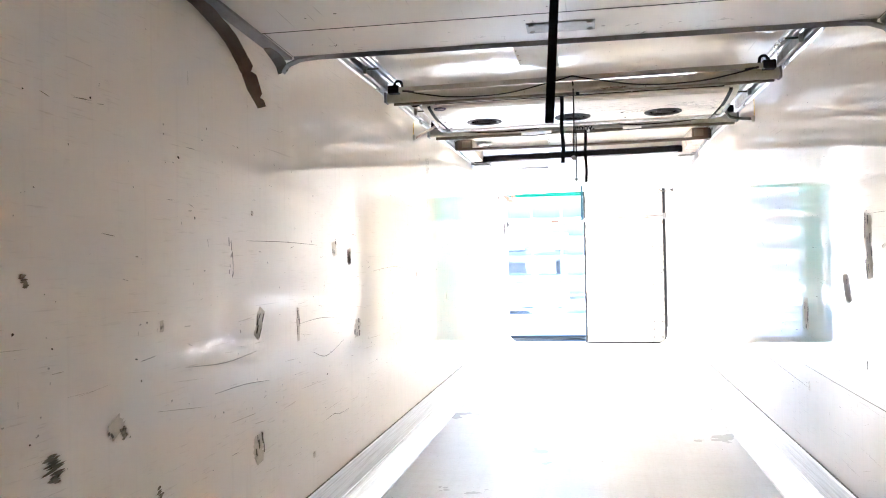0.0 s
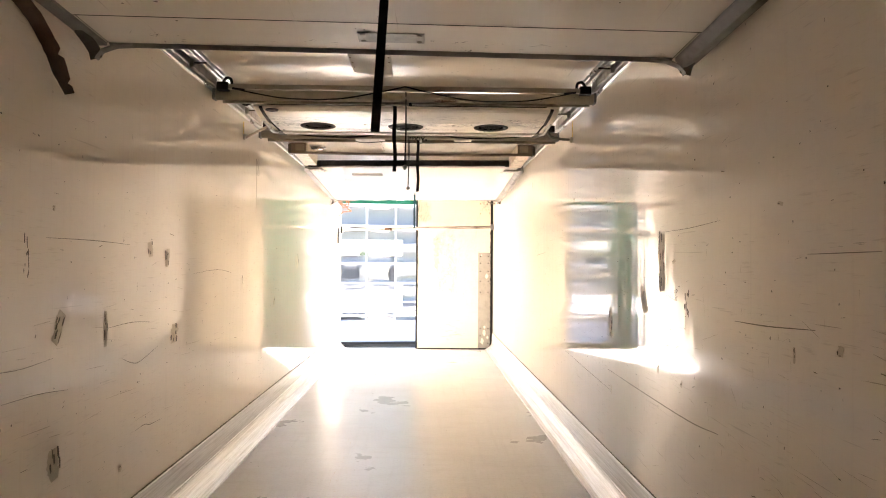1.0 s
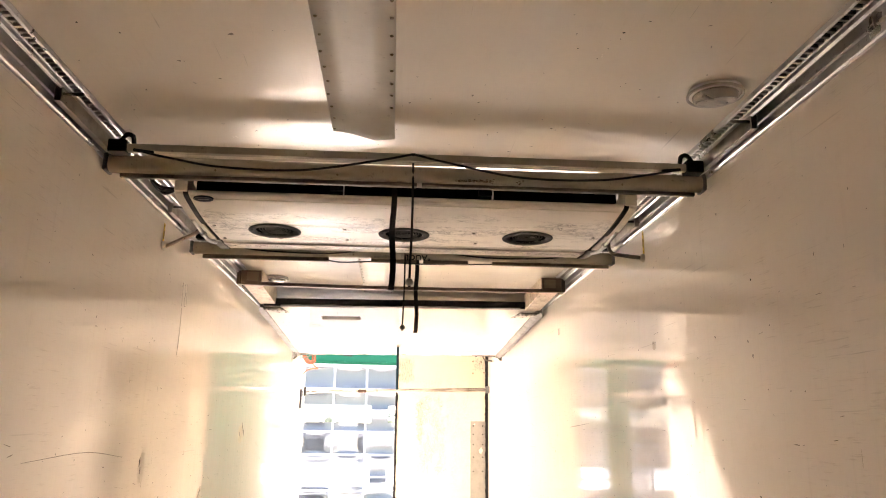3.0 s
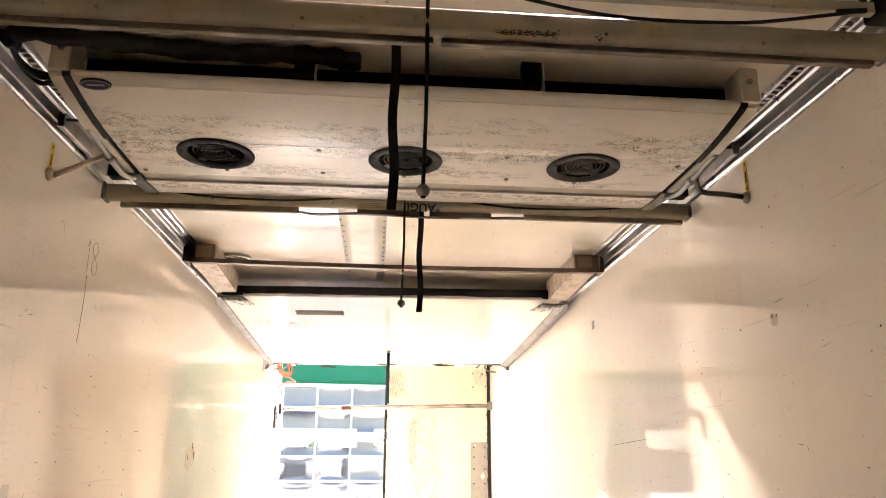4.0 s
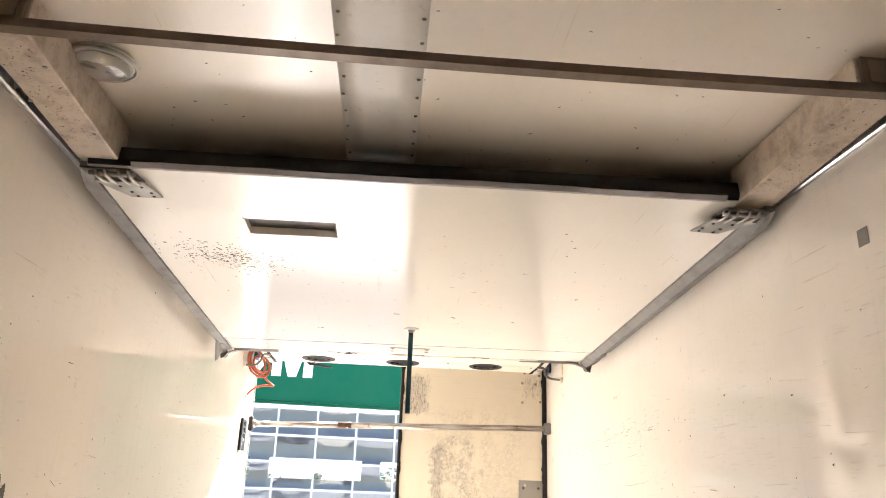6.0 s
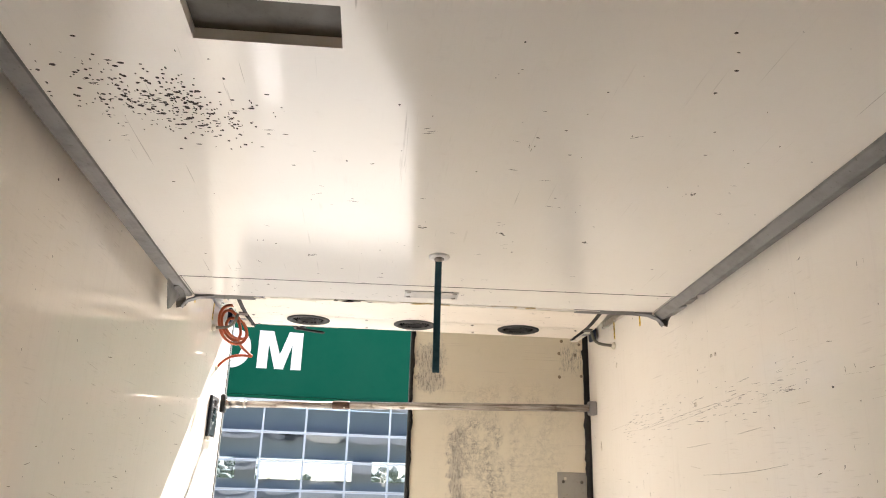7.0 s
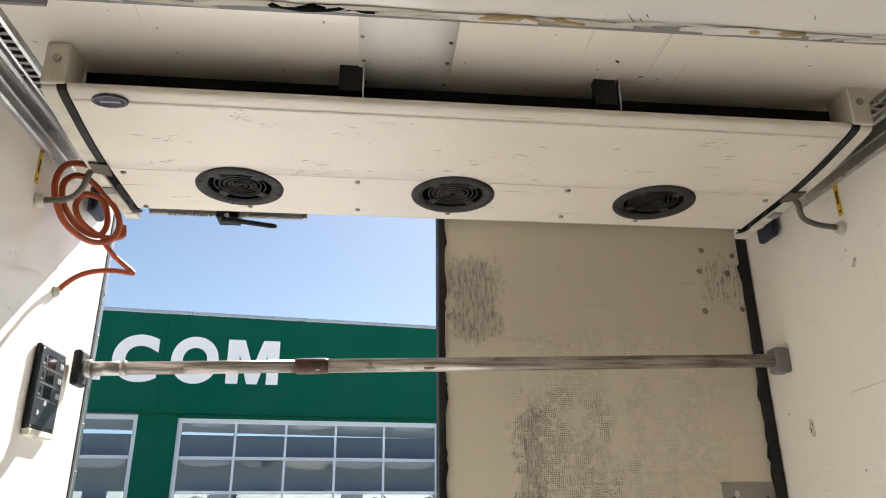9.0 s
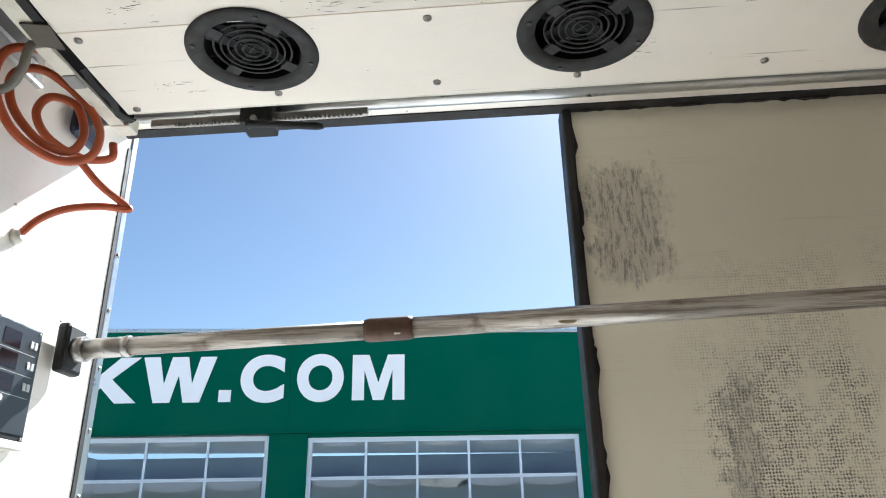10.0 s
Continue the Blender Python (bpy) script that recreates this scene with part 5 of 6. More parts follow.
# ---- load bars ----
def load_bar():
    ob = thing("load_bar", (0, 10.83, 1.93), "worn telescopic steel load bar braced between the walls", "bar")
    a, c = Vector((-1.19, 10.878, 1.908)), Vector((1.205, 10.855, 1.968))
    at = lambda t: a.lerp(c, t)
    b = bmesh.new()
    tube(b, [at(0.005), at(0.052)], 0.0235, 18)
    part("inner_tube", b, M_STEEL, ob)
    b = bmesh.new()
    tube(b, [at(0.049), at(0.053), at(0.057)], [0.024, 0.026, 0.024], 18)
    part("collar", b, M_STEEL, ob)
    b = bmesh.new()
    tube(b, [at(0.055), at(0.29)], 0.0215, 18)
    part("middle_tube", b, M_BARTUBE, ob)
    b = bmesh.new()
    tube(b, [at(0.284), at(0.288), at(0.325), at(0.330)], [0.024, 0.027, 0.027, 0.025], 18)
    part("clamp", b, M_CLAMP, ob, "brown rusty clamp sleeve")
    b = bmesh.new()
    tube(b, [at(0.32), at(0.99)], 0.0235, 18)
    part("outer_tube", b, M_BARTUBE, ob, "dirty grained tube")
    b = bmesh.new()
    bmesh.ops.create_icosphere(b, subdivisions=2, radius=1.0, matrix=Matrix.Translation(at(0.472) + Vector((0, -0.018, -0.0135))) @ pose(0, 0, 0, 53, 0, 0) @ Matrix.Diagonal((0.021, 0.010, 0.003, 1)))
    part("worn_hole", b, M_BOLTTAN, ob, "tan worn spot on the tube")
    part("clamp_mark", solid(-0.012, 0.002, -0.004, 0.004, -0.0008, 0.0008, m=Matrix.Translation(at(0.318) + Vector((0, -0.022, -0.0165))) @ pose(0, 0, 0, 53, 0, 0)), M_CAP, ob, "small pale label remnant")
    b = solid(-1.215, -1.185, 10.835, 10.915, 1.85, 1.965, 0.010)
    part("foot", b, M_RUBBER, ob, "black rubber foot")
    b = bmesh.new()
    tube(b, [at(-0.002), at(0.012)], 0.030, 16)
    part("foot_cup", b, M_STEEL, ob)
    part("foot", solid(1.176, 1.229, 10.825, 10.888, 1.922, 2.012, 0.008), M_SEAL, ob, "grey rubber foot")


load_bar()


def stowed_bar():
    ob = thing("ratchet_bar", (0, 10.76, 2.43), "shiny steel bar with a black ratchet stowed under the ceiling", "bar")
    b = bmesh.new()
    tube(b, [(-1.19, 10.762, 2.457), (1.19, 10.782, 2.469)], 0.019, 16)
    part("tube", b, M_ALU, ob)
    b = solid(-1.015, -0.49, 10.738, 10.752, 2.409, 2.430, 0.004)
    part("toothed_rack", b, M_STEEL, ob)
    b = bmesh.new()
    for k in range(43):
        box(b, -0.95 + 0.0105 * k, -0.944 + 0.0105 * k, 10.732, 10.74, 2.402, 2.414)
    tagged(part("teeth", b, M_STEEL, ob), kind="stuff")
    part("ratchet_housing", solid(-0.79, -0.715, 10.715, 10.79, 2.392, 2.488, 0.006), M_BLACK, ob, "black ratchet housing")
    b = bmesh.new()
    tube(b, smooth_line([(-0.765, 10.712, 2.384), (-0.71, 10.705, 2.376), (-0.645, 10.705, 2.368), (-0.585, 10.705, 2.361)], 4), [0.013] + [0.009] * 11 + [0.006], 8)
    part("lever", b, M_BLACK, ob)
    b = bmesh.new()
    tube(b, [(-0.752, 10.718, 2.397), (-0.752, 10.706, 2.397)], 0.008, 10)
    part("bolt_head", b, M_STEEL, ob)
    for s in (-1, 1):
        xa, xb = sorted((s * 1.185, s * 1.215))
        part("foot", solid(xa, xb, 10.73, 10.835, 2.405, 2.505, 0.012), M_BLUE, ob, "dark blue plastic foot")


stowed_bar()


# ---- controller on the wall, hose ----
def controller():
    ob = thing("controller_panel", (-1.2, 10.695, 1.8), "black refrigeration control panel with small displays and buttons", "control panel")
    part("case", solid(-1.229, -1.2125, 10.600, 10.790, 1.685, 1.93, 0.006), M_BLACK, ob, "black weathered case")
    face = part("face", solid(-1.2135, -1.2105, 10.608, 10.782, 1.70, 1.922, 0.001), shader("slate_panel_face", (0.035, 0.04, 0.048), 0.32), ob)
    disp = shader("dark_red_display", (0.012, 0.005, 0.007), 0.15)
    pale = shader("pale_button", (0.55, 0.55, 0.55), 0.5)
    for k in range(3):
        z = 1.888 - 0.045 * k
        part("display", solid(-1.2115, -1.2095, 10.660, 10.715, z - 0.017, z + 0.017), disp, face, "dark display window")
        part("divider", solid(-1.2115, -1.2100, 10.625, 10.770, z - 0.0235, z - 0.0225), pale, face)
        for y in (10.640, 10.753, 10.767):
            part("button", solid(-1.2115, -1.2085, y - 0.005, y + 0.005, z - 0.008, z + 0.008, 0.001), pale if y > 10.725 else M_BLACK, face)
    for k in range(3):
        for j in range(3):
            part("marking", solid(-1.2115, -1.2098, 10.625 + 0.006 * j, 10.628 + 0.006 * j, 1.874 - 0.045 * k, 1.880 - 0.045 * k), pale, face)
    for y, z in ((10.685, 1.765), (10.645, 1.735)):
        b = bmesh.new()
        tube(b, [(-1.2115, y, z), (-1.2085, y, z)], 0.007, 12)
        part("button", b, pale, face)
    b = bmesh.new()
    box(b, -1.229, -1.207, 10.605, 10.785, 1.668, 1.688, 0.004)
    part("lower_lip", b, M_CAP, ob, "cracked pale sealant lip")
    rivets("screw", ob, [(-1.211, y, z) for y in (10.615, 10.775) for z in (1.693, 1.915)], 0.004, 0.003, (1, 0, 0), M_STEEL)


controller()


def orange_hose():
    ob = thing("orange_hose", (-1.15, 10.6, 2.3), "coiled orange rubber hose hung by the wall", "hose")
    pts = [(-1.06, 10.62, 2.42), (-1.12, 10.56, 2.45), (-1.175, 10.50, 2.41), (-1.195, 10.50, 2.31), (-1.17, 10.55, 2.20), (-1.11, 10.62, 2.155), (-1.05, 10.66, 2.185), (-1.035, 10.66, 2.27),
           (-1.08, 10.64, 2.36), (-1.15, 10.58, 2.415), (-1.185, 10.535, 2.36), (-1.18, 10.55, 2.27), (-1.14, 10.60, 2.20), (-1.09, 10.64, 2.19), (-1.075, 10.66, 2.26), (-1.10, 10.65, 2.35),
           (-1.15, 10.62, 2.36), (-1.17, 10.61, 2.30), (-1.15, 10.64, 2.24), (-1.10, 10.70, 2.215), (-1.05, 10.74, 2.24), (-1.05, 10.74, 2.29)]
    pts = [(max(-1.136 + 0.88 * (x + 1.12), -1.213), y - 0.04, 2.466 - (2.45 - z) * 0.76) for x, y, z in pts]
    b = bmesh.new()
    tube(b, smooth_line(pts, 7), 0.0095, 10)
    part("coil", b, M_ORANGE, ob)
    b = bmesh.new()
    tube(b, smooth_line([(-1.12, 10.66, 2.28), (-1.09, 10.70, 2.240), (-1.045, 10.74, 2.205), (-1.04, 10.742, 2.195), (-1.09, 10.72, 2.195), (-1.15, 10.69, 2.178), (-1.19, 10.665, 2.145), (-1.222, 10.655, 2.105)], 7), 0.0085, 10)
    part("tail", b, M_ORANGE, ob)
    b = bmesh.new()
    tube(b, [(-1.229, 10.653, 2.10), (-1.222, 10.653, 2.10), (-1.213, 10.653, 2.103)], [0.019, 0.016, 0.011], 12)
    part("wall_gland", b, M_CAP, ob, "smeared sealant round the hose")


orange_hose()


# ---- outside: ground, hall ----
GROUND = -1.36
single("ground", solid(-400, 400, -400, 600, GROUND - 0.5, GROUND), M_ASPHALT, "pale grey concrete yard", kind="structure")

HALL = thing("workshop_hall", (-1.5, 23.0, GROUND), "dark green clad workshop hall with glazed sectional doors", "building", turn=(0, 0, 5.9))
HZ = -GROUND


def hall(name, bm, mat, label="", parent=None):
    return part(name, bm, mat, parent or HALL, label, local=True)


def sloped_top(bm):
    """The parapet drops slowly along the facade."""
    for v in bm.verts:
        if v.co.z > 5.0 + HZ:
            v.co.z -= 0.06 + 0.0105 * (v.co.x + 5.9)
    return bm


for u0, u1 in ((-14.0, -8.2), (-8.196, -2.64), (-2.636, 2.94), (2.944, 9.0)):
    hall("fascia_panel", sloped_top(solid(u0, u1, -0.16, 0.0, 3.40 + HZ, 5.38 + HZ, 0.004)), M_GREEN)
hall("fascia_ledge", solid(-14.0, 9.0, -0.185, -0.162, 3.395 + HZ, 3.425 + HZ, 0.003), M_GREEN, "narrow folded ledge under the fascia")
hall("roof_edge", sloped_top(solid(-14.0, 9.0, -0.20, 0.05, 5.385 + HZ, 5.455 + HZ, 0.004)), M_ALU, "pale metal roof edge")
for u0, u1 in ((-14.0, -6.60), (-2.98, -2.28), (2.74, 9.0)):
    hall("pier", solid(u0, u1, -0.06, 0.25, 0, 3.40 + HZ, 0.003), M_GREEN)


def sectional_door(u0, u1, lines, rows, bottom):
    frame = bmesh.new()
    top = rows[0] + HZ
    box(frame, u0, u0 + 0.085, 0.02, 0.09, bottom + HZ, top)
    box(frame, u1 - 0.085, u1, 0.02, 0.09, bottom + HZ, top)
    box(frame, u0 + 0.085, u1 - 0.085, 0.02, 0.09, top - 0.085, top)
    us = [u0 + 0.085, *lines, u1 - 0.085]
    for z in rows[1:]:
        box(frame, u0 + 0.085, u1 - 0.085, 0.03, 0.085, z + HZ - 0.028, z + HZ - 0.003)
        box(frame, u0 + 0.085, u1 - 0.085, 0.026, 0.085, z + HZ + 0.003, z + HZ + 0.028)
    for u in lines:
        for z0, z1 in zip(rows[1:], rows):
            box(frame, u - 0.022, u + 0.022, 0.032, 0.08, z0 + HZ + 0.028, z1 + HZ - (0.085 if z1 == rows[0] else 0.028))
    door = hall("sectional_door", frame, M_FRAME, "white framed sectional door with rows of panes")
    hall("bottom_section", solid(u0 + 0.085, u1 - 0.085, 0.03, 0.085, bottom + HZ + 0.02, rows[-1] + HZ - 0.03, 0.004), M_DOORPANEL, "pale blue-grey bottom section", door)
    hall("floor_seal", solid(u0, u1, 0.03, 0.085, bottom + HZ - 0.06, bottom + HZ + 0.018), M_RUBBER, "", door)
    rnd = random.Random(int(100 * (u1 + 20)))
    for a, c in zip(us, us[1:]):
        for z0, z1 in zip(rows[1:], rows):
            w, h = (c - a) / 2 - 0.02, (z1 - z0) / 2 - 0.028
            b = bmesh.new()
            n = 8
            amp = rnd.uniform(0.012, 0.022)
            grid = [[b.verts.new(((a + c) / 2 + w * (2 * i / n - 1), 0.045 + amp * (1 - (2 * i / n - 1) ** 4) * (1 - (2 * j / n - 1) ** 4) + rnd.uniform(-0.0006, 0.0006), (z0 + z1) / 2 + HZ + h * (2 * j / n - 1))) for j in range(n + 1)] for i in range(n + 1)]
            for i in range(n):
                for j in range(n):
                    b.faces.new((grid[i][j], grid[i + 1][j], grid[i + 1][j + 1], grid[i][j + 1])).smooth = True
            pane = hall("pane", b, M_GLASS, "", door)
            pane.visible_shadow = False


sectional_door(-2.28, 2.74, [-1.21, -0.27, 0.68, 1.63], [3.335, 2.615, 2.005, 1.39, 0.745, 0.13, -0.50], -1.18)
sectional_door(-6.60, -2.98, [-5.22, -4.10], [3.38, 2.62, 1.86, 1.10, 0.34, -0.42], -1.18)
hall("door_head", solid(-2.28, 2.74, -0.02, 0.09, 3.338 + HZ, 3.398 + HZ), M_GREEN, "dark green door head")
# sign letters, each fitted to its own width
STROKES = {
    "K": [[(0, 0), (0.3, 0), (0.3, 1), (0, 1)], [(0.301, 0.565), (0.66, 1), (1.0, 1), (0.55, 0.52), (1.0, 0), (0.64, 0), (0.38, 0.34), (0.301, 0.25)]],
    "W": [[(0, 1), (0.19, 0), (0.41, 0), (0.5, 0.60), (0.59, 0), (0.81, 0), (1.0, 1), (0.78, 1), (0.69, 0.40), (0.61, 1), (0.39, 1), (0.31, 0.40), (0.22, 1)]],
    "M": [[(0, 0), (0.23, 0), (0.23, 0.66), (0.40, 0), (0.60, 0), (0.77, 0.66), (0.77, 0), (1, 0), (1, 1), (0.68, 1), (0.5, 0.38), (0.32, 1), (0, 1)]],
    ".": [[(0, 0), (1, 0), (1, 1), (0, 1)]],
}


def letter(ch, u0, u1, z0, z1):
    if ch in STROKES:
        b = bmesh.new()
        for outline in STROKES[ch]:
            prism(b, [(u0 + (u1 - u0) * p, z0 + HZ + (z1 - z0) * q) for p, q in outline], "y", -0.178, -0.161)
        hall("letter", b, M_LETTER)
        return
    c = bpy.data.curves.new("letter", "FONT")
    c.body, c.size, c.extrude, c.offset = ch, 1.0, 0.02, 0.05
    tmp = bpy.data.objects.new("tmp", c)
    me = bpy.data.meshes.new_from_object(tmp)
    bpy.data.objects.remove(tmp)
    xs, ys = [v.co.x for v in me.vertices], [v.co.y for v in me.vertices]
    sx, sy = (u1 - u0) / (max(xs) - min(xs)), (z1 - z0) / (max(ys) - min(ys))
    for v in me.vertices:
        v.co = Vector((u0 + (v.co.x - min(xs)) * sx, -0.178 - 0.6 * v.co.z, z0 + HZ + (v.co.y - min(ys)) * sy))
    me.materials.append(M_LETTER)
    o = new("letter", me)
    o.parent = HALL


for _ch, _a, _b in (("K", -6.55, -5.45), ("W", -5.40, -4.035), (".", -3.946, -3.72), ("C", -3.56, -2.745), ("O", -2.51, -1.64), ("M", -1.48, -0.50)):
    letter(_ch, _a, _b, 3.98 if _ch not in "CO" else 3.955, (4.835 if _ch not in "CO" else 4.86) if _ch != "." else 4.20)

# shell of the hall, open on the far side through a band of windows and a doorway
hall("side_wall", solid(-14.0, -13.8, 0.25, 18.0, 0, 5.0 + HZ), M_HALL)
hall("side_wall", solid(8.8, 9.0, 0.25, 18.0, 0, 5.0 + HZ), M_HALL)
hall("roof", sloped_top(solid(-14.0, 9.0, 0.05, 18.2, 5.2 + HZ, 5.36 + HZ)), M_HALL)
hall("hall_floor", solid(-14.0, 9.0, 0.0, 18.0, 0.0, 0.02), M_CONCRETE)
hall("lintel", solid(-13.8, 8.8, 0.0, 0.2, 3.40 + HZ, 5.0 + HZ), M_HALL)
hall("far_wall", solid(-13.8, 8.8, 18.0, 18.2, 2.75 + HZ, 5.0 + HZ), M_HALL)
hall("far_wall", solid(-13.8, 8.8, 18.0, 18.2, -0.35 + HZ, 1.85 + HZ), M_HALL)
for u in (-13.8, -8.0, -3.0, 2.2, 7.4):
    hall("far_pier", solid(u, u + 0.9, 17.9, 18.2, 0, 2.75 + HZ), M_HALL)

# far woods behind the hall: many small clumps
_rnd = random.Random(11)
_ico = bmesh.new()
bmesh.ops.create_icosphere(_ico, subdivisions=1, radius=1.0)
_iv = np.array([v.co[:] for v in _ico.verts])
_if = np.array([[v.index for v in f.verts] for f in _ico.faces])
_ico.free()
_vs, _fs = [], []
for k in range(1500):
    x, y = _rnd.uniform(-75, 75), _rnd.uniform(95, 112)
    top = 4.2 + 1.6 * math.sin(x * 0.23) + 1.1 * math.sin(x * 0.71 + 1) + _rnd.uniform(-0.5, 0.7)
    z = GROUND + _rnd.random() ** 0.6 * top
    r = np.array([_rnd.uniform(0.35, 0.95), _rnd.uniform(0.35, 0.95), _rnd.uniform(0.3, 0.8)])
    _fs.append(_if + len(_iv) * k)
    _vs.append(_iv * r * (1 + 0.25 * np.sin(_iv[:, [1, 2, 0]] * 5 + k)) + (x, y, z))
_me = bpy.data.meshes.new("tmp_woods")
_me.from_pydata(np.concatenate(_vs).tolist(), [], np.concatenate(_fs).tolist())
b = bmesh.new()
b.from_mesh(_me)
bpy.data.meshes.remove(_me)
single("far_woods", b, M_LEAVES, "dark distant line of trees behind the hall", "trees", kind="stuff")


# ---- wear on the walls, ceiling and partition: chips, scuffs, scratches ----
def on_wall(s, y, z, lift=0.0006):
    return Vector((s * (W - lift), y, z))


def scuff(wall, s, y, z, w, h, lean=0.0, seed=0, mode=""):
    """A ragged patch where the gel coat is knocked off."""
    rnd = random.Random(seed * 31 + int(1000 * y))
    c, d = math.cos(lean), math.sin(lean)
    n = 11

    def strip(q0, q1, width, off, depth, name, mat, parent):
        left, right = [], []
        drift = off
        for k in range(n):
            t = k / (n - 1)
            drift += rnd.uniform(-0.12, 0.12) * width
            r = width * (0.55 + 0.45 * math.sin(math.pi * (0.12 + 0.76 * t))) * rnd.uniform(0.65, 1.0)
            q = q0 + (q1 - q0) * (t + rnd.uniform(-0.03, 0.03))
            left.append((drift - r, q))
            right.append((drift + r, q + rnd.uniform(-0.03, 0.03) * h))
        b = bmesh.new()
        prism(b, [(y + p * c - q * d, z + p * d + q * c) for p, q in left + right[::-1]], "x", *sorted((s * (W + 0.001), s * (W - depth))))
        return part(name, b, mat, parent)

    if mode == "smear":
        # dark rubbed-in dirt: ragged level strokes, close together
        n_rows = max(5, int(h / 0.0055))
        for k in range(n_rows):
            q = h * ((k + rnd.uniform(0.2, 0.8)) / n_rows - 0.5)
            reach = 0.5 * w * math.sqrt(max(0.1, 1 - (1.7 * q / h) ** 2)) * rnd.uniform(0.6, 1.1)
            mid, tilt, thick = -0.35 * q + rnd.gauss(0, 0.09) * w, rnd.gauss(0.12, 0.08), h / n_rows * rnd.uniform(0.9, 1.9)
            ring = [(-reach, 0), (-0.5 * reach, -0.4 * thick), (0.3 * reach, -0.55 * thick), (reach, 0.1 * thick), (0.4 * reach, 0.5 * thick), (-0.4 * reach, 0.45 * thick)]
            b = bmesh.new()
            prism(b, [(y + mid + p, z + q + r + tilt * p) for p, r in ring], "x", *sorted((s * (W + 0.001), s * (W - 0.0007))))
            part("dirt_stroke", b, M_SMEAR if rnd.random() < 0.75 else M_STRIP, wall)
        return
    w *= 1.7
    if mode == "broken":
        # scattered dark nicks, with no bare patch between them
        for k in range(11):
            a = rnd.uniform(-0.5, 0.42)
            strip(a * h, (a + rnd.choice((0.04, 0.07, 0.22)) * rnd.uniform(0.7, 1.3)) * h, w * rnd.uniform(0.015, 0.06), rnd.uniform(-0.4, 0.4) * w, 0.001, "scuff_nick", M_BROWNSEAL, wall)
        return
    o = strip(-h / 2, h / 2, w / 2, 0.0, 0.0008, "scuff", M_SCUFF_PALE if mode == "pale" else M_SCUFF, wall)
    for k in range(2 if mode == "pale" else 3 if h < 0.09 else 6):
        # dark slivers, mostly along the patch's edges
        a = rnd.uniform(-0.48, 0.25)
        edge = rnd.choice((-1, 1)) * w * (rnd.uniform(0.22, 0.36) if k % 3 else rnd.uniform(0.0, 0.2))
        strip(a * h, (a + rnd.uniform(0.14, 0.34)) * h, w * rnd.uniform(0.03, 0.09), edge, 0.0013, "scuff_core", M_BROWNSEAL, o)


def scratch(wall, s, pts, w):
    b = bmesh.new()
    line = smooth_line([on_wall(s, y, z, 0.0002) for y, z in pts], 5)
    rows = []
    for i, p in enumerate(line):
        d = (line[min(i + 1, len(line) - 1)] - line[max(i - 1, 0)]).normalized()
        side = d.cross(Vector((1, 0, 0))).normalized() * w * 0.6 * (0.35 + 0.65 * math.sin(math.pi * (i + 0.6) / (len(line) + 0.2)))
        rows.append((b.verts.new(p - side), b.verts.new(p + side), b.verts.new(p - Vector((s * 0.0006, 0, 0)))))
    for p, q in zip(rows, rows[1:]):
        b.faces.new((p[0], p[2], q[2], q[0]))
        b.faces.new((p[2], p[1], q[1], q[2]))
    part("scratch", b, M_PENCIL, wall)


for _k, (_y, _z, _w, _h, _a, *_m) in enumerate(((1.80, 1.38, 0.026, 0.17, 0.05, "broken"), (2.92, 1.43, 0.045, 0.075, 0.2), (3.15, 1.39, 0.042, 0.095, 0.0), (2.03, 1.12, 0.045, 0.13, -0.5), (2.43, 1.08, 0.026, 0.15, 0.0),
        (3.28, 0.98, 0.075, 0.105, 0.0), (4.77, 1.23, 0.06, 0.14, 0.0, "pale"), (2.02, 0.62, 0.055, 0.12, 0.1), (2.60, 0.44, 0.024, 0.03, 0.0), (1.98, 1.56, 0.014, 0.02, 0.0), (0.79, 1.33, 0.028, 0.035, 0.0, "smear"),
        (1.12, 0.905, 0.05, 0.05, 0.5), (1.155, 0.885, 0.03, 0.04, 0.0, "smear"), (0.88, 0.86, 0.070, 0.075, 0.0, "smear"), (1.35, 1.17, 0.014, 0.035, 0.0), (1.33, 0.66, 0.035, 0.04, 0.0, "smear"), (7.07, 1.39, 0.12, 0.14, 0.3), (5.9, 1.02, 0.05, 0.09, 0.1))):
    scuff(wall_west, -1, _y, _z, _w, _h, _a, _k, *_m)
for _k, (_y, _z, _w, _h, _a, *_m) in enumerate(((2.645, 1.445, 0.055, 0.15, 0.1), (2.635, 1.315, 0.060, 0.14, -0.12), (3.56, 1.03, 0.06, 0.17, 0.1), (2.32, 1.21, 0.050, 0.13, 0.0, "broken"), (1.43, 1.10, 0.010, 0.05, 0.0), (3.54, 0.64, 0.018, 0.05, 0.0),
        (2.69, 0.88, 0.016, 0.04, 0.2), (2.38, 0.86, 0.014, 0.03, 0.2), (1.19, 1.14, 0.02, 0.03, 0.0), (1.51, 1.56, 0.026, 0.012, 0.2), (2.89, 1.20, 0.065, 0.13, 0.0, "pale"), (2.47, 1.385, 0.03, 0.014, -0.3), (2.45, 1.24, 0.03, 0.06, 0.1, "broken"),
        (9.32, 1.82, 0.02, 0.02, 0.0), (9.12, 2.01, 0.018, 0.014, 0.0), (9.08, 2.01, 0.016, 0.016, 0.0), (10.40, 2.18, 0.012, 0.03, 0.3), (10.77, 1.72, 0.02, 0.06, 0.0), (4.62, 1.84, 0.03, 0.04, 0.2))):
    scuff(wall_east, 1, _y, _z, _w, _h, _a, 40 + _k, *_m)
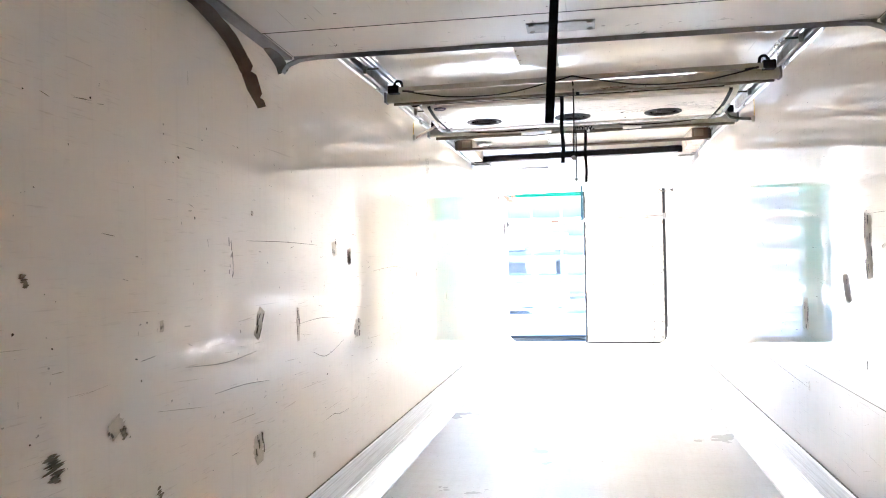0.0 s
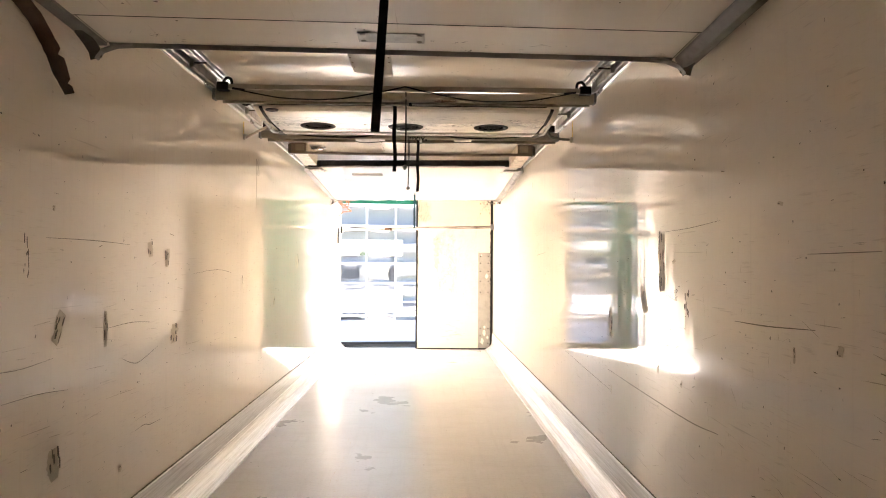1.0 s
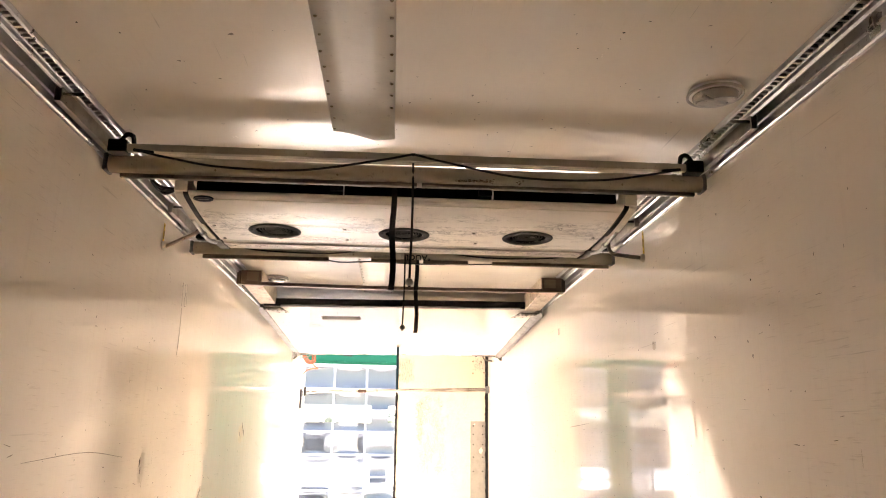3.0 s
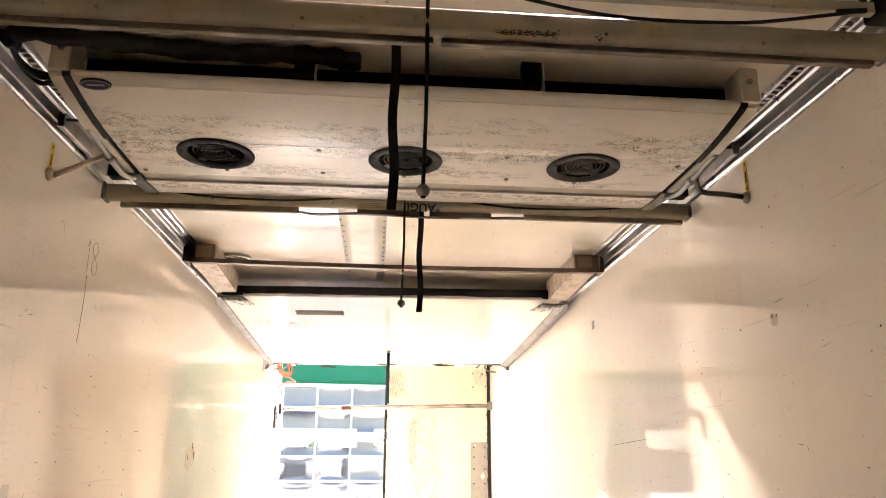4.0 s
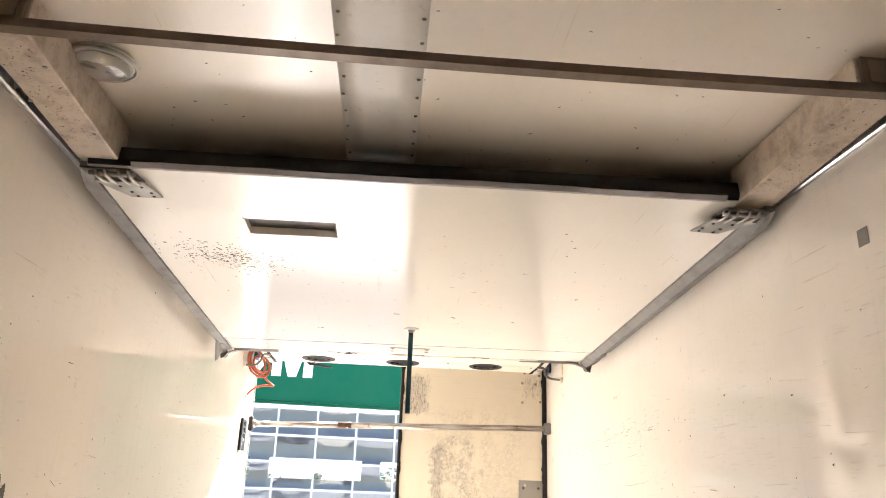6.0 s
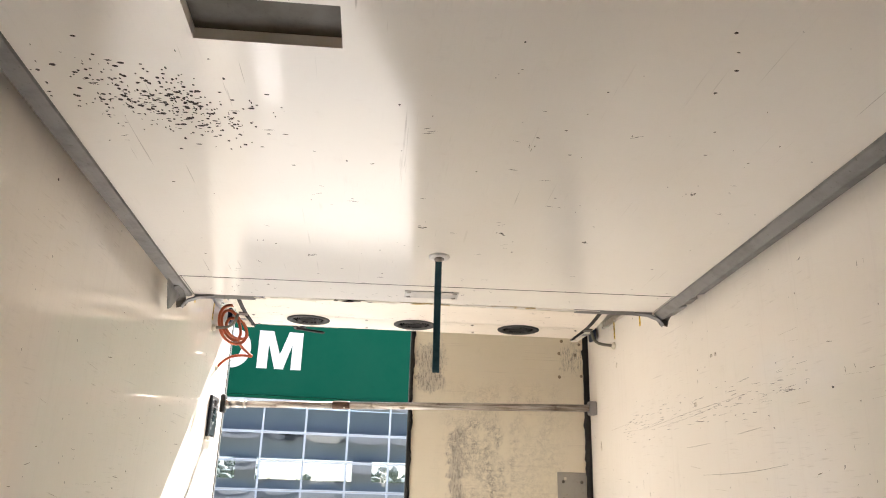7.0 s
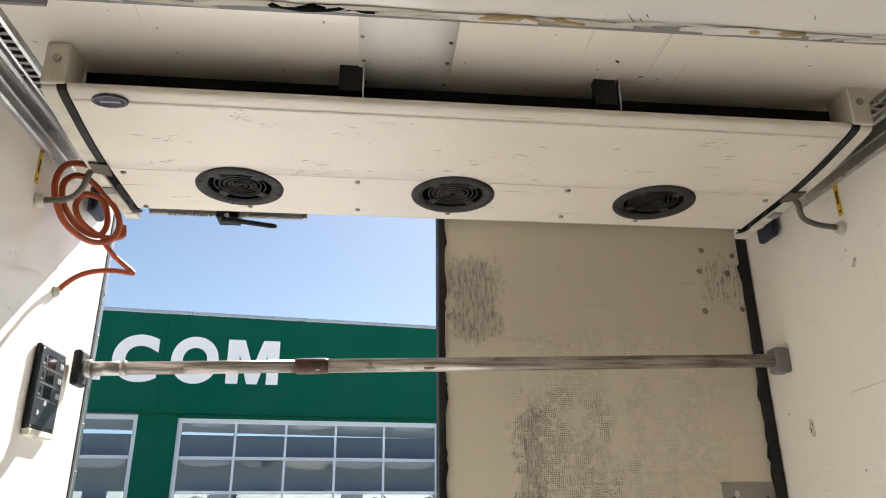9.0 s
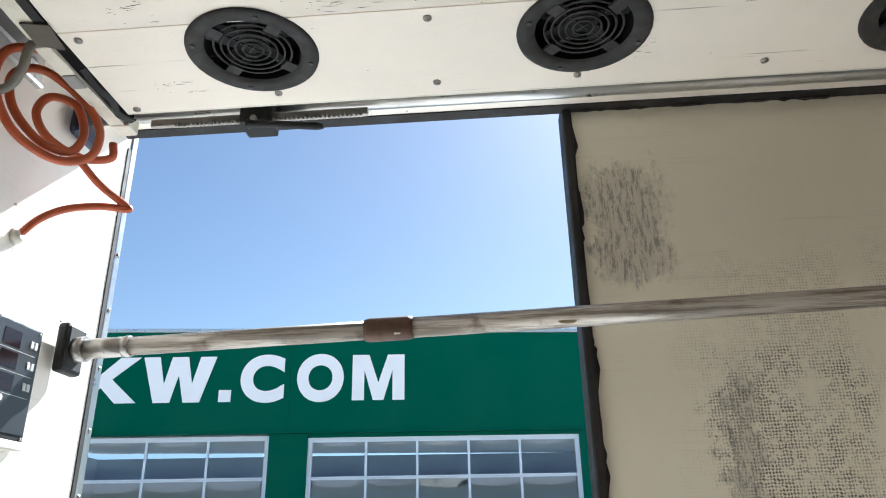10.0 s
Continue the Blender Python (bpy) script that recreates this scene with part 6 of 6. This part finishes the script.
for _p, _w in (([(1.93, 1.45), (2.3, 1.452), (2.67, 1.445)], 0.0022), ([(2.45, 1.08), (2.7, 1.085), (2.93, 1.07)], 0.0022), ([(2.60, 0.93), (2.72, 0.895), (2.82, 0.892), (3.05, 0.94)], 0.0028),
        ([(2.76, 0.57), (2.88, 0.575), (2.95, 0.56), (3.11, 0.555)], 0.0026), ([(1.67, 0.90), (1.9, 0.895), (2.11, 0.875)], 0.002), ([(1.5, 1.02), (1.75, 1.0), (2.0, 1.01)], 0.0016), ([(3.6, 1.3), (4.1, 1.32), (4.5, 1.29)], 0.002)):
    scratch(wall_west, -1, _p, _w)
for _p, _w in (([(1.84, 1.17), (1.6, 1.172), (1.31, 1.185)], 0.003), ([(3.63, 0.745), (3.0, 0.73), (2.3, 0.72), (1.99, 0.735)], 0.0034), ([(2.65, 1.52), (2.3, 1.522), (1.97, 1.535)], 0.0018), ([(1.35, 1.40), (1.01, 1.402)], 0.002),
        ([(4.95, 0.70), (4.2, 0.66), (3.56, 0.63)], 0.003), ([(10.35, 1.772), (9.9, 1.768), (9.4, 1.792), (8.9, 1.806)], 0.0008), ([(9.9, 1.752), (9.5, 1.765), (9.1, 1.79)], 0.0007), ([(9.3, 1.51), (8.9, 1.512), (8.6, 1.53)], 0.0013),
        ([(6.42, 1.46), (6.2, 1.468), (5.9, 1.48)], 0.003), ([(8.95, 1.66), (8.75, 1.672)], 0.0013), ([(9.45, 1.635), (9.2, 1.64)], 0.0012)):
    scratch(wall_east, 1, _p, _w)


def flecks(name, parent, place, count, seed, spread, label, material, size=(0.0015, 0.006), aspect=1.0, sway=0.5):
    """Countless small chips; place(u, v) gives a point and the two directions of the surface."""
    rnd = random.Random(seed)
    b = bmesh.new()
    for k in range(count):
        u, v = spread(rnd)
        o, du, dv, out = place(u, v)
        w, h = rnd.uniform(*size) * rnd.choice((0.6, 1, 1, 1.8)) * aspect, rnd.uniform(*size) * rnd.choice((0.5, 0.8, 1))
        t = rnd.gauss(0, sway)
        a, c = du * math.cos(t) + dv * math.sin(t), dv * math.cos(t) - du * math.sin(t)
        n = rnd.choice((4, 5, 6))
        vs = [b.verts.new(o + out * 0.0007 + a * w * rnd.uniform(0.6, 1.1) * math.cos(2 * math.pi * i / n) + c * h * rnd.uniform(0.6, 1.1) * math.sin(2 * math.pi * i / n)) for i in range(n)]
        top = b.verts.new(o + out * 0.0012)
        for i in range(n):
            b.faces.new((vs[i], vs[(i + 1) % n], top))
    bmesh.ops.recalc_face_normals(b, faces=b.faces)
    tagged(part(name, b, material, parent, label), kind="stuff")


Y, Z, X = Vector((0, 1, 0)), Vector((0, 0, 1)), Vector((1, 0, 0))
M_RUST = worn("flaking_rust", (0.13, 0.065, 0.028), 0.85, 0, (0.04, 0.02, 0.012), 0.7, 60)
M_FAINT = shader("faint_scratch", (0.50, 0.44, 0.36), 0.6)
M_FLECK = shader("dark_chip", (0.045, 0.036, 0.03), 0.7)
for _s, _wall, _seed in ((-1, wall_west, 1), (1, wall_east, 2)):
    flecks("chips", _wall, lambda u, v, _s=_s: (Vector((_s * W, u, v)), Y, Z, Vector((-_s, 0, 0))), 320, _seed, lambda r: (r.uniform(0.2, 10.9), min(2.4, max(0.3, r.gauss(1.35, 0.5)))), "", M_FLECK)
flecks("chips", wall_east, lambda u, v: (Vector((W, u, v)), Y, Z, Vector((-1, 0, 0))), 150, 9, lambda r: (lambda y: (y, 1.80 + r.gauss(0, 0.035)))(r.uniform(8.4, 10.3)), "", M_FLECK, (0.0006, 0.0015), 24.0, 0.07)
for _s, _wall, _seed, _n in ((-1, wall_west, 31, 170), (1, wall_east, 32, 220)):
    flecks("streaks", _wall, lambda u, v, _s=_s: (Vector((_s * W, u, v)), Y, Z, Vector((-_s, 0, 0))), _n, _seed, lambda r: (r.uniform(0.2, 10.8), min(2.2, max(0.3, r.choice((0.62, 0.9, 1.1, 1.3, 1.45, 1.8)) + r.gauss(0, 0.07)))), "", M_PENCIL, (0.0008, 0.0022), 14.0, 0.16)
    flecks("streaks", _wall, lambda u, v, _s=_s: (Vector((_s * W, u, v)), Z, Y, Vector((-_s, 0, 0))), 60, _seed + 10, lambda r: (r.uniform(0.2, 10.8), r.uniform(0.5, 2.2)), "", M_PENCIL, (0.0008, 0.002), 10.0, 0.2)


for _s, _wall, _seed in ((-1, wall_west, 71), (1, wall_east, 72)):
    _place = lambda u, v, _s=_s: (Vector((_s * W, u, v)), (Y + Z * (0.05 * _s)).normalized(), Z, Vector((-_s, 0, 0)))
    flecks("long_scratches", _wall, _place, 60, _seed, lambda r: (r.uniform(0.3, 5.0), r.uniform(0.35, 1.25)), "", M_FAINT, (0.0007, 0.0016), 75.0, 0.07)
    flecks("long_scratches", _wall, _place, 50, _seed + 5, lambda r: (r.uniform(5.0, 10.6), r.uniform(0.9, 2.1)), "", M_FAINT, (0.0006, 0.0013), 70.0, 0.09)
flecks("long_scratches", wall_east, _place, 70, 78, lambda r: (r.uniform(0.3, 3.2), r.uniform(0.3, 1.3)), "", M_FAINT, (0.0006, 0.0013), 60.0, 0.25)
flecks("streaks", wall_east, lambda u, v: (Vector((W, u, v)), Z, Y, Vector((-1, 0, 0))), 60, 79, lambda r: (r.uniform(0.5, 3.4), r.uniform(0.4, 1.5)), "", M_FAINT, (0.0007, 0.0016), 22.0, 0.12)
# marks on the floor: short dark rubs across it and loose specks of dirt
_flat = lambda u, v: (Vector((u, v, 0.0)), X, Y, Z)
flecks("rub_marks", floor, _flat, 6, 91, lambda r: (r.gauss(-0.33, 0.09), r.gauss(6.2, 0.35)), "", M_FAINT, (0.0010, 0.0020), 16.0, 0.1)
flecks("rub_marks", floor, _flat, 9, 92, lambda r: (r.uniform(-0.6, 0.6), r.gauss(3.85, 0.14)), "", M_FAINT, (0.0012, 0.0024), 9.0, 0.15)
flecks("dirt_specks", floor, _flat, 70, 94, lambda r: (r.uniform(-1.08, 1.08), r.uniform(1.0, 9.5)), "", M_FLECK, (0.0015, 0.005), 1.2, 1.5)
flecks("rub_marks", floor, lambda u, v: (Vector((u, v, 0.0)), Y, X, Z), 7, 95, lambda r: (lambda y: (-0.45 + 0.03 * (y - 3.9) + r.gauss(0, 0.01), y))(r.uniform(3.9, 5.3)), "", M_FAINT, (0.001, 0.0016), 90.0, 0.03)
for _s in (-1, 1):
    flecks("rust_flecks", CARRIAGE, lambda u, v, _s=_s: (Vector((_s * u, v, 2.4295 - 0.028 * (v - 6.33) / 0.76)), X, Y, Vector((0, 0, -1))), 150, 81 + _s, lambda r: (r.uniform(1.03, 1.16), r.uniform(6.40, 7.05)), "", M_RUST, (0.001, 0.0040), 1.3, 1.5)


def sole_print(x, y, cols, rows, turn, seed):
    """A waffle of small dark marks pressed on the ceiling by a muffled load."""
    rnd = random.Random(seed)
    b = bmesh.new()
    c, d = math.cos(turn), math.sin(turn)
    for i in range(cols):
        for j in range(rows):
            if rnd.random() < 0.25:
                continue
            u, v = i * 0.014 + rnd.gauss(0, 0.0012) + 0.007 * (j % 2), j * 0.012 + rnd.gauss(0, 0.0012)
            o = Vector((x + u * c - v * d, y + u * d + v * c, CEIL - 0.0008))
            w = rnd.uniform(0.0015, 0.004)
            vs = [b.verts.new(o + Vector((w * math.cos(a), w * 0.6 * math.sin(a), 0))) for a in (0, 1.26, 2.5, 3.8, 5.0)]
            top = b.verts.new(o - Vector((0, 0, 0.0005)))
            for k in range(5):
                b.faces.new((vs[k], vs[(k + 1) % 5], top))
    bmesh.ops.recalc_face_normals(b, faces=b.faces)
    tagged(part("print_marks", b, M_BROWNSEAL, ceiling), kind="stuff")


for _k, (_x, _y, _c, _r, _t) in enumerate(((0.66, 5.78, 8, 4, 0.1), (0.83, 5.70, 5, 5, -0.2), (-0.86, 5.93, 4, 3, 0.3), (0.55, 5.62, 6, 3, 0.0), (-0.52, 6.02, 5, 3, 0.2), (0.72, 5.25, 5, 4, 0.1))):
    sole_print(_x, _y, _c, _r, _t, 90 + _k)


def housing_flecks(ob, count, seed):
    """Dark nicks that run along the front cover, in small groups."""
    rnd = random.Random(seed)
    b = bmesh.new()
    for k in range(count):
        u, v = rnd.uniform(-0.98, 0.98), rnd.choice((rnd.uniform(-0.40, -0.12), rnd.gauss(-0.13, 0.02), rnd.uniform(-0.40, -0.12), rnd.uniform(-0.40, -0.12), rnd.uniform(-0.08, 0.15)))
        for q in range(rnd.choice((1, 1, 2, 5, 12))):
            x, y = u + rnd.gauss(0, 0.026), v + rnd.gauss(0, 0.009)
            y = max(-0.42, y)
            z = 0.0
            for (p0, q0), (p1, q1) in zip(FRONT_CURVE, FRONT_CURVE[1:]):
                if p0 <= y <= p1:
                    z = q0 + (q1 - q0) * (y - p0) / (p1 - p0)
            ln, w = rnd.choice((rnd.uniform(0.0008, 0.003), rnd.uniform(0.0008, 0.004), rnd.uniform(0.003, 0.02))), rnd.uniform(0.0004, 0.0011)
            d = rnd.gauss(0, 0.09) * ln
            slope = -0.09 if y < -0.15 else 0.0
            o = Vector((x, y, z - 0.0012))
            b.faces.new([b.verts.new(o + Vector((dx, dy, dy * slope))) for dx, dy in ((-ln, -d), (0, w), (ln, d), (0, -w))])
    bmesh.ops.recalc_face_normals(b, faces=b.faces)
    tagged(part("wear", b, M_FLECK, ob, "", True), kind="stuff")


housing_flecks(EVAPORATORS[0], 30, 51)
housing_flecks(EVAPORATORS[1], 105, 52)
flecks("chips", ceiling, lambda u, v: (Vector((u, v, CEIL)), X, Y, Vector((0, 0, -1))), 380, 4, lambda r: (r.uniform(-1.1, 1.1), r.uniform(2.4, 10.2)), "", M_FLECK)


def rust_patch(ob, y, zc, x0, x1, count, seed):
    """Flaking rust on the underside of a beam's tube."""
    rnd = random.Random(seed)
    b = bmesh.new()
    for k in range(count):
        x = x0 + (x1 - x0) * rnd.random()
        a = radians(rnd.gauss(52, 7))
        n, w, h = rnd.choice((5, 6, 7)), rnd.uniform(0.002, 0.007), rnd.uniform(0.001, 0.0035)
        o, side, out = Vector((x, y - 0.0342 * math.cos(a) ** 0.8, zc - 0.0342 * math.sin(a) ** 0.8)), Vector((0, math.sin(a), -math.cos(a))), Vector((0, -math.cos(a), -math.sin(a)))
        vs = [b.verts.new(o + out * 0.0004 + X * w * rnd.uniform(0.5, 1) * math.cos(2 * math.pi * i / n) + side * h * rnd.uniform(0.5, 1) * math.sin(2 * math.pi * i / n)) for i in range(n)]
        top = b.verts.new(o + out * 0.0012)
        for i in range(n):
            b.faces.new((vs[i], vs[(i + 1) % n], top))
    bmesh.ops.recalc_face_normals(b, faces=b.faces)
    tagged(part("rust", b, M_RUST, ob), kind="stuff")


rust_patch(BEAM, 3.895, 2.428, 0.17, 0.33, 130, 61)
rust_patch(BEAM, 3.895, 2.428, 0.42, 0.44, 12, 62)


def panel_flecks(ob, count, seed, spread, size):
    rnd = random.Random(seed)
    b = bmesh.new()
    for k in range(count):
        u, v = spread(rnd)
        o = Vector((u, v, -0.0005))
        n = rnd.choice((4, 5, 6))
        w, h, t = rnd.uniform(*size) * rnd.choice((0.6, 1, 1.7)), rnd.uniform(*size), rnd.uniform(0, 3)
        vs = [b.verts.new(o + Vector((w * math.cos(a + t), h * math.sin(a + t), 0))) for a in [2 * math.pi * i / n for i in range(n)]]
        top = b.verts.new(o + Vector((0, 0, -0.0006)))
        for i in range(n):
            b.faces.new((vs[i], vs[(i + 1) % n], top))
    bmesh.ops.recalc_face_normals(b, faces=b.faces)
    tagged(part("chips", b, M_FLECK, ob, local=True), kind="stuff")


def panel_scratches(ob, count, seed, v0=-1.7):
    """Short fine strokes, in twos and threes, leaning all ways."""
    rnd = random.Random(seed)
    b = bmesh.new()
    for k in range(count):
        u, v, t = rnd.uniform(-1.05, 1.05), rnd.uniform(v0, -0.02), rnd.choice((rnd.gauss(0.1, 0.2), rnd.uniform(0, 3.1)))
        for q in range(rnd.choice((1, 1, 2, 3))):
            ln, w = rnd.uniform(0.012, 0.045), rnd.uniform(0.0007, 0.0016)
            o = Vector((u + rnd.gauss(0, 0.012), v + rnd.gauss(0, 0.012), -0.0006))
            a = Vector((math.cos(t), math.sin(t), 0))
            c = Vector((-a.y, a.x, 0))
            b.faces.new([b.verts.new(p) for p in (o - a * ln * 0.5, o + c * w, o + a * ln * 0.5, o - c * w)])
    bmesh.ops.recalc_face_normals(b, faces=b.faces)
    tagged(part("scratches", b, M_FLECK, ob, local=True), kind="stuff")


panel_flecks(PARTITIONS[1], 420, 21, lambda r: (lambda u: (u, -1.67 + 0.25 * (u + 0.84) + r.gauss(0, 0.075)))(r.gauss(-0.82, 0.12)), (0.0014, 0.0062))
panel_flecks(PARTITIONS[1], 70, 22, lambda r: (r.uniform(-1.1, 1.1), r.uniform(-2.2, -0.22)), (0.0012, 0.005))
panel_scratches(PARTITIONS[1], 46, 25)
for _k, (_u, _v) in enumerate(((0.755, -1.32), (0.20, -0.91), (0.53, -0.87), (-0.52, -0.607), (-0.10, -0.935))):
    panel_flecks(PARTITIONS[1], 10, 110 + _k, lambda r, _u=_u, _v=_v: (_u + r.gauss(0, 0.009), _v + r.gauss(0, 0.007)), (0.0015, 0.005))
panel_scratches(PARTITIONS[0], 26, 26, -0.13)
panel_flecks(PARTITIONS[1], 22, 23, lambda r: (r.uniform(-1.1, 1.1), r.uniform(-0.26, -0.02)), (0.0012, 0.005))
panel_flecks(PARTITIONS[0], 30, 24, lambda r: (r.uniform(-1.1, 1.1), r.uniform(-1.6, -0.02)), (0.0015, 0.006))

# grey label on one wall, a number drawn by hand on the other
single("wall_label", solid(W - 0.0012, W + 0.001, 6.676, 6.724, 2.160, 2.212), M_KNOB, "small plain grey label stuck on the wall", "label")
hand = thing("written_number", (-1.229, 5.18, 2.1), "number 18 drawn by hand in pencil on the wall", "writing")
for _n, _pts in (("digit", [(5.13, 2.17), (5.145, 2.20), (5.147, 2.13), (5.15, 2.07)]), ("digit", [(5.215, 2.14), (5.185, 2.165), (5.185, 2.19), (5.21, 2.205), (5.235, 2.19), (5.232, 2.165), (5.20, 2.135), (5.19, 2.10), (5.21, 2.075), (5.238, 2.09), (5.235, 2.12), (5.215, 2.14)]), ("stroke", [(5.155, 2.06), (5.16, 1.95), (5.15, 1.80)])):
    b = bmesh.new()
    tube(b, smooth_line([on_wall(-1, y, z, 0.0002) for y, z in _pts], 5), 0.0013, 5)
    part(_n, b, M_PENCIL, hand)
